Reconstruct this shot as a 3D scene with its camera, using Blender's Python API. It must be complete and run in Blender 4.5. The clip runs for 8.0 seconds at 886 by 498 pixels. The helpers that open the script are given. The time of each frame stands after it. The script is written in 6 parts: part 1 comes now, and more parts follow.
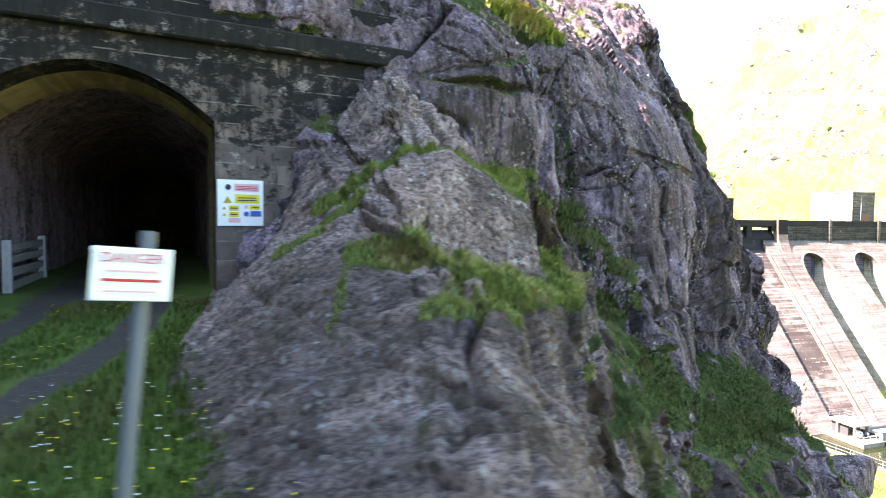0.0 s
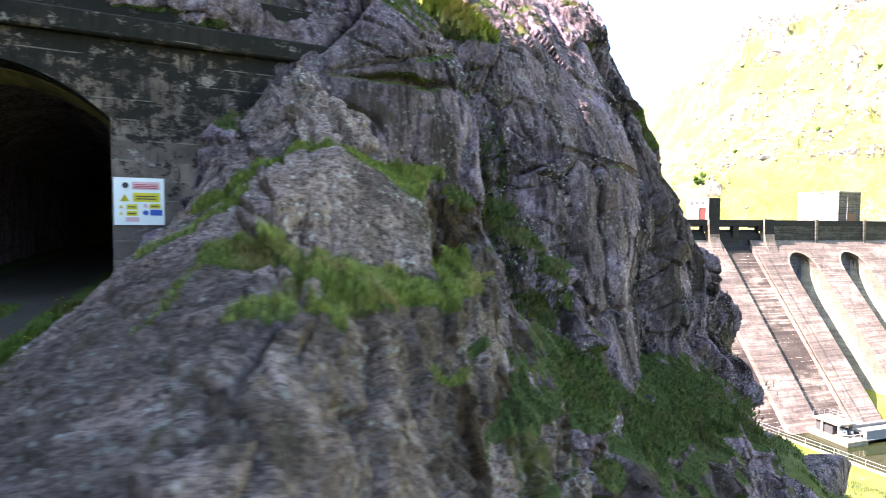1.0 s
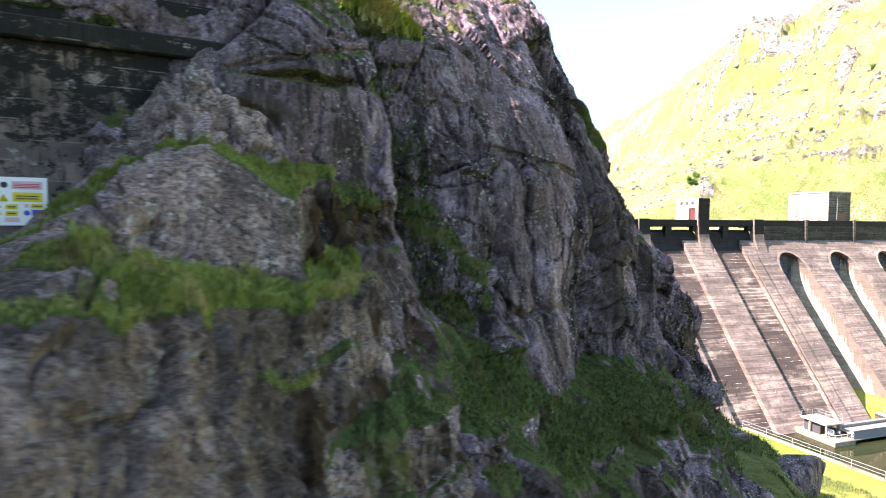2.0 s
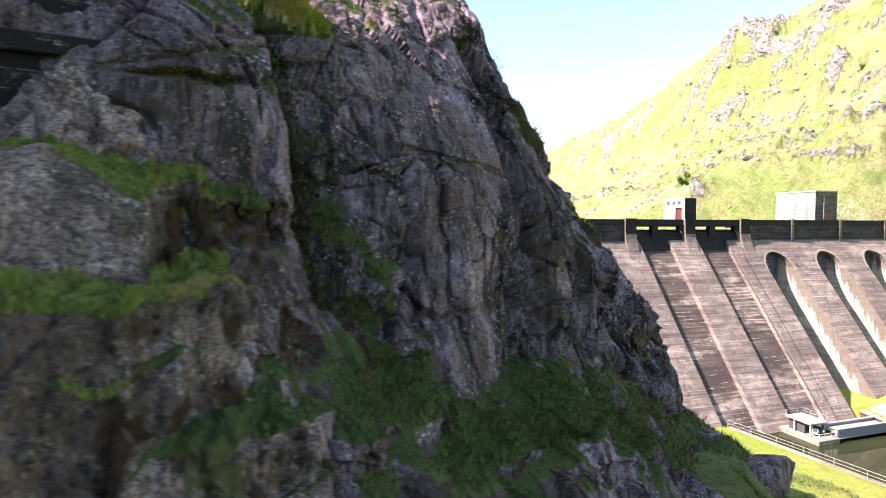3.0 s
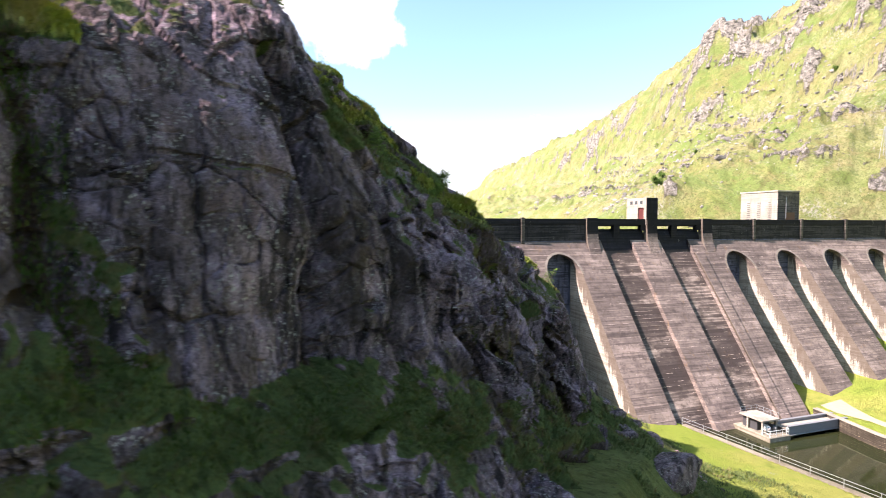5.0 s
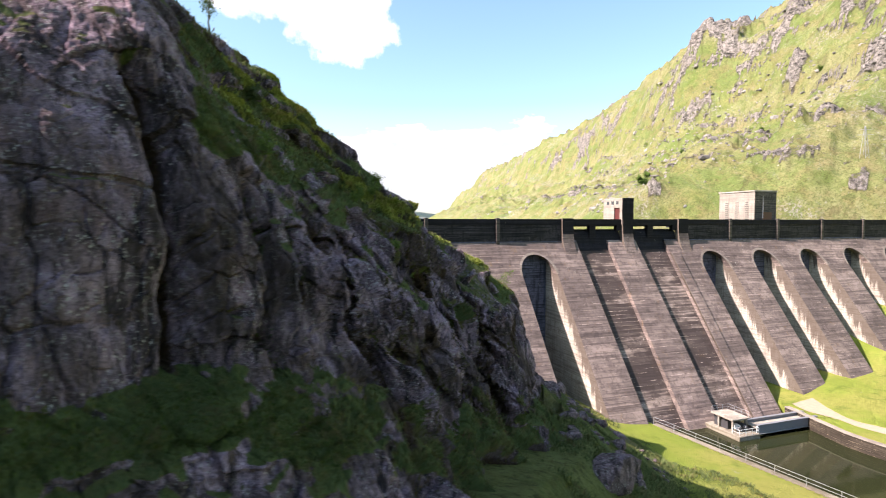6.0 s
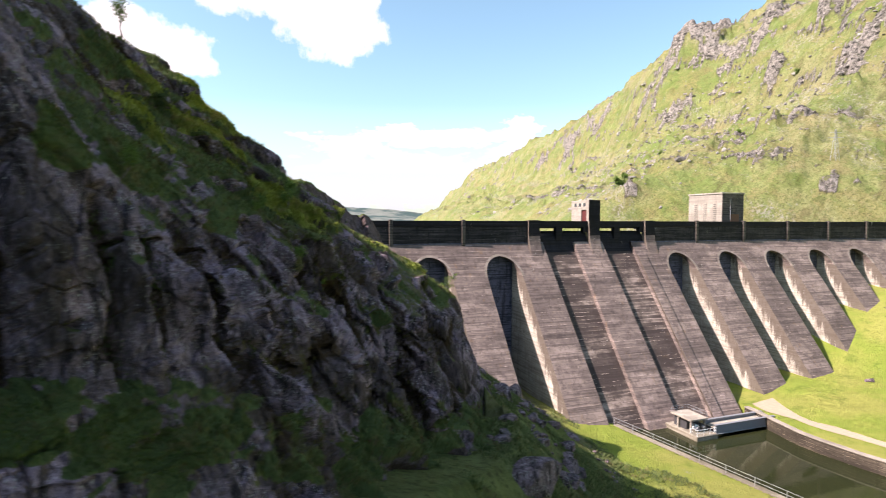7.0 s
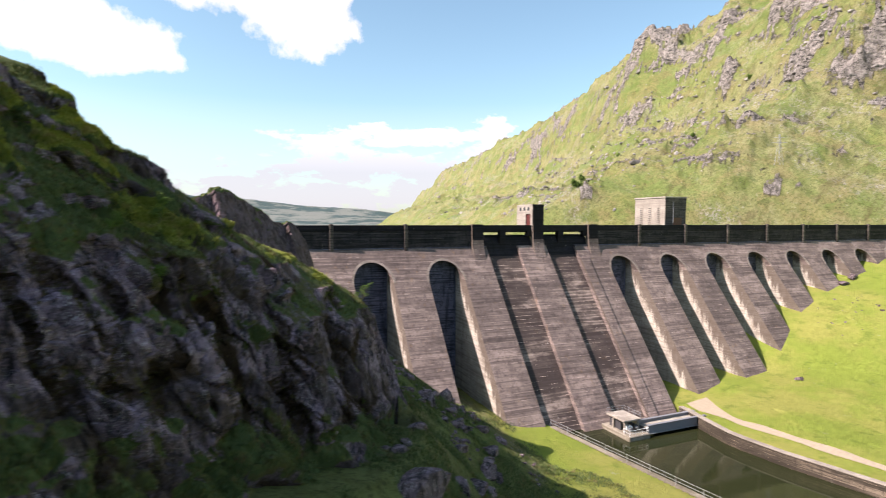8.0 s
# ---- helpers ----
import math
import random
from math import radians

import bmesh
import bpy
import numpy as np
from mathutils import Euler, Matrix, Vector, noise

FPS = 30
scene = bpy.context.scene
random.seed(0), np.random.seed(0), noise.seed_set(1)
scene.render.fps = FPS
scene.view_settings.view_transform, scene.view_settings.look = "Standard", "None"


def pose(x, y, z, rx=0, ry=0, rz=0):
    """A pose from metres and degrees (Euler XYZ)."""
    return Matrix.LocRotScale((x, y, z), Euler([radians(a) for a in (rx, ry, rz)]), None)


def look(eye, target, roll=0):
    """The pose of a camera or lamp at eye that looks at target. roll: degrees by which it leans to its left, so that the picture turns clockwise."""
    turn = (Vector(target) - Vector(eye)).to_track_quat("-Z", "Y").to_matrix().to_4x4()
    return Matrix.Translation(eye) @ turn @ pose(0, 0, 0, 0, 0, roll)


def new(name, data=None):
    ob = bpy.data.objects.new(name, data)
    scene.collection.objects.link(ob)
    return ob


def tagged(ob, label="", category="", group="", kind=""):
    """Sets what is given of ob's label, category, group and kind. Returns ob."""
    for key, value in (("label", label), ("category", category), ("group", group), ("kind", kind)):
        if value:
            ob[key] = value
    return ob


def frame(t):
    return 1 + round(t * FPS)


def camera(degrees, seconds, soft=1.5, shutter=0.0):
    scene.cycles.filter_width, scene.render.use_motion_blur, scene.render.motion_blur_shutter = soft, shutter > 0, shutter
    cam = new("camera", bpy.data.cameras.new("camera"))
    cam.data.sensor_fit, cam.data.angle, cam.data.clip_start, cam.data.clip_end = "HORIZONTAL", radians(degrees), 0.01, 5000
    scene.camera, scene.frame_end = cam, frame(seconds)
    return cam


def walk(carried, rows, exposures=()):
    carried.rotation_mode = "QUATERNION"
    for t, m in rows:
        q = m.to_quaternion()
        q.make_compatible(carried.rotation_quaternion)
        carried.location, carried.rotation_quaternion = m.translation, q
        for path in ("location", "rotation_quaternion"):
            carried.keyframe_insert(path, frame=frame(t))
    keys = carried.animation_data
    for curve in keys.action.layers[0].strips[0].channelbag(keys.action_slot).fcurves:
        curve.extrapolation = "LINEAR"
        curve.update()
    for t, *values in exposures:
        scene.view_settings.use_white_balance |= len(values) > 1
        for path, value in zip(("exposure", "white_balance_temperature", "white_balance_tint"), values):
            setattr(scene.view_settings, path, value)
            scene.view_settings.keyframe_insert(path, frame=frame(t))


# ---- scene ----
cam = camera(78.1, 8.0, soft=1.0, shutter=0.75)
PATH = [
    (0, (0.276, -1.16, 1.565), (0.829, 0.76, 1.467), 0.5),
    (0.5, (0.945, -1.272, 1.561), (1.511, 0.644, 1.464), 0.5),
    (1, (1.672, -1.357, 1.548), (2.244, 0.557, 1.452), 0.4),
    (1.5, (2.469, -1.516, 1.544), (3.044, 0.397, 1.449), 0.4),
    (3, (5.196, -2.018, 1.554), (5.789, -0.11, 1.463), 0.1),
    (3.5, (6.233, -2.268, 1.592), (6.834, -0.363, 1.498), 0.2),
    (4, (7.391, -2.582, 1.6), (8.0, -0.68, 1.505), 0.2),
    (4.5, (8.732, -3.073, 1.619), (9.351, -1.174, 1.524), 0.2),
    (5, (10.247, -3.683, 1.647), (10.877, -1.787, 1.553), 0.1),
    (6.5, (15.794, -5.742, 2.056), (16.454, -3.857, 1.959), 0.0),
    (7, (18.017, -6.674, 2.315), (18.7, -4.797, 2.217), 0.1),
    (7.5, (20.574, -7.769, 2.801), (21.301, -5.908, 2.7), 0.2),
    (8, (23.407, -9.034, 3.298), (24.181, -7.193, 3.198), 0.1),
]
EXPOSURE = [(t, e, 7000, 28) for t, e in ((0, 3.12), (1.5, 2.54), (3.5, 1.84), (5, 1.56), (6.5, 1.17), (7, 1.12), (8, 0.93))]
walk(cam, [(t, look(eye, target, roll)) for t, eye, target, roll in PATH], EXPOSURE)

# ---- light ----
SUN = Vector((-0.74, 0.035, 0.67)).normalized()
world = bpy.data.worlds.new("sky")
scene.world = world
world.use_nodes = True
wt = world.node_tree
wt.nodes.clear()


def wn(kind, **kw):
    nd = wt.nodes.new(kind)
    for k, v in kw.items():
        if k == "op":
            nd.operation = v
        elif k == "blend":
            nd.blend_type = v
    return nd


sky = wn("ShaderNodeTexSky")
sky.sky_type, sky.sun_disc = "NISHITA", False
sky.sun_elevation = math.asin(SUN.z)
sky.sun_rotation = math.atan2(SUN.x, SUN.y)
sky.air_density, sky.dust_density, sky.ozone_density = 1.0, 1.2, 1.5
geo = wn("ShaderNodeTexCoord")
sep = wn("ShaderNodeSeparateXYZ")
wt.links.new(geo.outputs["Generated"], sep.inputs[0])


def wmath(op, a, b=None, clamp=False):
    nd = wn("ShaderNodeMath", op=op)
    nd.use_clamp = clamp
    for i, v in enumerate((a, b)):
        if v is None:
            continue
        if isinstance(v, (int, float)):
            nd.inputs[i].default_value = v
        else:
            wt.links.new(v, nd.inputs[i])
    return nd.outputs[0]


# clouds: cumulus banks by bearing and height above the horizon, with ragged edges
bearing = wmath("MULTIPLY", wmath("ARCTAN2", sep.outputs[0], sep.outputs[1]), 57.29578)
rise = wmath("MULTIPLY", wmath("ARCSINE", sep.outputs[2]), 57.29578)
cn = wn("ShaderNodeTexNoise")
cn.inputs["Scale"].default_value, cn.inputs["Detail"].default_value, cn.inputs["Roughness"].default_value = 7.0, 8, 0.58
wt.links.new(geo.outputs["Generated"], cn.inputs["Vector"])
ragged = wmath("MULTIPLY", wmath("SUBTRACT", cn.outputs[0], 0.5), 5.0)
fluff = wn("ShaderNodeTexNoise")
fluff.inputs["Scale"].default_value, fluff.inputs["Detail"].default_value = 2.2, 6
wt.links.new(geo.outputs["Generated"], fluff.inputs["Vector"])
cover = wmath("MULTIPLY", wmath("SUBTRACT", fluff.outputs[0], 0.60), 6.0)
cover = wmath("MULTIPLY", cover, wmath("GREATER_THAN", rise, 26.0), True)
low = wn("ShaderNodeMapping")
low.inputs["Scale"].default_value = (1, 1, 2.6)
wt.links.new(geo.outputs["Generated"], low.inputs[0])
puff = wn("ShaderNodeTexNoise")
puff.inputs["Scale"].default_value, puff.inputs["Detail"].default_value, puff.inputs["Roughness"].default_value = 13.0, 7, 0.6
wt.links.new(low.outputs[0], puff.inputs["Vector"])
puffs = wmath("MULTIPLY", wmath("SUBTRACT", puff.outputs[0], 0.5), 6.0)
for b0, e0, bw, ew in ((5.0, 22.0, 11.5, 5.8), (-11.5, 16.0, 10.5, 3.2), (18.0, 8.6, 12.0, 1.4), (16.0, 5.5, 13.0, 2.6), (1.0, 2.4, 26.0, 2.6), (27.5, 8.0, 3.5, 2.6), (48.0, 4.0, 40.0, 3.0)):
    da = wmath("DIVIDE", wmath("SUBTRACT", bearing, b0), bw)
    de = wmath("DIVIDE", wmath("SUBTRACT", rise, e0), ew)
    dd = wmath("ADD", wmath("MULTIPLY", da, da), wmath("MULTIPLY", de, de))
    bank = wmath("MULTIPLY", wmath("ADD", wmath("SUBTRACT", 1.0, dd), ragged if e0 > 10 else puffs), 1.6, True)
    if e0 < 10:
        bank = wmath("MULTIPLY", bank, 0.85)
    cover = wmath("MAXIMUM", cover, bank)
haze = wmath("MULTIPLY", wmath("SUBTRACT", 1.0, wmath("DIVIDE", wmath("ABSOLUTE", rise), 12.0), True), 0.50)
cover = wmath("MAXIMUM", cover, haze)
tint = wn("ShaderNodeMix")
tint.data_type = "RGBA"
wt.links.new(cover, tint.inputs[0])
blue = wn("ShaderNodeMix", blend="MULTIPLY")
blue.data_type = "RGBA"
blue.inputs[0].default_value = 1.0
blue.inputs[7].default_value = (1.24, 1.60, 1.42, 1)
wt.links.new(sky.outputs[0], blue.inputs[6])
wt.links.new(blue.outputs[2], tint.inputs[6])
tall = wn("ShaderNodeMix")
tall.data_type = "RGBA"
wt.links.new(wmath("MULTIPLY", wmath("SUBTRACT", rise, 5.0), 0.12, True), tall.inputs[0])
tall.inputs[6].default_value, tall.inputs[7].default_value = (4.6, 5.1, 5.6, 1), (9.0, 9.1, 9.3, 1)
wt.links.new(tall.outputs[2], tint.inputs[7])
bg = wn("ShaderNodeBackground")
bg.inputs[1].default_value = 0.088
wt.links.new(tint.outputs[2], bg.inputs[0])
wo = wn("ShaderNodeOutputWorld")
wt.links.new(bg.outputs[0], wo.inputs[0])

sun = new("sun", bpy.data.lights.new("sun", "SUN"))
sun.data.energy, sun.data.angle, sun.data.color = 5.6, radians(0.5), (1.0, 0.95, 0.87)
sun.matrix_world = look(SUN * 100, (0, 0, 0))


# ---- materials ----
class Nodes:
    """A small builder for node materials."""

    def __init__(self, name, rough=0.8, metal=0.0, spec=0.3):
        self.mat = bpy.data.materials.new(name)
        self.mat.use_nodes = True
        self.t = self.mat.node_tree
        self.b = self.t.nodes["Principled BSDF"]
        self.b.inputs["Roughness"].default_value = rough
        self.b.inputs["Metallic"].default_value = metal
        self.b.inputs["Specular IOR Level"].default_value = spec
        self.pos = self.t.nodes.new("ShaderNodeNewGeometry")

    def put(self, v, sock):
        if isinstance(v, bpy.types.NodeSocket):
            self.t.links.new(v, sock)
        elif isinstance(v, (tuple, list)) and len(v) == 3 and sock.type == "RGBA":
            sock.default_value = (*v, 1)
        else:
            sock.default_value = v

    def scaled(self, scale, rot=(0, 0, 0), loc=(0, 0, 0)):
        m = self.t.nodes.new("ShaderNodeMapping")
        m.inputs["Scale"].default_value = scale
        m.inputs["Rotation"].default_value = [radians(a) for a in rot]
        m.inputs["Location"].default_value = loc
        self.t.links.new(self.pos.outputs["Position"], m.inputs[0])
        return m.outputs[0]

    def noise(self, scale, detail=4, rough=0.55, vec=None, warp=0.0):
        n = self.t.nodes.new("ShaderNodeTexNoise")
        self.t.links.new(vec or self.pos.outputs["Position"], n.inputs["Vector"])
        n.inputs["Scale"].default_value, n.inputs["Detail"].default_value = scale, detail
        n.inputs["Roughness"].default_value, n.inputs["Distortion"].default_value = rough, warp
        return n.outputs[0]

    def cells(self, scale, vec=None, feature="F1"):
        n = self.t.nodes.new("ShaderNodeTexVoronoi")
        n.feature = feature
        self.t.links.new(vec or self.pos.outputs["Position"], n.inputs["Vector"])
        n.inputs["Scale"].default_value = scale
        return n

    def math(self, op, a, b=0.0, clamp=False):
        n = self.t.nodes.new("ShaderNodeMath")
        n.operation, n.use_clamp = op, clamp
        self.put(a, n.inputs[0])
        self.put(b, n.inputs[1])
        return n.outputs[0]

    def band(self, v, lo, hi):
        n = self.t.nodes.new("ShaderNodeMapRange")
        n.interpolation_type = "SMOOTHSTEP"
        self.put(v, n.inputs[0])
        n.inputs[1].default_value, n.inputs[2].default_value = lo, hi
        return n.outputs[0]

    def mix(self, f, a, b, blend="MIX"):
        n = self.t.nodes.new("ShaderNodeMix")
        n.data_type, n.blend_type = "RGBA", blend
        self.put(f, n.inputs[0])
        self.put(a, n.inputs[6])
        self.put(b, n.inputs[7])
        return n.outputs[2]

    def attr(self, name):
        n = self.t.nodes.new("ShaderNodeAttribute")
        n.attribute_name = name
        return n.outputs["Fac"]

    def island(self):
        return self.pos.outputs["Random Per Island"]

    def done(self, colour, rough=None, bump=None, strength=0.3, dist=0.02):
        self.put(colour, self.b.inputs["Base Color"])
        if rough is not None:
            self.put(rough, self.b.inputs["Roughness"])
        if bump is not None:
            n = self.t.nodes.new("ShaderNodeBump")
            n.inputs["Strength"].default_value, n.inputs["Distance"].default_value = strength, dist
            self.t.links.new(bump, n.inputs["Height"])
            self.t.links.new(n.outputs[0], self.b.inputs["Normal"])
        return self.mat


def plain(name, c, rough=0.6, metal=0.0, vary=0.15, scale=6.0):
    m = Nodes(name, rough, metal)
    n = m.noise(scale, 5)
    col = m.mix(n, [v * (1 - vary) for v in c], [min(1, v * (1 + vary)) for v in c])
    return m.done(col, bump=m.noise(scale * 8, 3), strength=0.1, dist=0.01)


def rock_material(name, moss=True, light=1.0, leaf=((1.0, 1.0, 0.40), (16, 10, 0)), even=0.0, fine=1.0, cool=1.08):
    """Fractured schist, lilac grey with brown runs, dark pits and pale lichen. leaf: how its grain is drawn out and tipped; even: how far the large blotches fade."""
    m = Nodes(name, 0.9, spec=0.1)

    def shade(r, g, b):
        return (r * light * 1.27, g * light * 0.98, b * light * cool)

    lean = m.scaled(*leaf)
    big = m.noise(0.6, 6, 0.68, lean, warp=0.8)
    dim = 0.075 + 0.05 * even
    col = m.mix(m.band(big, 0.38, 0.62), shade(dim, dim * 0.94, dim * 0.98), shade(0.200, 0.188, 0.190))
    warm = m.band(m.noise(0.8, 6, 0.68, m.scaled((1, 1, 0.45), (10, 6, 0), (3, 8, 1))), 0.50, 0.66)
    col = m.mix(m.math("MULTIPLY", warm, 0.55 - 0.2 * even), col, shade(0.120, 0.094, 0.076))
    blue = m.band(m.noise(1.4, 6, 0.7, m.scaled((1, 1, 0.6), (0, 14, 0), (8, 2, 5))), 0.52, 0.66)
    col = m.mix(m.math("MULTIPLY", blue, 0.6), col, shade(0.185, 0.185, 0.215))
    # thin dark leaves along the grain, and dark and pale grains
    thin = m.noise(5 * fine, 9, 0.8, lean)
    col = m.mix(m.band(thin, 0.38, 0.54), m.mix(0.72, col, (0.020, 0.018, 0.018)), col)
    grain = m.noise(14 * fine, 9, 0.82)
    col = m.mix(m.band(grain, 0.38, 0.55), m.mix(0.75, col, (0.014, 0.013, 0.012)), col)
    col = m.mix(m.math("MULTIPLY", m.band(grain, 0.57, 0.70), 0.6), col, shade(0.36, 0.34, 0.335))
    # water runs
    wet = m.band(m.noise(0.9, 8, 0.76, m.scaled((1.8, 1.8, 0.26), (8, 0, 0), (4, 2, 0))), 0.49, 0.58)
    col = m.mix(m.math("MULTIPLY", wet, 0.85 - 0.45 * even), col, (0.015, 0.013, 0.013))
    mosses = m.band(m.noise(1.9, 7, 0.76, m.scaled((1, 1, 0.7), loc=(1, 6, 3))), 0.58, 0.66)
    col = m.mix(m.math("MULTIPLY", mosses, 0.6), col, (0.040, 0.044, 0.016))
    ochre = m.band(m.noise(1.0, 7, 0.75, m.scaled((1, 1, 0.5), loc=(9, 1, 3))), 0.60, 0.70)
    col = m.mix(m.math("MULTIPLY", ochre, 0.5), col, (0.135, 0.088, 0.045))
    # lichen: crusts in loose groups, and single pale spots
    lichen = m.band(m.noise(1.6, 6, 0.72), 0.47, 0.60)
    spots = m.band(m.noise(11, 6, 0.72), 0.55, 0.61)
    col = m.mix(m.math("MULTIPLY", m.math("MULTIPLY", lichen, spots), 0.8), col, (0.46, 0.46, 0.45))
    dots = m.cells(7.0, m.scaled((1, 1, 0.8), loc=(2, 3, 4)))
    dot = m.math("MULTIPLY", m.band(m.math("ADD", dots.outputs[0], m.math("MULTIPLY", m.noise(22, 4, 0.7), 0.25)), 0.36, 0.26), m.band(m.noise(1.1, 4, 0.7, m.scaled((1, 1, 1), loc=(7, 7, 1))), 0.45, 0.58))
    col = m.mix(m.math("MULTIPLY", dot, 0.75), col, (0.50, 0.48, 0.46))
    stain = m.math("MULTIPLY", m.attr("stain"), m.band(m.noise(3.5, 8, 0.8), 0.28, 0.50))
    col = m.mix(m.math("MULTIPLY", stain, 0.8), col, (0.046, 0.034, 0.028))
    h = m.math("ADD", m.noise(5, 10, 0.76, lean), m.math("MULTIPLY", m.noise(26, 7, 0.75), 0.35))
    crack = m.band(m.cells(1.5, m.scaled((1, 1, 0.36), (14, 0, 20)), "DISTANCE_TO_EDGE").outputs[0], 0.0, 0.03)
    gone = m.band(m.noise(0.9, 4, 0.6, m.scaled((1, 1, 1), loc=(2, 2, 7))), 0.42, 0.56)
    crack = m.math("MAXIMUM", crack, gone)
    if moss:
        # dark tone of the peat hollows and of the deep grooves and gullies
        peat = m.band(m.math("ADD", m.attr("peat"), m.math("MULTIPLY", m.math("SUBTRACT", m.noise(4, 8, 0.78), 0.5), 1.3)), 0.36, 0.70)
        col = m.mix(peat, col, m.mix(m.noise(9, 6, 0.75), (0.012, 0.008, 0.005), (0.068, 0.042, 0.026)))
        cov = m.attr("cover")
        tuft = m.noise(2.6, 6, 0.75)
        g = m.band(m.math("ADD", cov, m.math("MULTIPLY", m.math("SUBTRACT", tuft, 0.5), 0.5)), 0.42, 0.54)
        green = m.mix(m.noise(6, 5, 0.7), (0.036, 0.058, 0.021), (0.090, 0.120, 0.044))
        green = m.mix(m.math("MULTIPLY", m.band(m.noise(1.5, 5, 0.7), 0.52, 0.68), 0.7), green, (0.105, 0.082, 0.034))
        rim = m.math("MULTIPLY", g, m.band(cov, 0.72, 0.45))
        green = m.mix(m.math("MULTIPLY", rim, 0.6), green, (0.095, 0.066, 0.026))
        col = m.mix(g, col, green)
        crack = m.math("MAXIMUM", crack, g)
    h = m.math("ADD", h, m.math("MULTIPLY", crack, 0.30))
    return m.done(col, None, h, 1.0, 0.06 / fine)


def concrete_material(name, base, dark, streak=0.6, lift=1.2, line=0.5, size=1.0, layers=0.3, zones=0.0, rust=0.0, edge=0.0):
    """Cast concrete in lifts: each lift has its tone, with pale and dark seams, runs and blots. size scales the stains down."""
    m = Nodes(name, 0.85, spec=0.25)
    k = 1.0 / size
    big = m.noise(0.22 * k, 5, 0.6)
    col = m.mix(m.band(big, 0.3, 0.7), base, [v * 0.72 for v in base])
    s = m.t.nodes.new("ShaderNodeSeparateXYZ")
    m.t.links.new(m.pos.outputs["Position"], s.inputs[0])
    zz = m.math("ADD", s.outputs[2], m.math("MULTIPLY", m.noise(0.4 * k, 2), 0.06 * size))
    at = m.math("DIVIDE", zz, lift)
    fr = m.math("FRACT", at, 0)
    step = m.math("FLOOR", at, 0)
    c = m.t.nodes.new("ShaderNodeCombineXYZ")
    m.put(m.math("MULTIPLY", s.outputs[0], 0.09 * k), c.inputs[0])
    m.put(m.math("MULTIPLY", step, 3.7), c.inputs[1])
    tone = m.noise(1.0, 3, 0.6, c.outputs[0])
    col = m.mix(m.math("MULTIPLY", m.band(tone, 0.42, 0.58), layers), col, dark)
    if zones:
        wide = m.band(m.noise(1.0, 5, 0.65, m.scaled((0.05, 0.05, 0.16))), 0.44, 0.54)
        col = m.mix(m.math("MULTIPLY", wide, zones), col, [v * 1.2 for v in dark])
    band = m.band(m.noise(1.0, 6, 0.7, m.scaled((0.06 * k, 0.06 * k, 2.6 * k))), 0.48, 0.58)
    col = m.mix(m.math("MULTIPLY", band, streak * 0.8), col, dark)
    run = m.band(m.noise(1.0, 6, 0.7, m.scaled((1.1 * k, 1.1 * k, 0.10 * k))), 0.50, 0.66)
    col = m.mix(m.math("MULTIPLY", run, streak * 0.7), col, dark)
    blot = m.band(m.noise(0.6 * k, 7, 0.75, m.scaled((1, 1, 1.3), loc=(5, 5, 1))), 0.52, 0.60)
    col = m.mix(m.math("MULTIPLY", blot, streak * 0.55), col, dark)
    ln = m.math("LESS_THAN", fr, 0.055)
    broken = m.math("ADD", m.band(m.noise(0.35 * k, 6, 0.8, m.scaled((1, 1, 4))), 0.54, 0.60), m.math("MULTIPLY", m.band(m.noise(0.05 * k, 4, 0.6, m.scaled((1, 1, 2), loc=(4, 1, 8))), 0.48, 0.58), 0.35), True)
    col = m.mix(m.math("MULTIPLY", m.math("MULTIPLY", ln, broken), line), col, [min(0.75, v * 2.3) for v in base])
    seam = m.math("MULTIPLY", m.math("LESS_THAN", m.math("ABSOLUTE", m.math("SUBTRACT", fr, 0.5)), 0.025), m.band(m.noise(0.4 * k, 4, 0.7, m.scaled((1, 1, 2), loc=(3, 3, 3))), 0.45, 0.6))
    col = m.mix(m.math("MULTIPLY", seam, 0.7), col, dark)
    if rust:
        ochre = m.band(m.noise(0.5 * k, 6, 0.72, m.scaled((1.5, 1.5, 0.3), loc=(7, 3, 2))), 0.58, 0.68)
        col = m.mix(m.math("MULTIPLY", ochre, rust), col, (0.20, 0.115, 0.045))
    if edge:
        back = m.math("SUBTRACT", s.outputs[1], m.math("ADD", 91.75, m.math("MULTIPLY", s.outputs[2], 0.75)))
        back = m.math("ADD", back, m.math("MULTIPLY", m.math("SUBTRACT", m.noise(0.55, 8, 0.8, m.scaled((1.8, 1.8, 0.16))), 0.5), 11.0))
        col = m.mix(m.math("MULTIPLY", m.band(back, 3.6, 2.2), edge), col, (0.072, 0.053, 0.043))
    lime = m.band(m.noise(0.8 * k, 6, 0.75, m.scaled((1.3, 1.3, 0.35), loc=(2, 8, 4))), 0.64, 0.71)
    col = m.mix(m.math("MULTIPLY", lime, 0.55), col, (0.5, 0.48, 0.44))
    return m.done(col, None, m.math("SUBTRACT", m.noise(9, 6, 0.7), m.math("MULTIPLY", ln, 0.5)), 0.4, 0.03)


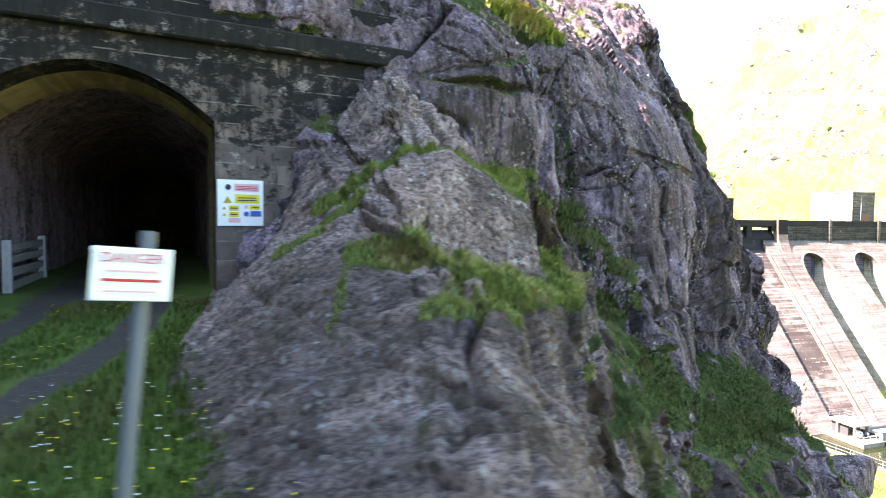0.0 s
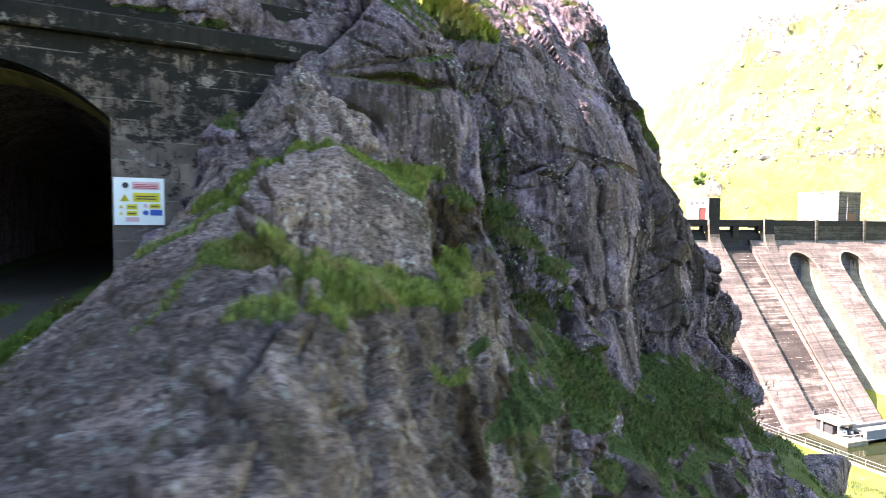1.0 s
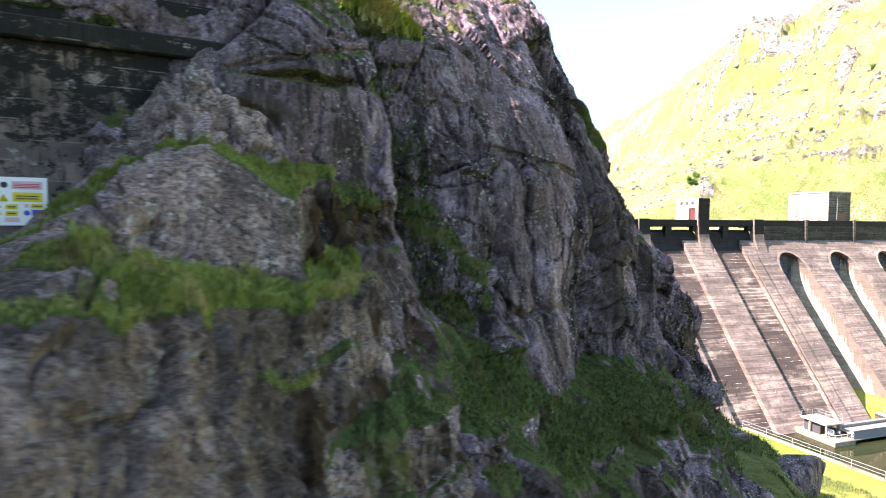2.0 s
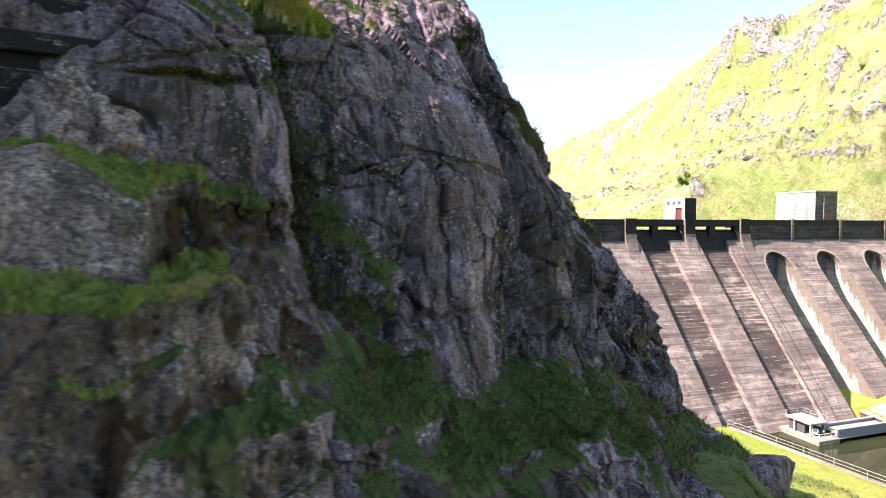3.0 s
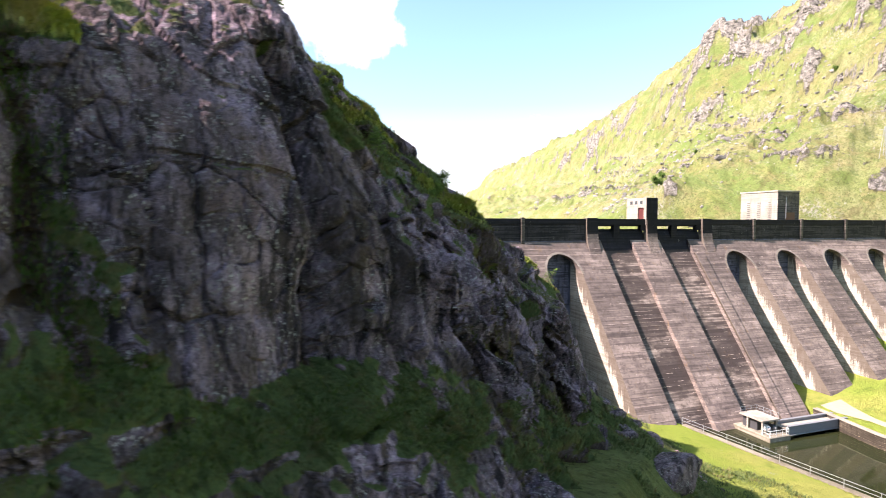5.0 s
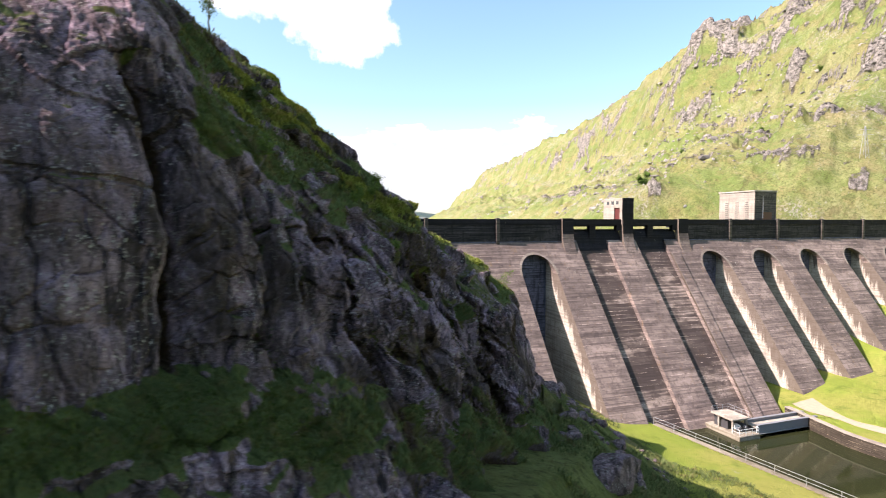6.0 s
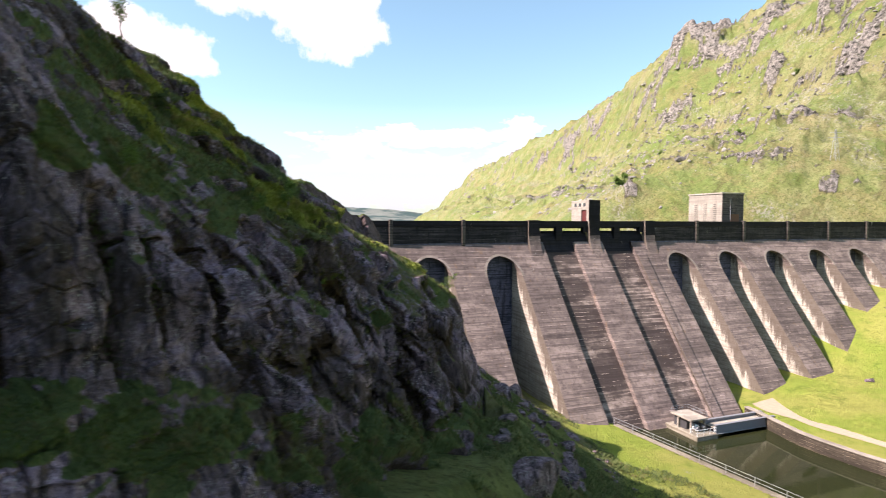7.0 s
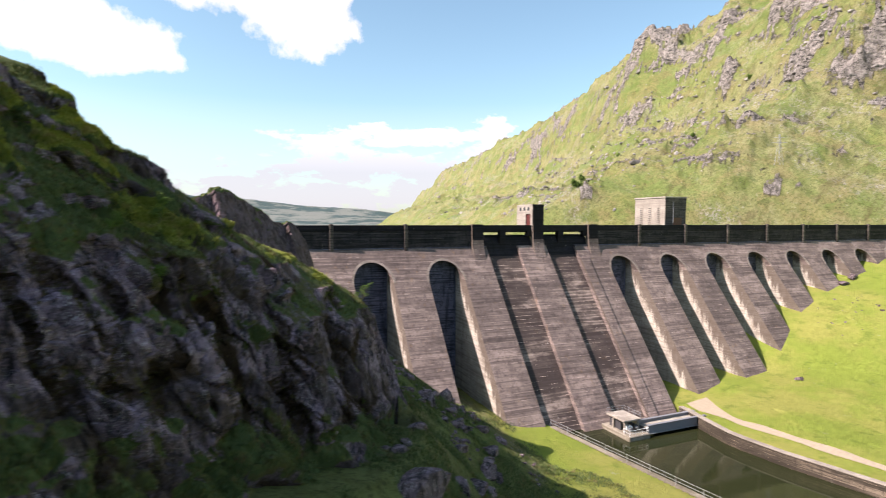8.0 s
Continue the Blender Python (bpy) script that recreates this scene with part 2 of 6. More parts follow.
def portal_material():
    """Board-marked concrete gone black with algae: blots in rows, drips, bare grey patches between."""
    m = Nodes("portal_concrete", 0.85, spec=0.25)
    s = m.t.nodes.new("ShaderNodeSeparateXYZ")
    m.t.links.new(m.pos.outputs["Position"], s.inputs[0])
    col = m.mix(m.band(m.noise(1.1, 6, 0.7), 0.38, 0.62), (0.110, 0.078, 0.066), (0.225, 0.168, 0.145))
    row = m.math("DIVIDE", m.math("ADD", s.outputs[2], m.math("MULTIPLY", m.noise(0.7, 2), 0.03)), 0.31)
    fr = m.math("FRACT", row, 0)
    c = m.t.nodes.new("ShaderNodeCombineXYZ")
    m.put(m.math("MULTIPLY", s.outputs[0], 0.8), c.inputs[0])
    m.put(m.math("MULTIPLY", m.math("FLOOR", row, 0), 5.3), c.inputs[1])
    tone = m.noise(1.0, 4, 0.7, c.outputs[0])
    col = m.mix(m.math("MULTIPLY", m.band(tone, 0.42, 0.6), 0.5), col, (0.045, 0.038, 0.038))
    top = m.math("MULTIPLY", m.math("SUBTRACT", s.outputs[2], 2.7), 0.070)
    blot = m.band(m.math("ADD", m.noise(2.4, 9, 0.82, m.scaled((1, 1, 1.5), loc=(2, 4, 1))), top), 0.50, 0.57)
    col = m.mix(m.math("MULTIPLY", blot, 0.92), col, (0.006, 0.006, 0.006))
    drip = m.band(m.math("ADD", m.noise(1.0, 7, 0.75, m.scaled((7, 7, 0.7))), m.math("MULTIPLY", top, 0.7)), 0.54, 0.62)
    col = m.mix(m.math("MULTIPLY", drip, 0.8), col, (0.010, 0.009, 0.009))
    pale = m.band(m.noise(2.0, 8, 0.8, m.scaled((1, 1, 1.4), loc=(9, 9, 3))), 0.57, 0.64)
    col = m.mix(m.math("MULTIPLY", pale, 0.7), col, (0.30, 0.275, 0.26))
    seam = m.math("MULTIPLY", m.math("LESS_THAN", fr, 0.06), m.band(m.noise(1.3, 5, 0.75, m.scaled((1, 1, 3))), 0.5, 0.58))
    col = m.mix(m.math("MULTIPLY", seam, 0.45), col, (0.30, 0.27, 0.25))
    h = m.math("SUBTRACT", m.noise(12, 7, 0.75), m.math("MULTIPLY", m.math("LESS_THAN", fr, 0.05), 0.6))
    return m.done(col, None, h, 0.6, 0.02)


def turf_material(name):
    m = Nodes(name, 0.95, spec=0.1)
    big = m.noise(0.018, 5, 0.6)
    mid = m.noise(0.11, 7, 0.7)
    fine = m.noise(0.9, 8, 0.8)
    col = m.mix(m.band(big, 0.38, 0.62), (0.186, 0.222, 0.080), (0.250, 0.238, 0.124))
    col = m.mix(m.math("MULTIPLY", m.band(mid, 0.45, 0.66), 0.75), col, (0.085, 0.125, 0.028))
    col = m.mix(m.math("MULTIPLY", m.band(m.noise(0.03, 6, 0.7, m.scaled((1.6, 0.7, 1), (0, 0, 32), (1, 4, 2))), 0.47, 0.60), 0.7), col, (0.115, 0.176, 0.046))
    lines = m.band(m.noise(0.06, 7, 0.75, m.scaled((2.2, 0.5, 0.9), (0, 0, 32))), 0.50, 0.60)
    col = m.mix(m.math("MULTIPLY", lines, 0.5), col, (0.245, 0.235, 0.092))
    moor = m.band(m.noise(0.05, 8, 0.75, m.scaled((1, 1, 2), loc=(7, 0, 0))), 0.50, 0.60)
    col = m.mix(m.math("MULTIPLY", moor, 0.5), col, (0.235, 0.180, 0.097))
    col = m.mix(m.math("MULTIPLY", m.band(fine, 0.42, 0.62), 0.5), col, (0.070, 0.075, 0.019))
    rushes = m.band(m.noise(0.35, 7, 0.75, m.scaled((1, 1, 1), loc=(1, 9, 0))), 0.56, 0.64)
    col = m.mix(m.math("MULTIPLY", rushes, 0.5), col, (0.045, 0.085, 0.022))
    lush = m.attr("lush")
    mead = m.mix(m.band(m.noise(0.06, 6, 0.65), 0.40, 0.60), (0.222, 0.284, 0.050), (0.305, 0.310, 0.080))
    mead = m.mix(m.math("MULTIPLY", m.band(m.noise(0.25, 7, 0.72, m.scaled((1, 1, 1), loc=(5, 2, 0))), 0.54, 0.66), 0.55), mead, (0.105, 0.165, 0.026))
    mead = m.mix(m.math("MULTIPLY", m.band(fine, 0.45, 0.7), 0.30), mead, (0.110, 0.150, 0.028))
    col = m.mix(lush, col, mead)
    rock = m.attr("rock")
    rr = m.math("ADD", rock, m.math("MULTIPLY", m.math("SUBTRACT", m.noise(0.13, 9, 0.8), 0.5), 1.5))
    r = m.band(rr, 0.40, 0.50)
    stone = m.mix(m.band(m.noise(0.45, 9, 0.82), 0.36, 0.64), (0.045, 0.042, 0.042), (0.34, 0.305, 0.285))
    stone = m.mix(m.band(m.noise(0.22, 9, 0.82, m.scaled((1, 1, 2.2))), 0.52, 0.58), stone, (0.025, 0.024, 0.025))
    col = m.mix(r, col, stone)
    pale = m.math("MULTIPLY", m.band(m.noise(0.55, 6, 0.8, m.scaled((1, 1, 1), loc=(4, 4, 4))), 0.60, 0.66), m.band(rr, -0.10, 0.25))
    col = m.mix(m.math("MULTIPLY", pale, 0.8), col, (0.36, 0.34, 0.32))
    slope = m.math("SUBTRACT", 1.0, lush)
    trod = m.band(m.noise(0.05, 7, 0.74, m.scaled((0.35, 2.6, 1.0), (0, 0, -62), (5, 2, 1))), 0.57, 0.63)
    col = m.mix(m.math("MULTIPLY", m.math("MULTIPLY", trod, slope), 0.45), col, (0.095, 0.075, 0.039))
    scree = m.band(m.noise(0.022, 7, 0.72, m.scaled((2.4, 0.7, 1.0), (0, 0, 32), (3, 1, 0))), 0.50, 0.62)
    speck = m.band(m.noise(0.9, 7, 0.8, m.scaled((1, 1, 1), loc=(6, 3, 2))), 0.50, 0.57)
    bits = m.math("MULTIPLY", m.math("MULTIPLY", scree, speck), slope)
    col = m.mix(m.math("MULTIPLY", bits, 0.8), col, m.mix(m.noise(2.0, 3), (0.16, 0.15, 0.14), (0.40, 0.375, 0.35)))
    tuft = m.math("MULTIPLY", m.band(m.noise(1.6, 6, 0.8, m.scaled((1, 1, 1), loc=(2, 7, 2))), 0.52, 0.60), slope)
    col = m.mix(m.math("MULTIPLY", tuft, 0.7), col, (0.055, 0.060, 0.024))
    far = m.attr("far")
    # far hills: moor and forest tones, greyed to put distance haze into the colour
    hazy_wood = m.mix(m.band(m.noise(0.006, 6, 0.7), 0.45, 0.55), (0.15, 0.165, 0.15), (0.045, 0.075, 0.075))
    col = m.mix(far, col, hazy_wood)
    h = m.math("ADD", m.noise(0.4, 9, 0.82), m.math("MULTIPLY", r, 0.5))
    return m.done(col, None, h, 1.0, 1.1)


ROCK = rock_material("rock", light=1.5, cool=1.20)
RIBROCK = rock_material("pale_rock", light=1.9, leaf=((1.2, 5.0, 1.6), (0, 0, 14)), even=0.75, fine=1.3, cool=0.90)
BORE = rock_material("tunnel_rock", False, 2.6, even=1.0)
BOULDER = rock_material("boulder_rock", False, 1.1)
# the same concrete in two tones: darker, streaked fronts and paler sides
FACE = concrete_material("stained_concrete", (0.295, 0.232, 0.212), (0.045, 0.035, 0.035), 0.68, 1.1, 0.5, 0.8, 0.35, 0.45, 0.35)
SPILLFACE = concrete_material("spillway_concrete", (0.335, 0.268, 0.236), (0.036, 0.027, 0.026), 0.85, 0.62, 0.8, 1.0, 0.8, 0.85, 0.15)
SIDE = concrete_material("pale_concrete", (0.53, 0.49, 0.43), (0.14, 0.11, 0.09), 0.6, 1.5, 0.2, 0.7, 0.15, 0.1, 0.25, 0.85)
PALE = concrete_material("light_concrete", (0.37, 0.335, 0.29), (0.15, 0.125, 0.105), 0.5, 1.5, 0.2, 0.6)
# recess wall: the shade inside the arches is put into this dark blue
RECESS = concrete_material("shaded_recess_concrete", (0.13, 0.135, 0.195), (0.018, 0.019, 0.027), 1.0, 5.0, 0.05, 0.6, 0.1)
RIM = concrete_material("rim_concrete", (0.27, 0.235, 0.21), (0.10, 0.08, 0.07), 0.6, 1.5, 0.2)
# dam fronts: black stain, with their shade put into the colour as well
BLACK = concrete_material("blackened_shaded_concrete", (0.019, 0.017, 0.023), (0.004, 0.004, 0.005), 0.8, 1.05, 0.5, 0.8)
DARKSPANDREL = concrete_material("spandrel_concrete", (0.058, 0.051, 0.056), (0.005, 0.005, 0.006), 1.0, 1.05, 0.7, 0.6, 0.5)
HOUSE = concrete_material("house_concrete", (0.35, 0.315, 0.275), (0.17, 0.145, 0.125), 0.6, 1.0, 0.2, 0.6)
TURF = turf_material("turf")
PORTAL = portal_material()
LINING = concrete_material("tunnel_lining", (0.62, 0.47, 0.25), (0.20, 0.14, 0.075), 0.7, 2.0, 0.1, 0.3)
STEEL = plain("galvanised_steel", (0.27, 0.28, 0.30), 0.6, 0.5)
POSTSTEEL = plain("dull_post_steel", (0.13, 0.14, 0.16), 0.7, 0.3)
WHITE = plain("white_board", (0.78, 0.79, 0.80), 0.4, 0.0, 0.05)


def blade_material(name, a, b, c):
    m = Nodes(name, 0.8, spec=0.08)
    r = m.island()
    col = m.mix(r, a, b)
    col = m.mix(m.band(m.noise(0.9, 4), 0.5, 0.7), col, c)
    m.b.inputs["Subsurface Weight"].default_value = 0.0
    return m.done(col)


GRASS = blade_material("grass_blades", (0.060, 0.094, 0.030), (0.130, 0.162, 0.062), (0.165, 0.140, 0.062))
# the same grass darkened: shade of the ledges and shelf put into the colour
SHADEGRASS = blade_material("shaded_blades", (0.048, 0.075, 0.026), (0.105, 0.132, 0.050), (0.130, 0.110, 0.050))
PALEGRASS = blade_material("pale_grass_blades", (0.120, 0.170, 0.042), (0.250, 0.285, 0.085), (0.32, 0.26, 0.12))
LEAF = blade_material("leaves", (0.045, 0.085, 0.016), (0.09, 0.14, 0.03), (0.06, 0.10, 0.02))
# brighter copy of the grass, so that the crest looks sunlit
CRESTGRASS = blade_material("sun_tinted_blades", (0.19, 0.245, 0.046), (0.33, 0.35, 0.085), (0.36, 0.30, 0.12))
BARK = plain("bark", (0.13, 0.11, 0.09), 0.9, 0, 0.3)


# ---- mesh helpers ----
def mesh_of(name, verts, faces, mat, smooth=False):
    me = bpy.data.meshes.new(name)
    me.from_pydata([tuple(v) for v in verts], [], [tuple(f) for f in faces])
    for one in mat if isinstance(mat, (list, tuple)) else (mat,):
        me.materials.append(one)
    if smooth:
        me.polygons.foreach_set("use_smooth", [True] * len(me.polygons))
    return me


def grid_mesh(name, P, mat, smooth=True, keep=None):
    """A sheet from an array of points, rows x columns x 3."""
    r, c, _ = P.shape
    me = bpy.data.meshes.new(name)
    idx = np.arange(r * c).reshape(r, c)
    q = np.stack([idx[:-1, :-1], idx[:-1, 1:], idx[1:, 1:], idx[1:, :-1]], -1).reshape(-1, 4)
    if keep is not None:
        q = q[keep[:-1, :-1].reshape(-1)]
    me.vertices.add(r * c)
    me.vertices.foreach_set("co", P.reshape(-1).astype(np.float32))
    me.loops.add(q.size)
    me.loops.foreach_set("vertex_index", q.reshape(-1).astype(np.int32))
    me.polygons.add(len(q))
    me.polygons.foreach_set("loop_start", np.arange(0, q.size, 4, dtype=np.int32))
    me.polygons.foreach_set("use_smooth", np.full(len(q), smooth))
    me.update(calc_edges=True)
    me.materials.append(mat)
    return me


def part(name, bm, mat, parent, label=""):
    """Links a bmesh or a mesh as one mesh object under a thing or a part."""
    if isinstance(bm, bmesh.types.BMesh):
        me = bpy.data.meshes.new(name)
        bmesh.ops.recalc_face_normals(bm, faces=bm.faces)
        bm.to_mesh(me)
        bm.free()
        for one in mat if isinstance(mat, (list, tuple)) else (mat,):
            me.materials.append(one)
    else:
        me = bm
    ob = new(name, me)
    if parent:
        ob.parent = parent
        ob.matrix_parent_inverse = parent.matrix_world.inverted()
    if label:
        ob["label"] = label
    return ob


def thing(name, label, category, group="", at=(0, 0, 0), kind=""):
    ob = new(name)
    ob.matrix_world = Matrix.Translation(at)
    ob.empty_display_size = 0.1
    return tagged(ob, label, category, group, kind)


def box(bm, x0, x1, y0, y1, z0, z1, bevel=0.0):
    v = [bm.verts.new(p) for p in ((x0, y0, z0), (x1, y0, z0), (x1, y1, z0), (x0, y1, z0), (x0, y0, z1), (x1, y0, z1), (x1, y1, z1), (x0, y1, z1))]
    f = [bm.faces.new([v[i] for i in q]) for q in ((0, 3, 2, 1), (4, 5, 6, 7), (0, 1, 5, 4), (1, 2, 6, 5), (2, 3, 7, 6), (3, 0, 4, 7))]
    if bevel:
        es = {e for q in f for e in q.edges}
        bmesh.ops.bevel(bm, geom=list(es), offset=bevel, segments=1, affect="EDGES")
    return bm


def prism(bm, poly, x0, x1, axis="x", side=0, front=0):
    """A polygon of (y, z) carried from x0 to x1."""
    a = [bm.verts.new((x0, y, z)) for y, z in poly]
    b = [bm.verts.new((x1, y, z)) for y, z in poly]
    n = len(poly)
    for q in (a[::-1], b):
        bm.faces.new(q).material_index = side
    for i in range(n):
        bm.faces.new((a[i], a[(i + 1) % n], b[(i + 1) % n], b[i])).material_index = front
    return bm


def tube(bm, path, r, n=8):
    """A round bar along a line of points."""
    rings = []
    pts = [Vector(p) for p in path]
    for i, p in enumerate(pts):
        d = (pts[min(i + 1, len(pts) - 1)] - pts[max(i - 1, 0)]).normalized()
        u = d.orthogonal().normalized()
        w = d.cross(u)
        ri = r[i] if isinstance(r, (list, tuple)) else r
        rings.append([bm.verts.new(p + (u * math.cos(k * 2 * math.pi / n) + w * math.sin(k * 2 * math.pi / n)) * ri) for k in range(n)])
    for a, b in zip(rings, rings[1:]):
        for k in range(n):
            try:
                bm.faces.new((a[k], a[(k + 1) % n], b[(k + 1) % n], b[k]))
            except ValueError:
                pass
    bm.faces.new(rings[0][::-1])
    bm.faces.new(rings[-1])
    return bm


# ---- noise on arrays ----
RNG = np.random.default_rng(7)
TABLE = RNG.random(65536)


def hashed(i, j, k, seed):
    h = (i * 73856093) ^ (j * 19349663) ^ (k * 83492791) ^ (seed * 2654435)
    return TABLE[(h ^ (h >> 13)) & 65535]


def vnoise(x, y, z, seed=0):
    xi, yi, zi = (np.floor(v).astype(np.int64) for v in (x, y, z))
    u, v, w = (a - b for a, b in ((x, xi), (y, yi), (z, zi)))
    u, v, w = (t * t * t * (t * (t * 6 - 15) + 10) for t in (u, v, w))
    r = 0
    for a in (0, 1):
        for b in (0, 1):
            for c in (0, 1):
                r = r + hashed(xi + a, yi + b, zi + c, seed) * (u if a else 1 - u) * (v if b else 1 - v) * (w if c else 1 - w)
    return r * 2 - 1


def fbm(x, y, z, octaves=5, gain=0.5, seed=0, ridge=False):
    r, a, f = 0, 1.0, 1.0
    for o in range(octaves):
        n = vnoise(x * f, y * f, z * f, seed + o)
        r = r + a * ((1 - 2 * np.abs(n)) if ridge else n)
        a, f = a * gain, f * 2.03
    return r


def blocks(x, y, seed, tilt=0.6):
    """Broken facets on a plane: each cell is lifted and tipped by chance. Returns the height and the distance to the joint."""
    xi, yi = np.floor(x).astype(np.int64), np.floor(y).astype(np.int64)
    best, second, h = np.full(x.shape, 9.0), np.full(x.shape, 9.0), np.zeros(x.shape)
    zero = np.zeros_like(xi)
    for a in (-1, 0, 1):
        for b in (-1, 0, 1):
            cx, cy = xi + a, yi + b
            px, py = cx + hashed(cx, cy, zero, seed), cy + hashed(cx, cy, zero + 1, seed)
            d = np.hypot(x - px, y - py)
            lift = hashed(cx, cy, zero + 2, seed) - 0.5
            tx, ty = hashed(cx, cy, zero + 3, seed) - 0.5, hashed(cx, cy, zero + 4, seed) - 0.5
            hh = lift + tilt * (tx * (x - px) + ty * (y - py)) * 2
            near = d < best
            second = np.where(near, best, np.minimum(second, d))
            h = np.where(near, hh, h)
            best = np.where(near, d, best)
    return h, second - best


def blur(a, n, axis):
    k = np.hanning(2 * n + 3)[1:-1]
    k /= k.sum()
    pad = [(0, 0)] * a.ndim
    pad[axis] = (n, n)
    b = np.pad(a, pad, mode="edge")
    return np.apply_along_axis(lambda v: np.convolve(v, k, "valid"), axis, b)


# ---- cliff: it runs along S, faces N, and is lofted through upright sections of (height, reach) ----
ALONG, OUT = np.array((0.766, 0.643)), np.array((0.643, -0.766))
SECTION = {}


def section(s, *zn):
    SECTION[s] = zn


# the first two sections lie out of view, added to block the sun
section(-16, (-4, -12.00), (0, -16.00), (5, -18.00), (12, -22.00), (26, -32.00))
section(-6, (-4, -9.00), (0, -13.20), (5, -14.00), (12, -17.00), (26, -27.00))
section(2, (-4, -5.00), (0, -9.20), (4.5, -9.60), (5.2, -10.50), (8, -12.00), (14, -14.00))
# above the portal the rock is brought forward to block the sun
section(4.6, (-4, -2.50), (0, -7.40), (4.5, -7.20), (5, -6.90), (9, -8.20), (14, -12.00))
section(5.4, (-4, -0.60), (-0.5, -2.40), (0.6, -4.20), (1.2, -5.60), (1.6, -6.50), (2.4, -6.90), (4.6, -6.90), (4.9, -6.30), (7, -6.60), (9, -7.90), (14, -11.50))
section(6.2, (-4, 0.00), (-1.2, -1.40), (0.25, -2.10), (1.9, -3.01), (2.5, -3.83), (3.2, -5.43), (3.5, -6.13), (4.7, -6.10), (5, -5.80), (7, -6.50), (10, -8.80), (14, -12.50))
section(7.1, (-5, 0.60), (-1.6, -1.20), (-0.2, -1.50), (0.6, -2.20), (1.7, -2.71), (2.4, -3.76), (3.3, -4.30), (4.6, -5.16), (5.2, -5.70), (8, -7.80), (12, -12.00), (14, -15.00))
section(8.2, (-5, 0.80), (-2.4, -0.95), (-1.1, -1.30), (0, -1.90), (1.5, -2.43), (2.4, -3.81), (4.4, -3.78), (5, -4.13), (8, -6.60), (12, -11.00), (14, -14.00))
section(9.6, (-5, 1.10), (-4, 0.41), (-2.4, -0.70), (-1.7, -0.79), (-0.9, -1.58), (0, -2.29), (1.5, -2.94), (2.6, -3.08), (3.4, -3.18), (4.6, -3.54), (6, -4.50), (7, -5.75), (8, -7.00), (12, -12.00), (14, -15.00))
section(10.5, (-5, 1.40), (-4, 0.62), (-2.7, -0.40), (-2.2, -0.69), (-1.9, -1.09), (-0.9, -1.58), (0, -2.58), (1.5, -3.37), (2.6, -3.57), (3.3, -3.56), (4.6, -3.74), (5.6, -4.00), (6.3, -5.20), (7.5, -6.70), (9, -8.80), (12, -12.50), (14, -15.00))
section(11.6, (-5, 1.20), (-4, 0.31), (-2.7, -0.55), (-2.2, -0.78), (-1.9, -1.01), (-0.9, -1.43), (0, -2.13), (1.5, -2.69), (2.6, -3.07), (3.3, -3.15), (4.6, -3.57), (5.6, -3.78), (6.3, -4.51), (7.5, -5.95), (9, -7.90), (12, -11.55), (14, -14.00))
section(12.7, (-6, 2.00), (-4, 0.04), (-2.9, -0.62), (-2.3, -0.93), (-0.5, -1.61), (0.4, -1.80), (1.5, -1.95), (2.4, -1.98), (4.1, -2.70), (5, -3.32), (6.1, -3.60), (7, -4.60), (8.5, -6.40), (10, -8.20), (14, -13.00))
section(13.5, (-6, 1.68), (-4, 0.37), (-2.9, -0.47), (-2.3, -1.04), (-0.5, -1.60), (0.4, -1.69), (1.5, -1.91), (2.4, -1.93), (4.1, -2.58), (5, -3.02), (6.1, -3.49), (7, -4.37), (8.5, -6.11), (10, -7.95), (14, -13.00))
section(14.3, (-8, 2.50), (-4, 0.55), (-3.4, 0.12), (-2.3, -1.34), (-0.7, -1.90), (0.4, -1.85), (1.5, -1.90), (3, -2.04), (3.7, -2.33), (4.7, -2.61), (5.8, -3.11), (7.2, -4.30), (9, -6.39), (11, -9.00), (14, -13.00))
section(15.4, (-8, 2.74), (-4, 0.79), (-3.4, 0.31), (-2.3, -1.54), (-0.7, -1.99), (0.4, -1.84), (1.5, -1.70), (3, -1.89), (3.7, -2.12), (4.7, -2.40), (5.8, -2.88), (7.2, -3.81), (9, -5.46), (11, -8.56), (14, -12.52))
section(16.6, (-8, 3.00), (-4.2, 1.18), (-3.1, 0.46), (-2.2, -1.30), (-0.7, -1.31), (0.5, -1.20), (1.5, -1.14), (2.6, -1.31), (3.3, -1.59), (4.5, -2.07), (6.2, -2.54), (7.5, -2.96), (9, -3.93), (12, -9.38), (14, -12.00))
section(17.8, (-8, 3.00), (-4.2, 0.95), (-3.1, 0.14), (-2.2, -0.91), (-0.7, -1.11), (0.5, -1.19), (1.5, -1.11), (2.6, -1.30), (3.3, -1.54), (4.5, -2.07), (6.2, -2.93), (7.5, -3.68), (8.7, -4.57), (9, -4.84), (10, -6.26), (12, -9.82), (14, -12.00))
section(19, (-8, 3.00), (-4.3, 0.75), (-3, -0.42), (-1.4, -0.85), (-0.7, -0.93), (0, -1.02), (1.9, -1.14), (2.6, -1.38), (3.4, -1.73), (4.2, -2.20), (5.2, -3.08), (5.9, -3.65), (7, -4.56), (8, -5.55), (10, -8.24), (14, -12.00), (24, -20.00))
section(20.3, (-8, 2.78), (-4.3, 0.39), (-3, -0.55), (-1.4, -0.83), (-0.7, -0.79), (0, -0.78), (1.9, -1.28), (2.6, -1.80), (3.4, -2.35), (4.2, -2.92), (5.2, -3.94), (5.9, -4.76), (7, -6.10), (8, -7.28), (10, -9.61), (14, -13.14), (24, -35.60))
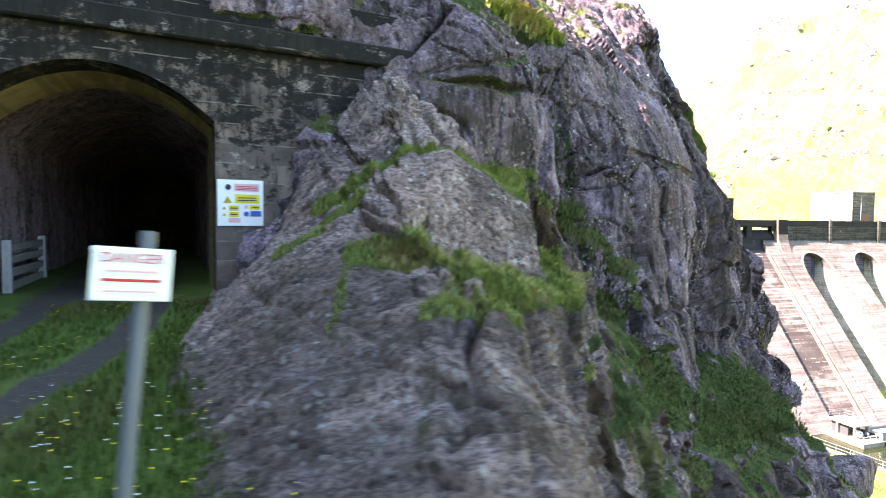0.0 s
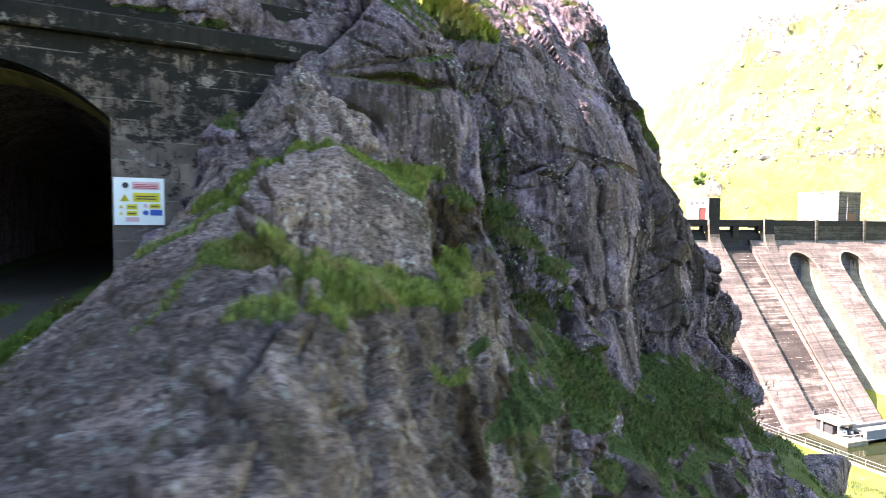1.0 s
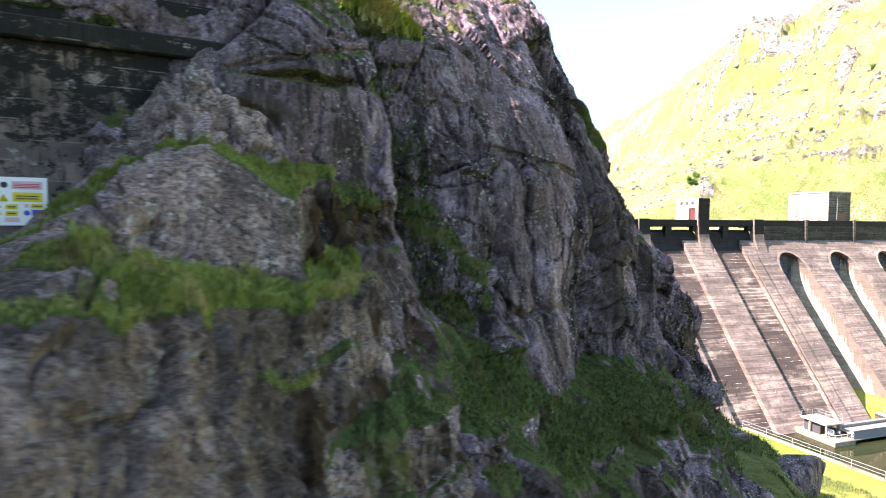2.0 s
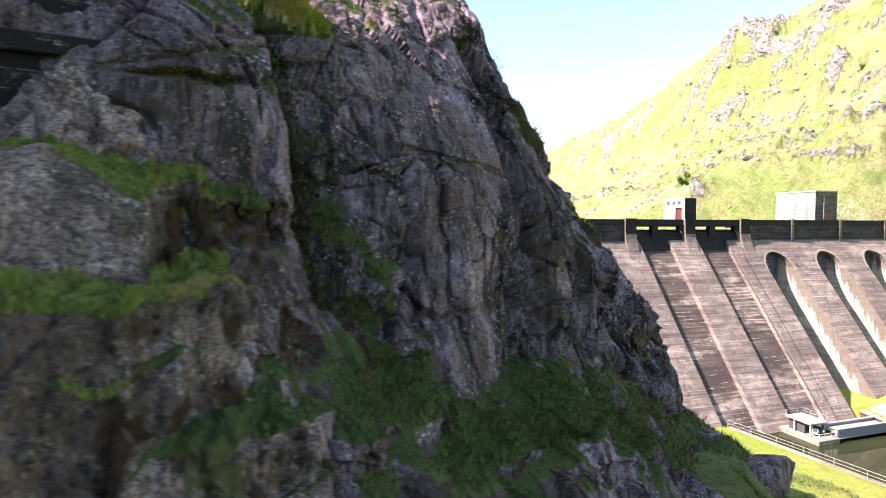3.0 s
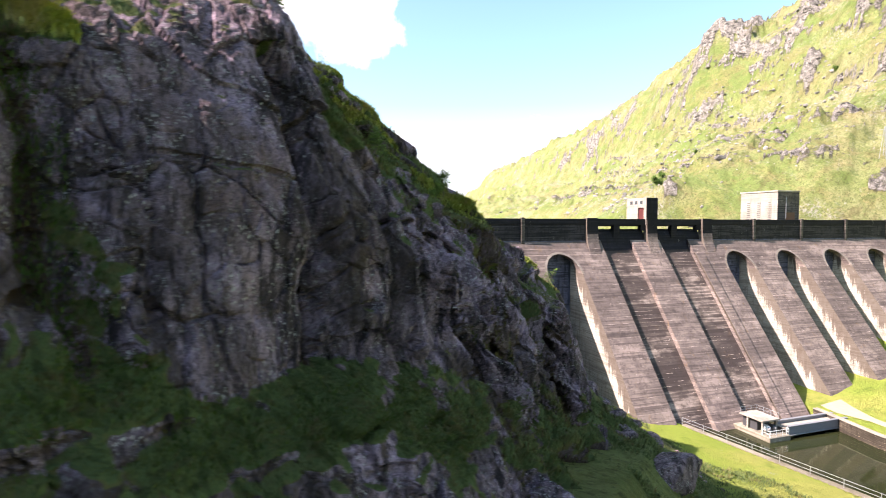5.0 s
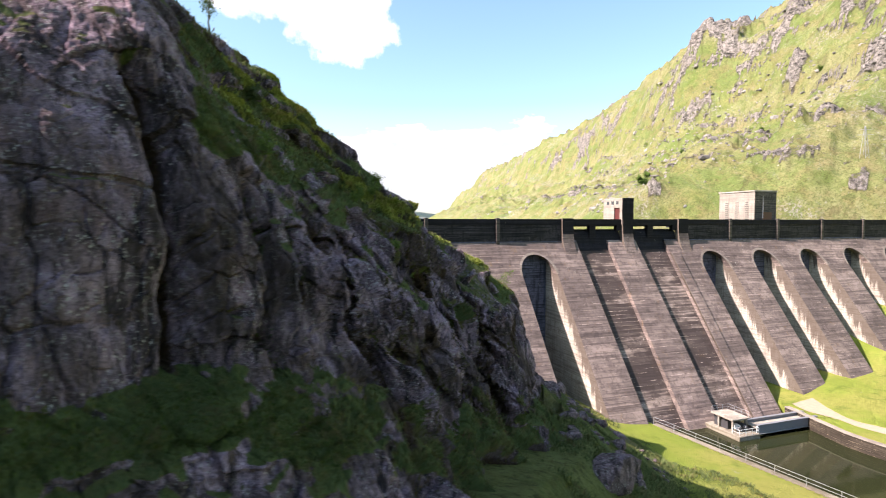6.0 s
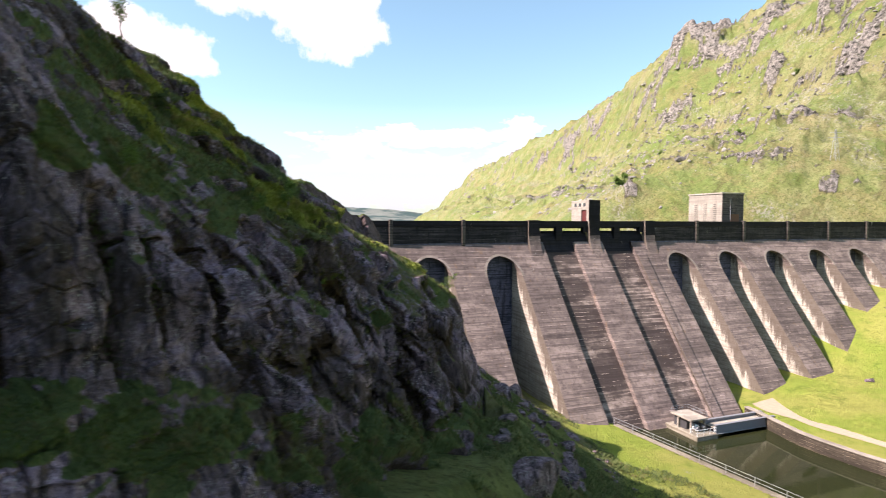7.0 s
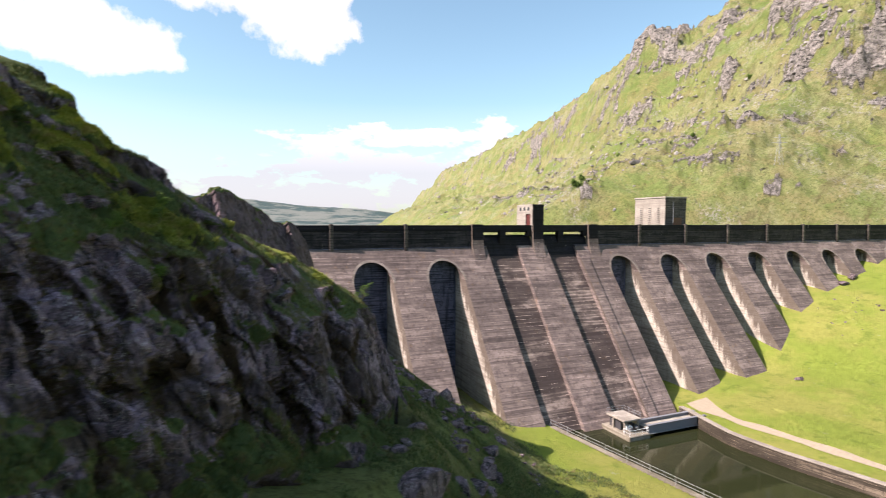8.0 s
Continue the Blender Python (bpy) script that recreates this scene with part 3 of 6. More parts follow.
section(22, (-8, 2.52), (-5.6, 0.75), (-3.7, -0.50), (-2.9, -1.07), (-2.2, -1.32), (-0.7, -0.68), (0.5, -0.58), (1.9, -1.33), (3, -2.50), (3.7, -3.16), (5, -4.51), (5.9, -5.63), (7.5, -7.87), (9.5, -10.50), (13, -13.48), (17, -17.99), (19, -26.00))
section(24, (-8, 1.88), (-5.6, 0.40), (-3.7, -0.64), (-2.9, -0.72), (-2.2, -0.70), (-0.7, -0.56), (0.5, -1.02), (1.9, -2.34), (3, -3.49), (3.7, -4.26), (5, -5.79), (5.9, -6.96), (7.5, -9.02), (9.5, -11.35), (13, -13.85), (17, -18.95), (19, -27.99))
section(26, (-10, 2.50), (-7.8, 1.15), (-4, 0.12), (-2.4, 0.09), (-1.8, -0.16), (-0.7, -0.80), (0.5, -1.80), (1.5, -3.15), (2.1, -3.77), (3.8, -5.67), (4.8, -6.89), (6, -8.51), (7, -9.67), (9, -11.78), (12.5, -13.99), (16.5, -17.76), (18, -23.79))
section(29.5, (-10, 0.74), (-7.8, -0.77), (-4, -1.32), (-2.4, -2.08), (-1.8, -2.58), (-0.7, -3.53), (0.5, -4.30), (1.5, -5.14), (2.1, -5.82), (3.8, -7.44), (4.8, -8.46), (6, -9.65), (7, -10.63), (9, -12.87), (12.5, -16.52), (16.5, -26.49), (18, -33.57))
section(33, (-14, 2.00), (-11, -0.14), (-8.6, -2.23), (-5, -2.84), (-2.2, -3.61), (1.4, -4.41), (2, -5.66), (4.5, -10.11), (7.5, -12.12), (11, -15.49), (13.5, -18.96), (14.5, -22.81))
section(37, (-16, 2.20), (-12, -0.40), (-8, -2.32), (-4, -3.21), (-0.5, -5.26), (1.1, -6.19), (3, -8.67), (5.8, -11.35), (7.8, -13.70), (8.8, -18.65))
section(40, (-18, 2.50), (-12.8, -0.80), (-8, -3.00), (-4, -4.01), (-0.5, -6.52), (0.9, -7.92), (3, -9.24), (4.2, -11.40), (5.4, -14.75))
section(43, (-18, 2.75), (-12.8, -0.70), (-8, -4.07), (-4, -5.32), (-0.5, -8.29), (0.9, -9.84), (3, -14.44), (4.2, -19.07), (5.4, -24.33))
section(46, (-20, 4.00), (-15, 1.45), (-8, -5.40), (-4.3, -6.11), (-1.6, -9.16), (0.0, -10.00), (0.6, -11.00), (1.2, -12.60), (2.2, -15.60))
section(50, (-22, 3.50), (-12.4, -5.65), (-8, -6.86), (-3.5, -7.90), (-2.3, -8.20), (-1.6, -9.20), (-0.9, -10.80), (0.2, -13.60))
section(55, (-24, 2.00), (-17, -4.00), (-12.8, -6.18), (-6, -7.69), (-4.7, -8.00), (-4.1, -9.00), (-3.4, -10.40), (-2.4, -13.00))
section(59, (-28, 1.00), (-22, -2.50), (-17, -6.00), (-9, -9.53), (-6.2, -10.22), (-5.4, -11.72), (-4.8, -14.46))
section(61, (-28, 1.00), (-22, -2.60), (-17, -6.40), (-11, -9.60), (-8.6, -10.78), (-7.6, -12.35), (-7, -14.93))
section(63, (-30, -0.00), (-24, -6.00), (-17, -16.00), (-9, -24.00), (-7, -29.99))
GROOVES = []


def groove(s, z0, z1, wide, deep, lean=0.0, plants=0.0):
    """A gully or open joint that runs up the cliff from z0 to z1."""
    GROOVES.append((s, z0, z1, wide, deep, lean, plants))


groove(10.9, -1.6, 6.4, 0.42, 0.9, -0.06, 0.25)
groove(9.2, 1.0, 3.2, 0.10, 0.25, 0.12)
groove(16.6, -2.6, 6.6, 0.40, 2.0, -0.01, 0.15)
groove(15.6, -2.4, 0.6, 0.14, 0.3, 0.1)
groove(19.35, -3.0, 3.0, 0.26, 1.2, -0.02, 0.25)
groove(9.9, 4.0, 6.0, 0.20, 0.35, 0.25, 0.2)
groove(12.1, -1.0, 3.4, 0.12, 0.35, 0.05)
groove(16.2, 0.6, 5.4, 0.08, 0.25, 0.05)
groove(21.3, -3.4, 2.2, 0.28, 1.0, -0.15, 0.3)
groove(24.0, -4.6, 2.6, 0.35, 1.2, -0.25, 0.3)
groove(26.5, -5.5, 2.0, 0.40, 1.3, -0.25, 0.35)
groove(29.0, -6.5, 1.5, 0.50, 1.3, -0.20, 0.3)
groove(31.4, -6.5, 0.5, 0.42, 1.8, -0.10, 0.2)
groove(33.6, -9.0, -1.0, 0.60, 1.3, -0.15, 0.3)
groove(35.2, -10.0, -1.0, 0.80, 1.6, -0.08, 0.2)
groove(38.8, -12.0, -1.0, 0.70, 1.4, 0.08, 0.2)
groove(43.6, -12.0, -2.0, 0.90, 1.5, -0.1, 0.2)
groove(48.2, -14.0, -3.0, 0.90, 1.4, 0.05, 0.2)


HOLLOWS = []


def hollow(s, z, wide, high, deep, peat=1.0):
    """A low overhang: the rock or the peat under a turf lip, cut back."""
    HOLLOWS.append((s, z, wide, high, deep, peat))


hollow(8.85, -0.35, 0.60, 0.55, 0.32, 0.62)
hollow(8.0, -0.55, 0.35, 0.16, 0.3, 0.8)
hollow(8.95, 1.5, 0.95, 0.45, 0.26, 0.62)
hollow(8.45, 1.72, 0.75, 0.20, 0.3, 0.6)
hollow(10.3, 0.2, 0.5, 0.16, 0.3, 0.7)
hollow(9.4, -2.15, 0.9, 0.22, 0.2, 0.5)
hollow(11.6, -2.55, 0.7, 0.18, 0.15, 0.4)
hollow(13.4, -3.75, 1.0, 0.2, 0.15, 0.4)
hollow(17.9, -0.8, 0.34, 0.22, 0.45, 0.5)
hollow(8.3, 4.1, 0.9, 0.10, 0.3, 0.5)
hollow(16.4, -4.6, 1.1, 0.22, 0.15, 0.3)
hollow(19.6, -4.5, 1.0, 0.25, 0.2, 0.3)
BULGES = []


def bulge(s, z, wide, high, out, lean=0.0):
    """A pillar or boss of rock that stands out from the cliff."""
    BULGES.append((s, z, wide, high, out, lean))


bulge(18.1, 0.6, 0.95, 2.4, 0.30, -0.04)
bulge(20.5, -1.0, 0.7, 2.2, 0.40, -0.2)
bulge(23.0, -1.6, 0.8, 2.8, 0.45, -0.3)
bulge(26.4, -2.6, 1.1, 3.0, 0.5, -0.3)
bulge(14.9, 1.4, 1.75, 3.9, 0.25)
bulge(11.6, -0.2, 0.4, 1.0, 0.35)
bulge(9.0, -2.2, 0.5, 0.7, 0.45)
bulge(10.2, -3.0, 0.45, 0.7, 0.4)
bulge(14.6, -4.2, 0.6, 0.6, 0.5)
bulge(17.2, -4.8, 0.8, 0.7, 0.5)
bulge(23.7, 3.0, 0.55, 0.85, 0.5, -0.4)
bulge(32.0, -5.0, 2.0, 4.0, 1.0)
bulge(41.0, -7.0, 2.2, 4.5, 1.2)
bulge(51.0, -9.0, 2.4, 4.5, 1.2)


def smooth(a, lo, hi):
    t = np.clip((a - lo) / (hi - lo), 0, 1)
    return t * t * (3 - 2 * t)


def normals(P):
    n = np.cross(np.gradient(P, axis=0), np.gradient(P, axis=1))
    return n / (np.linalg.norm(n, axis=-1, keepdims=True) + 1e-9)


def fractured(u, v, P, big=0.34, mid=0.20, small=0.06, rough=1.0, seed=11, joint=0.42, grain=0.6):
    """Relief of broken rock: blocks in three sizes with open joints between, and grain."""
    h1, e1 = blocks(u / 1.9, v / 3.0, seed, 0.55)
    h2, e2 = blocks(u / 0.66 + 7, v / 1.15, seed + 1, 0.6)
    h3, _ = blocks(u / 0.23, v / 0.38 + 3, seed + 2, 0.7)
    d = big * h1 + rough * (mid * h2 + small * h3)
    d += 0.10 * grain * fbm(P[..., 0], P[..., 1], P[..., 2], 5, 0.6, seed=seed + 20)
    d += 0.035 * grain * fbm(P[..., 0] * 6, P[..., 1] * 6, P[..., 2] * 4, 3, 0.6, seed=seed + 25, ridge=True) * rough
    part_open = smooth(fbm(u * 0.45, v * 0.3, u * 0, 3, seed=seed + 31), -0.1, 0.45)
    d -= joint * part_open * np.exp(-(e1 / 0.035) ** 2) + 0.3 * joint * np.exp(-(e2 / 0.05) ** 2) * rough
    return d


def even_rows(at, count, height, *more):
    """Samples each row anew, evenly along its profile, so that steps and walls get their share of points. Finer where at is finer."""
    pace = np.gradient(at)
    out = [np.empty((len(height), count)) for _ in range(2 + len(more))]
    for i, h in enumerate(height):
        run = np.concatenate([[0], np.cumsum(np.hypot(np.diff(at), np.diff(h)) / (0.5 * (pace[1:] + pace[:-1])))])
        q = np.interp(np.linspace(0, run[-1], count), run, np.arange(len(at)))
        for o, v in zip(out, (at, h, *(w[i] for w in more))):
            o[i] = np.interp(q, np.arange(len(at)), v)
    return out


def loft():
    sv = np.concatenate([np.arange(-16, 2, 0.5), np.arange(2.0, 21, 0.045), np.arange(21, 30, 0.075), np.arange(30, 63.1, 0.12)])
    zv = np.concatenate([np.arange(-30, -14, 0.4), np.arange(-14, -6, 0.11), np.arange(-6, 7.0, 0.05), np.arange(7.0, 14.1, 0.11), np.arange(14.5, 27, 0.8)])
    keys = sorted(SECTION)
    rows = []
    for k in keys:
        z, n = np.array(SECTION[k]).T
        v = np.interp(zv, z, n)
        v = np.where(zv < z[0], n[0] + (z[0] - zv) * 0.7, v)
        rows.append(np.where(zv > z[-1], n[-1] - (zv - z[-1]) * 6, v))
    rows = np.array(rows)
    base = np.array([np.interp(sv, keys, rows[:, i]) for i in range(len(zv))]).T
    base = blur(blur(base, 7, 0), 3, 1)
    S, Z = np.meshgrid(sv, zv, indexing="ij")
    far = smooth(S, 18, 42)
    plants, groove_dark = np.zeros_like(S), np.zeros_like(S)
    for s0, z0, z1, wide, deep, lean, pl in GROOVES:
        wav = 0.22 * vnoise(Z * 0.8, S * 0 + s0, S * 0, 5) * (1 + 0.4 * far)
        g = np.exp(-np.abs((S - s0 - lean * (Z - z0) - wav) / wide) ** 1.6) * smooth(Z, z0 - 0.4, z0 + 0.5) * (1 - smooth(Z, z1 - 0.8, z1 + 0.6))
        base -= deep * g
        plants += pl * g
        # deeper grooves get a darker tone, which joins the peat mask
        groove_dark = np.maximum(groove_dark, smooth(g, 0.35, 0.8) * (0.95 if deep > 1.5 else 0.6 if deep > 0.8 else 0.0))
    for s0, z0, wide, high, out, lean in BULGES:
        q = np.abs((S - s0 - lean * (Z - z0)) / wide) ** 3 + np.abs((Z - z0) / high) ** 3
        base += out * (1 - smooth(q, 0.25, 1.15))
    peat = groove_dark
    for s0, z0, wide, high, deep, pt in HOLLOWS:
        ws = 0.3 * wide * vnoise(S * 2.2, Z * 2.2, S * 0 + s0, 15)
        q = np.abs((S - s0 + ws) / wide) ** 2 + np.abs((Z - z0 + 0.6 * ws) / high) ** 2
        base -= deep * (1 - smooth(q, 0.1, 1.3))
        peat = np.maximum(peat, pt * (1 - smooth(q, 0.6, 1.6)))
    # a level joint across the main buttress
    base -= 0.16 * np.exp(-((Z - 3.05 + 0.12 * (S - 14) - 0.1 * vnoise(S, Z * 0, Z * 0, 8)) / 0.05) ** 2) * smooth(S, 12.2, 12.6) * (1 - smooth(S, 16.6, 17))
    base -= 0.14 * np.exp(-((Z - 4.35 - 0.35 * (S - 8)) / 0.06) ** 2) * smooth(S, 7, 7.4) * (1 - smooth(S, 10, 10.6))
    base += 0.42 * np.sin(6.283 * (Z + 0.35 * S + 0.5 * vnoise(S * 0.3, Z * 0.3, S * 0, 33)) / 2.4) * smooth(S, 24, 29) * smooth(Z, 0.5, 2.0)
    Z, base, plants, peat = even_rows(zv, 620, base, plants, peat)
    S = np.repeat(sv[:, None], Z.shape[1], 1)
    far = smooth(S, 18, 42)
    P = np.stack([ALONG[0] * S + OUT[0] * base, ALONG[1] * S + OUT[1] * base, Z], -1)
    nr = normals(P)
    if (nr[..., 0] * OUT[0] + nr[..., 1] * OUT[1]).mean() < 0:
        nr = -nr
    wob = fbm(S * 0.5, Z * 0.5, base * 0.5, 3, seed=3)
    u, v = S + 0.22 * Z + 0.35 * wob, Z - 0.2 * S + 0.3 * wob
    rough = np.clip(0.75 + 0.6 * fbm(S * 0.3, Z * 0.3, S * 0, 2, seed=21), 0.25, 1.5)
    grow = 1 + 0.3 * far
    d = fractured(u / grow, v / grow, P, big=0.26 * (0.4 + 0.6 * smooth(S, 9.5, 12.5)), rough=rough) * (1 + 0.25 * far)
    ur, vr = S + 0.50 * Z + 0.22 * wob, Z - 0.25 * S
    hb, eb = blocks(ur / 3.2, vr / 11.0, 47, 0.75)
    hc, ec = blocks(ur / 1.35 + 3, vr / 5.2, 49, 1.2)
    gully = np.exp(-(eb / 0.13) ** 2)
    ribs = smooth(S, 19, 26)
    hs, es = blocks((S + 0.42 * Z + 0.1 * wob) / 0.42, (Z - 0.15 * S) / 1.9, 51, 1.1)
    d *= 1 - 0.15 * ribs
    d += ribs * (0.17 * hs - 0.08 * np.exp(-(es / 0.08) ** 2))
    d += ribs * (0.75 * hb - 0.7 * gully + 0.62 * hc - 0.30 * np.exp(-(ec / 0.06) ** 2))
    plants += 0.55 * ribs * gully * smooth(wob, -0.5, 0.3)
    # the gullies between the ribs take the same dark tone
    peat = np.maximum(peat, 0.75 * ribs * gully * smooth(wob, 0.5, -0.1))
    # two broad faces are smoother than the rest
    d *= 1 - 0.6 * smooth(S, 12.0, 12.8) * smooth(S, 17.2, 16.4) * smooth(Z, -2.8, -1.6) * smooth(Z, 6.6, 5.6)
    d *= 1 - 0.55 * smooth(S, 6.4, 7.2) * smooth(S, 10.6, 9.8) * smooth(Z, 1.8, 2.4) * smooth(Z, 5.4, 4.6)
    d *= 1 - 0.8 * smooth(S, 37, 41) * smooth(nr[..., 2], 0.5, 0.8)
    d *= 1 - 0.45 * smooth(base, -7, -13) - 0.3 * smooth(nr[..., 2], 0.55, 0.8)
    d *= 1 - 0.55 * smooth(S, 40, 45) * smooth(Z, -14, -11)
    d *= smooth(S, 2, 5.5)
    return P + nr * d[..., None], plants, nr[..., 2], peat


PATCHES = []


def patch(s, z, along, high, amount=0.9):
    """A spread of turf on the cliff, by its middle and half sizes."""
    PATCHES.append((s, z, along, high, amount))


patch(10.3, -1.5, 1.7, 0.75)
patch(8.7, -2.5, 1.1, 0.5, 0.7)
patch(12.4, -3.0, 1.3, 0.7, 0.8)
patch(15.4, -3.3, 2.2, 0.62)
patch(18.4, -3.9, 1.6, 0.7, 0.8)
patch(11.0, 0.6, 0.5, 1.3, 0.7)
patch(10.8, 3.4, 0.5, 1.6, 0.5)
patch(11.0, 5.9, 0.9, 0.6, 0.9)
patch(8.0, 1.9, 1.2, 0.30, 0.9)
patch(7.2, 0.5, 0.9, 0.25, 0.8)
patch(18.6, 5.0, 0.9, 1.2, 0.7)
patch(22.6, 4.6, 2.0, 1.3, 0.9)
patch(26.0, 2.6, 1.6, 0.9, 0.7)
patch(21.0, -5.0, 2.6, 0.9, 0.8)
patch(25.5, -6.8, 2.5, 1.2, 0.8)
patch(31.0, -9.5, 3.5, 1.4, 0.85)
patch(29.5, 3.8, 2.4, 1.4, 0.7)
patch(36.0, 2.6, 3.0, 1.0, 0.8)
patch(39.0, -11.5, 3.5, 2.2, 0.8)
patch(47.0, -14.0, 4.0, 2.5, 0.8)
patch(54.0, -17.0, 3.5, 2.5, 0.8)
patch(37.5, -5.0, 1.2, 2.0, 0.5)
patch(42.0, 2.6, 3.0, 0.9, 1.0)
patch(29.0, 7.0, 3.5, 2.6, 0.8)
patch(33.0, 9.5, 3.0, 2.8, 0.8)
patch(26.5, 9.5, 3.0, 2.6, 0.7)
patch(34.0, 3.4, 2.6, 1.6, 0.7)
patch(47.5, 0.5, 3.5, 0.75, 1.0)
patch(52.0, -1.7, 3.0, 0.75, 1.0)
patch(56.5, -4.2, 3.0, 0.75, 1.0)


def cover_of(P, steep, plants=0.0, lo=0.50, hi=0.74, seed=60):
    """How far grass has taken a surface: level ledges and gullies, in patches."""
    n = normals(P)[..., 2]
    n = np.abs(blur(blur(n, 3, 0), 3, 1)) * 0.65 + np.abs(steep) * 0.35
    n = n + 0.13 * fbm(P[..., 0] * 0.7, P[..., 1] * 0.7, P[..., 2] * 0.7, 4, seed=seed)
    return np.clip(smooth(n, lo, hi) + plants, 0, 1)


CP, PLANTS, STEEP, CPEATDARK = loft()
CS, CZ = CP[..., 0] * ALONG[0] + CP[..., 1] * ALONG[1], CP[..., 2]
TURFED = np.zeros_like(CS)
rag = 0.45 * fbm(CP[..., 0] * 0.9, CP[..., 1] * 0.9, CP[..., 2] * 0.9, 4, seed=66)
for s0, z0, a0, h0, k0 in PATCHES:
    dd = ((CS - s0) / a0) ** 2 + ((CZ - z0) / h0) ** 2
    TURFED = np.maximum(TURFED, k0 * smooth(1.25 - dd + rag, 0.0, 0.5))
low = smooth(CZ, 0.5, -1.5)
COVER = np.clip(np.maximum(cover_of(CP, STEEP, PLANTS) * 0.9, low * cover_of(CP, STEEP, 0.0, 0.42, 0.66)), 0, 1)
COVER = COVER * (1 - 0.5 * smooth(CS, 20, 26) * smooth(fbm(CS * 0.35 + 0.2 * CZ, CZ * 0.35, CS * 0, 4, seed=71), 0.15, -0.25))
green = smooth(fbm((CS + 0.6 * CZ) * 0.30, CZ * 0.22, CS * 0, 5, 0.6, seed=77), 0.05, 0.45) * smooth(CS, 22, 28) * (1 - 0.7 * smooth(CS, 39, 44))
COVER = np.maximum(COVER, 0.6 * green * smooth(np.abs(STEEP), 0.12, 0.4))
COVER = np.clip(COVER + TURFED * smooth(np.abs(STEEP) + 0.3 * rag, 0.05, 0.35), 0, 1) * (1 - CPEATDARK)
# no rock where the portal wall and the tunnel stand
LOCX = (CP[..., 0] + 0.78) * 0.985 + (CP[..., 1] - 8.11) * 0.171
LOCY = -(CP[..., 0] + 0.78) * 0.171 + (CP[..., 1] - 8.11) * 0.985
KEEP = ~((CP[..., 2] < 4.75) & (LOCX < 3.4) & (LOCY > 0.25))
me = grid_mesh("cliff", CP, ROCK, smooth=False, keep=KEEP)
STAIN = smooth(fbm((CS + 0.5 * CZ) * 0.55, CZ * 0.22, CS * 0, 5, 0.6, seed=73), 0.0, 0.4) * (0.5 + 0.45 * smooth(CS, 18, 24))
for s0, z0, a0, h0 in ((8.2, 0.9, 1.5, 0.55), (10.0, 0.3, 0.8, 0.8), (9.2, -0.9, 1.2, 0.5), (9.6, -3.2, 2.4, 0.9), (17.5, 1.5, 0.7, 3.0), (7.6, 3.4, 0.5, 0.5), (12.0, -1.0, 0.5, 1.6), (13.0, -4.3, 2.5, 0.7), (19.6, 0.2, 0.5, 1.4)):
    STAIN = np.maximum(STAIN, smooth(1.2 - ((CS - s0) / a0) ** 2 - ((CZ - z0) / h0) ** 2 + rag, 0, 0.7))
att = me.attributes.new("stain", "FLOAT", "POINT")
att.data.foreach_set("value", np.clip(STAIN, 0, 1).reshape(-1).astype(np.float32))
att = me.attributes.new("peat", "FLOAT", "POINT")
att.data.foreach_set("value", CPEATDARK.reshape(-1).astype(np.float32))
att = me.attributes.new("cover", "FLOAT", "POINT")
att.data.foreach_set("value", COVER.reshape(-1).astype(np.float32))
tagged(new("cliff", me), "grey fractured rock cliff with grassy ledges, in shade", "cliff", kind="structure")

# the slabby rib beside the track: sections across it, of (x, height), at each y
RIB = {}


def rib(y, *xz):
    RIB[y] = xz


rib(-3.2, (-2, -3.4), (0, -3.8), (2, -4.6), (4, -6))
rib(-0.5, (-2, -0.6), (0, -0.7), (1, -1), (2, -2.2), (4, -5))
rib(0.6, (-2, -0.1), (-0.4, -0.1), (0.4, -0.05), (1, 0.0), (1.5, -0.3), (2.2, -1.6), (4, -4.5))
rib(1.4, (-2, 0), (-0.2, 0.02), (0.4, 0.2), (1, 0.36), (1.5, 0.36), (1.75, 0.0), (2.2, -0.8), (3, -2.5), (5, -5))
rib(2.2, (-2, 0), (-0.3, 0.05), (0.5, 0.36), (1.3, 0.62), (1.65, 0.6), (1.9, 0.42), (2.05, 0.05), (2.3, -0.45), (2.7, -1.1), (3.5, -2.5), (5.5, -5))
rib(3.0, (-2, 0), (-0.55, 0.06), (0.2, 0.5), (1.2, 0.84), (2.0, 0.92), (2.25, 0.72), (2.42, 0.2), (2.6, -0.3), (2.85, -0.9), (3.3, -1.5), (4.2, -2.6), (6, -5))
rib(3.6, (-2, 0), (-0.75, 0.08), (0.3, 0.65), (1.6, 1.1), (2.3, 0.92), (2.75, 0.5), (2.93, -0.2), (3.15, -0.9), (3.6, -1.6), (4.5, -2.6), (6, -4.8))
rib(4.5, (-2, 0), (-0.9, 0.1), (0.3, 0.9), (1.7, 1.4), (2.1, 1.2), (2.5, 0.95), (3.0, 0.78), (3.5, 0.52), (3.74, 0.3), (3.84, -0.35), (3.96, -0.78), (4.4, -1.0), (4.8, -1.35), (5.0, -2.1), (5.4, -3.0), (6.5, -4.8))
rib(5.05, (-2, 0), (-0.92, 0.12), (0.25, 1.1), (1.7, 1.62), (2.05, 1.35), (2.5, 1.0), (3.0, 0.88), (3.6, 0.72), (4.02, 0.45), (4.18, 0.18), (4.26, -0.45), (4.36, -0.75), (4.8, -0.95), (5.2, -1.25), (5.4, -2.1), (5.8, -3.0), (6.8, -4.8))
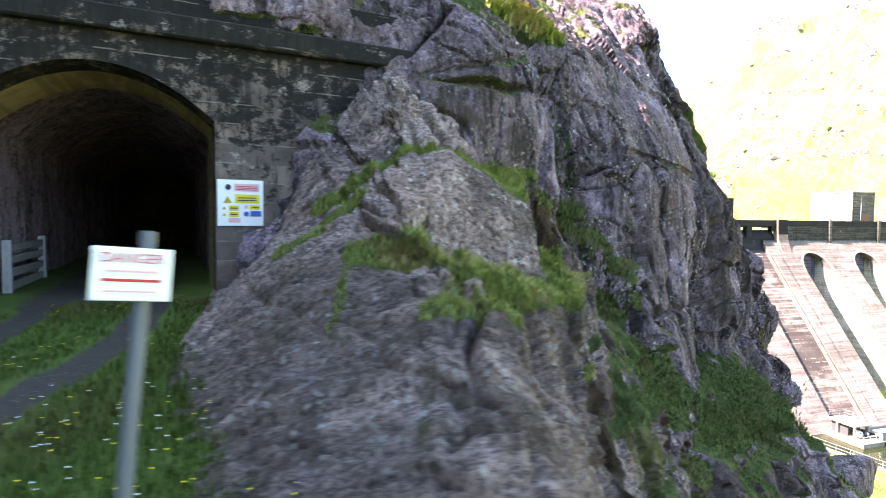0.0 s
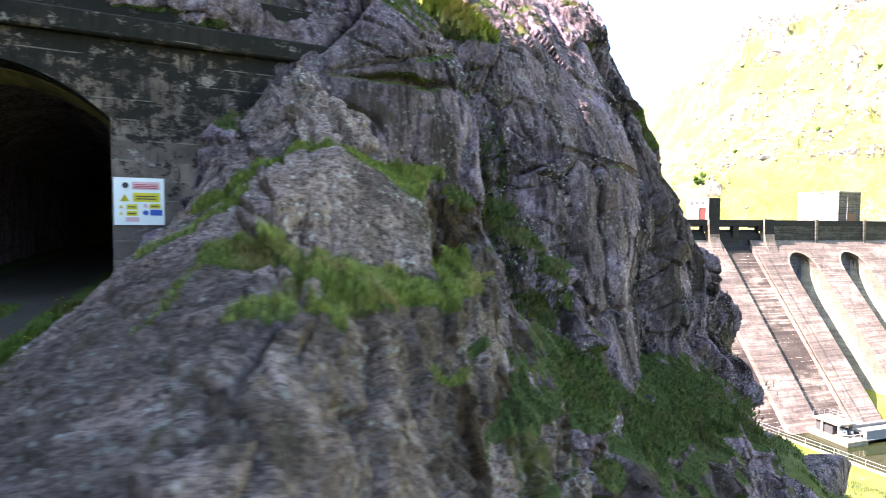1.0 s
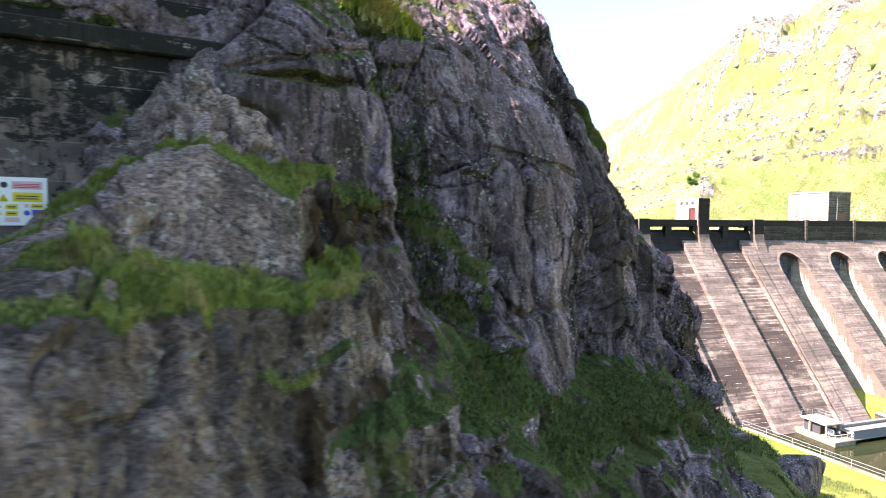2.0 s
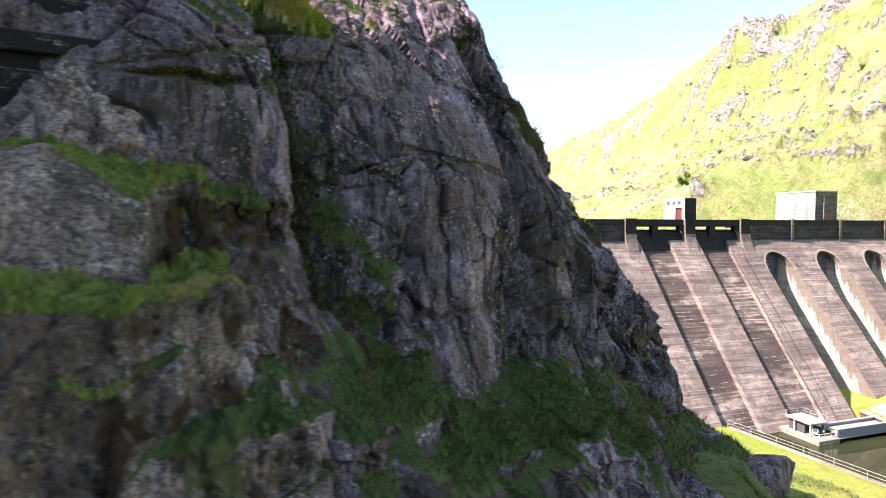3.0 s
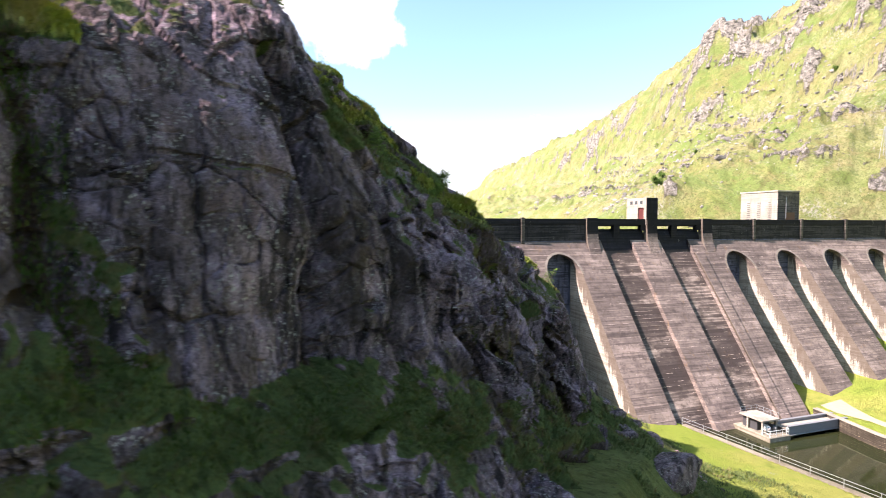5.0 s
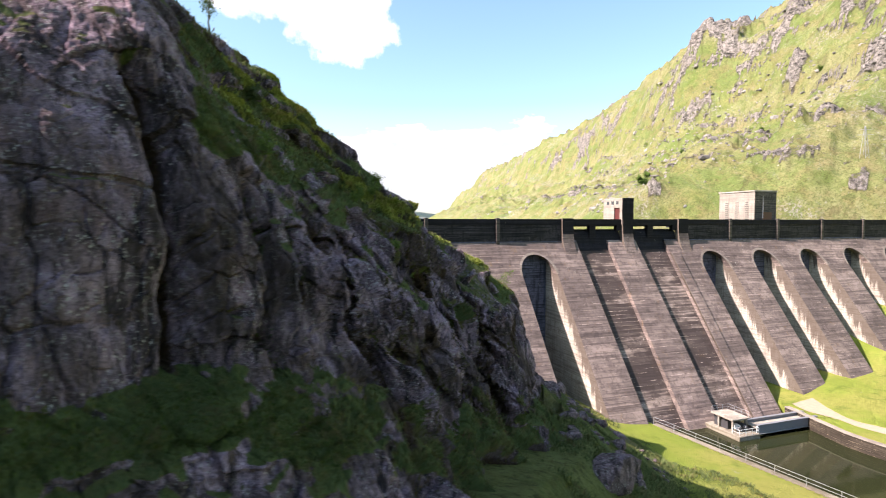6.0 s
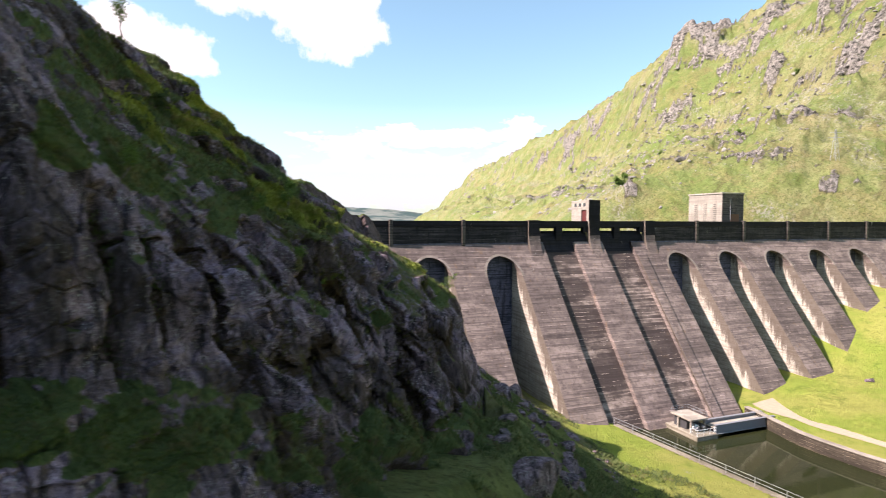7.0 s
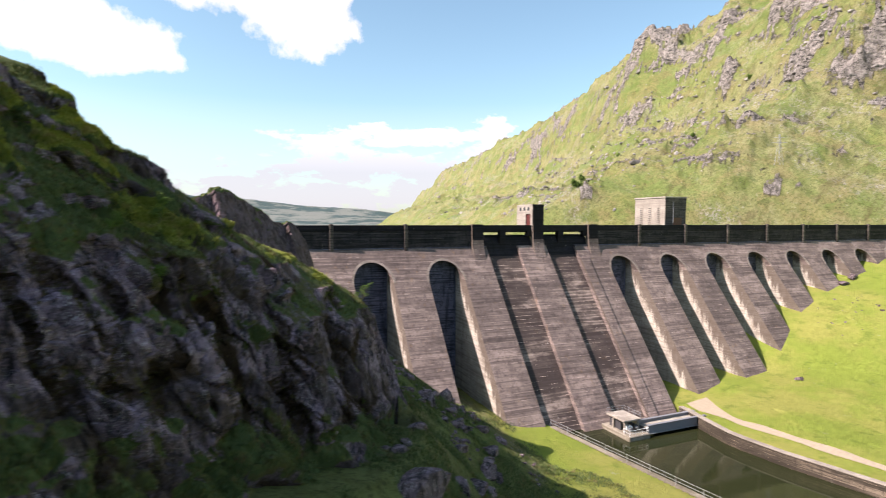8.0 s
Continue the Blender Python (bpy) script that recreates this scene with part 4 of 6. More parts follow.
rib(5.42, (-2, 0), (-0.95, 0.15), (0.2, 1.2), (1.6, 1.75), (2.0, 1.5), (2.4, 1.16), (2.9, 0.92), (3.6, 0.82), (4.1, 0.58), (4.36, 0.3), (4.45, -0.35), (4.54, -0.72), (5.0, -0.92), (5.5, -1.25), (5.65, -2.1), (6.1, -3.0), (7, -4.8))
rib(5.56, (-2, 0), (-0.95, 0.16), (0.2, 1.23), (1.5, 1.8), (2.0, 1.85), (2.4, 1.7), (2.9, 1.4), (3.4, 1.2), (3.62, 1.12), (3.7, 0.86), (4.15, 0.66), (4.45, 0.36), (4.54, -0.3), (4.62, -0.72), (5.1, -0.92), (5.55, -1.25), (5.72, -2.1), (6.15, -3.0), (7, -4.7))
rib(5.95, (-2, 0), (-0.95, 0.17), (0.15, 1.33), (1.5, 2.0), (2.1, 2.4), (2.45, 2.5), (2.8, 2.32), (3.3, 2.0), (3.64, 1.85), (3.71, 0.98), (4.2, 0.84), (4.6, 0.6), (4.7, 0.0), (4.8, -0.55), (5.3, -0.85), (5.75, -1.25), (5.92, -2.0), (6.4, -2.9), (7.2, -4.7))
rib(6.15, (-2, 0), (-0.95, 0.18), (0.0, 1.15), (0.25, 1.42), (1.0, 1.85), (2.0, 2.48), (2.45, 2.6), (2.9, 2.35), (3.3, 2.1), (3.68, 1.97), (3.76, 1.05), (4.25, 0.95), (4.68, 0.7), (4.78, 0.1), (4.9, -0.5), (5.4, -0.85), (5.85, -1.25), (6.0, -2.0), (6.5, -2.9), (7.4, -4.8))
rib(6.55, (-2, 0), (-0.95, 0.2), (-0.15, 0.95), (0.25, 1.48), (0.8, 1.95), (1.9, 2.6), (2.5, 2.58), (3.0, 2.4), (3.5, 2.18), (3.86, 2.03), (3.95, 1.15), (4.35, 1.05), (4.8, 0.75), (4.9, 0.1), (5.05, -0.45), (5.6, -0.85), (6.1, -1.35), (6.3, -2.1), (6.9, -3.1), (8, -5))
rib(7.0, (-2, 0.05), (-0.95, 0.22), (-0.12, 0.92), (0.25, 1.52), (0.8, 2.15), (1.95, 3.0), (2.8, 2.6), (3.5, 2.35), (4.1, 2.2), (4.36, 2.08), (4.46, 1.2), (4.8, 0.7), (5.1, -0.1), (5.6, -0.9), (6.6, -2), (8, -4.6))
rib(7.4, (-2, 0.1), (-0.95, 0.25), (-0.1, 0.9), (0.25, 1.55), (0.8, 2.4), (2, 3.3), (3, 2.6), (4, 2.3), (4.5, 1.9), (4.7, 1.0), (5.2, -0.1), (6, -0.9), (6.7, -1.6), (8, -4))
rib(8.3, (-2, 0.1), (-0.95, 0.3), (-0.1, 0.85), (0.3, 1.8), (0.8, 3.1), (2, 4.4), (3, 3.4), (4, 1.5), (5.5, -0.8), (8, -5))
rib(9.2, (-2, 0.1), (-0.95, 0.3), (0.1, 2.0), (0.8, 2.9), (2, 4.0), (3, 2.4), (4, 0.5), (5.5, -1.8), (8, -6))


def loft_rib():
    xv, yv = np.arange(-1.4, 7.0, 0.026), np.concatenate([np.arange(-3.2, -0.5, 0.15), np.arange(-0.5, 9.2, 0.032)])
    keys = sorted(RIB)
    rows = np.array([np.interp(xv, *np.array(RIB[k]).T) for k in keys])
    Z = np.array([np.interp(yv, keys, rows[:, i]) for i in range(len(xv))])
    Z = blur(blur(Z, 2, 0), 1, 1)
    X, Z = (a.T for a in even_rows(xv, 430, Z.T))
    Y = np.repeat(yv[None], len(X), 0)
    # the side falls away in small steps
    side = smooth(X - 2.4 + 0.45 * Z - 0.28 * (Y - 3), 0.1, 0.6) * smooth(1.2 - Z, 0, 0.5)
    Z = Z + side * 0.10 * np.sin(7.0 * (Z + 0.22 * fbm(X * 0.9, Y * 0.9, X * 0, 3, seed=54)) + 0.8 * Y)
    P = np.stack([X, Y, Z], -1)
    nr = normals(P)
    nr = np.where(nr[..., 2:] < 0, -nr, nr)
    wob = fbm(X, Y, Z, 3, seed=4)
    u, v = X + 0.1 * Y + 0.15 * wob, 0.45 * Y + 0.6 * Z + 0.1 * wob
    slab = smooth(X - 1.9 + 0.5 * Z, -0.6, 0.4)
    d = fractured(u * 1.3, v * 1.1, P, big=0.02 + 0.12 * slab, mid=0.015 + 0.15 * slab, small=0.012 + 0.08 * slab, rough=0.6 + 0.6 * slab, seed=41, joint=0.05 + 0.15 * slab, grain=0.3 + 0.3 * slab)
    # the slab splits along its dip into thin leaves
    l1, f1 = blocks(Y * 2.6 + 0.5 * X + 0.3 * wob, X * 0.75 + 0.2 * wob, 45, 0.9)
    l2, _ = blocks(Y * 7.0 + 1.2 * X + 0.5 * wob, X * 2.2, 46, 0.9)
    l3, _ = blocks(Y * 16.0 + 2.5 * X, X * 6.0, 48, 0.9)
    d += (1 - 0.7 * slab) * (0.045 * l1 + 0.035 * l2 + 0.022 * l3)
    d -= (1 - 0.7 * slab) * 0.035 * np.exp(-(f1 / 0.06) ** 2)
    d *= 1 - 0.9 * np.exp(-((X - 2.8) / 1.0) ** 6 - ((Y - 5.9) / 0.55) ** 6)
    # the turfed ledge under the block lies smooth
    d *= 1 - 0.7 * np.exp(-((X - 2.9 - 0.55 * (Y - 4.6)) / 0.75) ** 4 - ((Y - 4.7) / 0.75) ** 4)
    d *= smooth(X, -1.3, -0.5)
    return P + nr * d[..., None], nr[..., 2], X, Y


RP, RSTEEP, RX, RY = loft_rib()
RCOVER = 0.30 * cover_of(RP, RSTEEP, 0.0, 0.78, 0.95, 61)
RCOVER = np.maximum(RCOVER, 0.95 * smooth(RX - 2.4 + 0.45 * RP[..., 2] - 0.28 * (RY - 3), 0.2, 0.6) * cover_of(RP, RSTEEP, 0.0, 0.50, 0.70, 62))


def turf_line(x0, y0, x1, y1, wide, amount=1.0):
    """Turf along a line on the rib, by plan."""
    t = np.clip(((RX - x0) * (x1 - x0) + (RY - y0) * (y1 - y0)) / ((x1 - x0) ** 2 + (y1 - y0) ** 2), 0, 1)
    d = np.hypot(RX - x0 - t * (x1 - x0), RY - y0 - t * (y1 - y0))
    rag = 0.25 * fbm(RX * 2, RY * 2, RX * 0, 4, seed=67)
    return amount * smooth(1.2 - (d / wide) ** 2 + rag, 0, 0.6) * smooth(RSTEEP, 0.42, 0.62)


for line in (
    # the broad ledge under the block, and the ledge beside it
    (1.1, 4.7, 2.2, 3.75, 0.28), (2.0, 4.1, 2.5, 3.6, 0.34), (2.3, 4.0, 3.2, 4.7, 0.50), (2.7, 4.9, 3.6, 5.2, 0.38), (3.3, 4.7, 4.1, 5.1, 0.40),
    (3.8, 5.5, 4.5, 6.4, 0.46), (4.2, 6.5, 4.8, 7.0, 0.3), (1.9, 3.2, 2.4, 3.3, 0.24), (2.2, 3.1, 2.7, 3.6, 0.18, 0.8),
    (4.1, 4.6, 4.9, 5.1, 0.34), (4.7, 5.2, 5.4, 6.0, 0.42), (5.2, 6.0, 6.0, 6.7, 0.42), (4.3, 5.0, 4.9, 5.8, 0.2, 0.8),
    # the top of the block
    (0.7, 6.2, 2.0, 6.45, 0.13), (2.0, 6.5, 3.0, 6.55, 0.19), (3.0, 6.5, 3.9, 6.9, 0.24), (3.7, 6.9, 4.4, 7.3, 0.26),
    # strips in the slab's joints
    (0.2, 5.4, 1.2, 6.0, 0.10, 0.7), (5.0, 6.3, 6.2, 7.6, 0.5), (1.3, 2.9, 1.8, 3.6, 0.10, 0.5), (0.95, 1.6, 1.2, 2.3, 0.06, 0.45), (-0.2, 2.6, 0.5, 4.4, 0.10, 0.4), (0.6, 3.2, 0.9, 4.6, 0.07, 0.5), (1.4, 3.0, 2.2, 3.2, 0.16, 0.6),
):
    RCOVER = np.maximum(RCOVER, turf_line(*line))
RCOVER = np.clip(RCOVER, 0, 1)
me = grid_mesh("rock_rib", RP, RIBROCK, smooth=False)
RSTAIN = smooth(RX - 2.4 + 0.45 * RP[..., 2] - 0.28 * (RY - 3), -0.1, 0.5) * smooth(2.5 - RP[..., 2], 0, 0.8)
RSTAIN *= 1 - smooth(3.72 - RX, 0, 0.08) * smooth(RY, 5.3, 5.45) * smooth(RP[..., 2], 0.85, 1.0)
worn = fbm(RX * 0.9 + 0.3 * RY, RY * 0.55, RX * 0, 5, 0.6, seed=74)
RSTAIN = np.maximum(RSTAIN, 0.95 * smooth(RX, 3.6, 4.0) * smooth(0.6 - RP[..., 2], 0, 0.5))
RSTAIN = np.maximum(RSTAIN, 0.65 * smooth(worn, -0.2, 0.3) * smooth(5.4 - RY, 0, 0.6))
RCOVER = np.maximum(RCOVER, 0.5 * smooth(-worn, 0.2, 0.6) * smooth(5.2 - RY, 0, 0.6))
# bare peat under the turf beside the block
PEAT = smooth(RX, 3.72, 3.82) * smooth(RY, 5.6, 5.9) * smooth(7.6 - RY, 0, 0.3) * smooth(1 - np.abs(RP[..., 2] - 1.45) / 0.6, 0, 0.4)
# the foot of the rib: stones with peat between them
gaps = fbm(RX * 1.5, RY * 1.5, RP[..., 2] * 1.5, 4, 0.6, seed=75)
foot = smooth(RX, 3.2, 3.8) * smooth(0.7 - RP[..., 2], 0, 0.5)
PEAT = np.maximum(PEAT, 0.75 * foot * smooth(gaps, 0.1, 0.4))
RSTAIN *= 1 - 0.75 * foot * smooth(-gaps, -0.1, 0.3)
RCOVER = np.maximum(RCOVER, 0.8 * foot * smooth(RSTEEP, 0.50, 0.68) * smooth(gaps, 0.05, -0.2))
att = me.attributes.new("cover", "FLOAT", "POINT")
att.data.foreach_set("value", RCOVER.reshape(-1).astype(np.float32))
att = me.attributes.new("stain", "FLOAT", "POINT")
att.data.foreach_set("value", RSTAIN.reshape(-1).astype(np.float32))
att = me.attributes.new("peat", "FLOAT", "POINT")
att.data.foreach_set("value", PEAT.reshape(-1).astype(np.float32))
tagged(new("cliff_rib", me), "slabby grey rock rib with turf on its steps", "rock", kind="structure")


# ---- ground: one sheet, the valley floor, the slope under the cliff, the far hillside ----
HO = np.array((23.0, -9.0))
HU, HW = np.array((0.306, 0.952)), np.array((0.952, -0.306))


# how steep the hillside stands by bearing, and its crags: x, y, half length, half width, height, turn
HILL_RISE = ((-180, 1), (21, 1), (24, 0.90), (26, 0.84), (28.4, 0.86), (31.3, 0.82), (35.3, 0.91), (38, 0.98), (40.1, 1.0), (42.2, 1.02), (44, 0.93), (45.7, 0.93), (47.1, 0.96), (48.8, 1.02), (50, 1.07), (54, 1.08), (60, 1.0), (180, 1))
OUTCROPS = (
    (342, 318, 30, 22, 14, -44), (332, 256, 14, 8, 6, -45), (332, 362, 16, 9, 5, -45), (318, 335, 12, 8, 4, -45), (308, 304, 14, 6, 3, -45),
    (378, 612, 20, 8, 3, -50), (390, 556, 24, 10, 4, -50), (380, 500, 20, 9, 4, -50), (362, 532, 14, 7, 3, -50),
    (305, 228, 11, 6, 5, -40), (277, 160, 16, 8, 6, -30), (262, 136, 10, 6, 4, -30), (272, 128, 12, 7, 5, -30), (327, 205, 18, 9, 6, -35),
    (203, 122, 5, 3.5, 1.5, -35), (206, 116, 4, 3, 1.2, -35), (159, 168, 5, 4, 2.5, -50), (206, 165, 6, 3, 2, -40), (226, 150, 8, 4, 2, -40),
)


def face_y(z):
    return 88.0 + (z + 5.0) * 0.75


def lerp(x, *pairs):
    a = np.array(pairs, float)
    return np.interp(x, a[:, 0], a[:, 1])


def ground(x, y, full=False):
    s, n = x * ALONG[0] + y * ALONG[1], x * OUT[0] + y * OUT[1]
    # slope below the cliff and the left abutment
    n0 = lerp(s, (-50, 28), (0, 28), (30, 22.3), (44, 18.4), (61, 12.2), (78, 7), (100, 2), (140, -2))
    k = lerp(s, (-50, 1.1), (48, 1.1), (61, 0.82), (78, 0.55), (88, 0.29), (93, 0.2), (110, 0.1))
    left = -31.5 + k * np.maximum(0, n0 - n)
    left = np.minimum(left, -4 + 0.0 * s)
    inside = (s < 57) & (n < 6)
    left = np.where(inside, np.minimum(left, np.maximum(-30, -4 - 0.22 * np.maximum(s, 0))), left)
    # unseen, added for shade: the mountainside above the cliff, the bank beside the track
    q = -((x - 23) * 0.961 + (y + 9) * 0.276)
    back = np.clip(12 + 3.2 * (q - 4), -30, 22) * smooth(y, 30, 40)
    back = np.where((y > 26) & (n < -16) & (q > -4), back, -60)
    bank = np.where((y < 12) & (x < -5), np.clip(2.2 * (-x - 6.5), -4, 40), -60)
    bench = np.where((x < -1.2) & (y < 8) & (y > -14), -0.75, -60)
    left = np.maximum(np.maximum(left, bench), np.maximum(back, bank))
    p = (x - HO[0]) * HU[0] + (y - HO[1]) * HU[1]
    w = (x - HO[0]) * HW[0] + (y - HO[1]) * HW[1]
    we = w - 1.6 * np.maximum(0, 215 - p)
    we = we + 0.13 * np.clip(p - 450, 0, 600)
    big = fbm(x * 0.006, y * 0.006, x * 0, 4, seed=70)
    we2 = we + 16 * big * np.clip((p - 150) / 100, 0, 1)
    right = lerp(we2, (-140, -30), (-60, -28), (0, -20), (40, -7), (60, 0), (75, 13), (129, 32), (155, 46), (178, 68), (200, 122), (214, 142), (235, 150), (300, 178), (420, 230), (700, 300))
    ramp = lerp(x + (y - 72) * 0.8, (60, -40), (100, -31), (120, -30.2), (134, -28), (145, -23.5), (155, -19), (172, -15), (190, -12), (240, -2))
    right = np.where((p < 175) & (y < 95), np.maximum(right, ramp), right)
    bearing = np.degrees(np.arctan2(x - HO[0], y - HO[1]))
    right = right * (1 - np.where(right > 0, 0.16 * smooth(we, 120, 200) * smooth(p, 430, 330), 0))
    right = np.where(right > 0, right * lerp(bearing, *HILL_RISE), right)
    z = np.maximum(left, right)
    z = np.where((p > 160) & (we < 60), np.maximum(np.where(we > 30, right, -8), left), z)
    amp = np.clip((we2 - 50) / 60, 0, 1) * np.clip((p - 120) / 80, 0, 1)
    rid = fbm(x * 0.022, y * 0.022, z * 0.03, 5, 0.55, seed=80, ridge=True)
    kn = fbm(x * 0.07, y * 0.07, z * 0.07, 4, 0.55, seed=90)
    r2 = fbm(x * 0.05 + y * 0.02, y * 0.05 - x * 0.02, z * 0.06, 4, 0.6, seed=92, ridge=True)
    z = z + amp * (4.0 * rid + 2.4 * kn + 2.0 * np.maximum(r2, 0) * smooth(kn, -0.2, 0.6))
    # outcrops: the named ones, and loose bands that lie along the strata
    bare = np.zeros_like(z)
    rag = fbm(x * 0.09, y * 0.09, z * 0.05, 5, 0.62, seed=140)
    for ox, oy, ol, ow, oh, ot in OUTCROPS:
        ct, st = math.cos(radians(ot)), math.sin(radians(ot))
        u, v = (x - ox) * ct + (y - oy) * st, (y - oy) * ct - (x - ox) * st
        k = smooth(0.8 - np.abs(u / ol) ** 2 - np.abs(v / ow) ** 2 + 0.6 * rag, 0.0, 0.5)
        z = z + oh * smooth(0.9 - np.abs(u / ol) ** 2 - np.abs(v / ow) ** 2 + 0.22 * rag, 0.0, 0.75)
        bare = np.maximum(bare, k)
    sx, sy = x * 0.72 - y * 0.69, y * 0.72 + x * 0.69
    strata = fbm(x * 0.05, y * 0.05, z * 0.12, 5, 0.62, seed=144)
    loose = smooth(strata + 0.3 * fbm(x * 0.012, y * 0.012, z * 0, 3, seed=148) + 0.12 * smooth(z, 60, 160), 0.50, 0.72) * amp
    z = z + loose * (1.0 + 0.8 * rag)
    bare = np.maximum(bare, 0.9 * loose)
    hb, eb = blocks(sx / 6.0, sy / 4.5 + z / 3.5, 146, 0.9)
    z = z + bare * (1.2 * hb - 0.9 * np.exp(-(eb / 0.10) ** 2)) * smooth(amp, 0.0, 0.3)
    z = z + 0.35 * fbm(x * 0.09, y * 0.09, x * 0, 4, seed=95)
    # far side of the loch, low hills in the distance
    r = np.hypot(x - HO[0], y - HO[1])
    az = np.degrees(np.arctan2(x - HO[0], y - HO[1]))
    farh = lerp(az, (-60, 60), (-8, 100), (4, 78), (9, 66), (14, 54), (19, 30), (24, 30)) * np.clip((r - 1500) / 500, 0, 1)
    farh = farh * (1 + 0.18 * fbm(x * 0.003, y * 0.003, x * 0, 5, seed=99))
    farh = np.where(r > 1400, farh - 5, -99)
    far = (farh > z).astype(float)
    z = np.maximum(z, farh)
    # the basin below the spillway
    bx0, bx1 = lerp(y, (30, 81), (66, 76)), lerp(y, (20, 106), (33, 104), (53, 100.5), (66, 104))
    inb = (x > bx0) & (x < bx1) & (y > -40) & (y < 72)
    near = np.clip((r - 10) / 10, 0, 1)
    lev = np.where(x < 85, -31.6, -31.25)
    d = np.maximum(np.maximum(bx0 - x, x - bx1), np.maximum(-60 - y, y - 95))
    flat = np.clip(1 - d / 14, 0, 1)
    z = np.where((d < 14) & (z < -24), z * (1 - flat) + lev * flat, z)
    z = np.where(inb, -37.0, z)
    if full:
        rock = (0.0 + 0.20 * kn + 0.06 * rid + 0.06 * np.clip((we - 165) / 40, 0, 1)) * amp + 0.62 * bare - 0.06
        lush = 1 - np.clip((we2 - 25) / 35, 0, 1) * smooth(y, 80, 96)
        lush = np.where(y < 92, np.maximum(lush, 0.9), lush) * (1 - smooth(z, -30.4, -28.6) * (x < 74))
        lush = lush * smooth(y, 99, 96)
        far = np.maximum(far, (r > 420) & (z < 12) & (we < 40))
        return z, rock, far, np.clip(lush, 0, 1)
    return z


def build_ground():
    th = np.radians(np.concatenate([np.arange(-180, -12, 3), np.arange(-12, 16, 0.25), np.arange(16, 62, 0.12), np.arange(62, 88, 0.25), np.linspace(88, 180, 17)]))
    r = np.concatenate([np.array((0.02, 2.0)), np.arange(4, 60, 1.0), np.arange(60, 130, 0.55), np.arange(130, 620, 1.7), np.arange(620, 1500, 7), np.geomspace(1500, 4200, 45)])
    R, T = np.meshgrid(r, th, indexing="ij")
    X, Y = HO[0] + R * np.sin(T), HO[1] + R * np.cos(T)
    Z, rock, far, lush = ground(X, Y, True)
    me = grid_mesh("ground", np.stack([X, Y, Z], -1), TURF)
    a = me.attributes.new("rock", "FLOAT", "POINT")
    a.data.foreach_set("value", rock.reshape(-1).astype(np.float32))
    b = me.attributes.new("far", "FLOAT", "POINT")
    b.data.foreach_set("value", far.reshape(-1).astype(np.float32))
    c = me.attributes.new("lush", "FLOAT", "POINT")
    c.data.foreach_set("value", lush.reshape(-1).astype(np.float32))
    return tagged(new("ground", me), "sunlit green valley floor and rough rocky grass hillside", "ground", kind="structure")


build_ground()


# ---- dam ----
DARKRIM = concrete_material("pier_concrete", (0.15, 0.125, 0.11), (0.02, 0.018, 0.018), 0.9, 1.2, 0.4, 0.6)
BAY, X0 = 14.3, 71.4
HALF = 3.45
TOE = -40.0
dam = thing("dam", "tall weathered concrete buttress dam with arched recesses and a spillway", "dam", at=(100, 90, -34))


def pier_x(j):
    return X0 + BAY * j


for j in range(-4, 13):
    x = pier_x(j)
    bm = bmesh.new()
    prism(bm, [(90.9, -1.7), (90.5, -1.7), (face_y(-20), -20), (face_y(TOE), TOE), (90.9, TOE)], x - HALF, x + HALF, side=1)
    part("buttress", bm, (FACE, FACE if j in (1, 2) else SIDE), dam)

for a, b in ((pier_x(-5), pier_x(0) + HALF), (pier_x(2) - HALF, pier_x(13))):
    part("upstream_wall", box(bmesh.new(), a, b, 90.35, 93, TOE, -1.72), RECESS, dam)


def arch_panel(x0, x1):
    """The face above an arched recess, cut to the arch, and its raised rim."""
    c, r = (x0 + x1) / 2, (x1 - x0) / 2
    bm = bmesh.new()
    n = 18
    cols = []
    for i in range(n + 1):
        a = math.pi * i / n
        x, z = c - r * math.cos(a), -7.9 + (r - 0.05) * math.sin(a) * 1.0
        cols.append([bm.verts.new(p) for p in ((x, 90.5, -1.7), (x, face_y(z), z), (x, face_y(z) + 1.6, z), (x, 90.9, -1.7))])
    for a, b in zip(cols, cols[1:]):
        for i in range(3):
            bm.faces.new((a[i], b[i], b[i + 1], a[i + 1]))
    part("arch_panel", bm, FACE, dam)
    bm = bmesh.new()
    rings = []
    for i in range(n + 1):
        a = math.pi * i / n
        out = []
        for rr, dy in ((r - 0.02, 0.3), (r - 0.02, -0.06), (r + 0.38, -0.06), (r + 0.38, 0.3)):
            x, z = c - rr * math.cos(a), -7.9 + rr * math.sin(a)
            out.append(bm.verts.new((x, face_y(z) + dy, z)))
        rings.append(out)
    for a, b in zip(rings, rings[1:]):
        for i in range(4):
            bm.faces.new((a[i], b[i], b[(i + 1) % 4], a[(i + 1) % 4]))
    part("arch_rim", bm, RIM, dam)


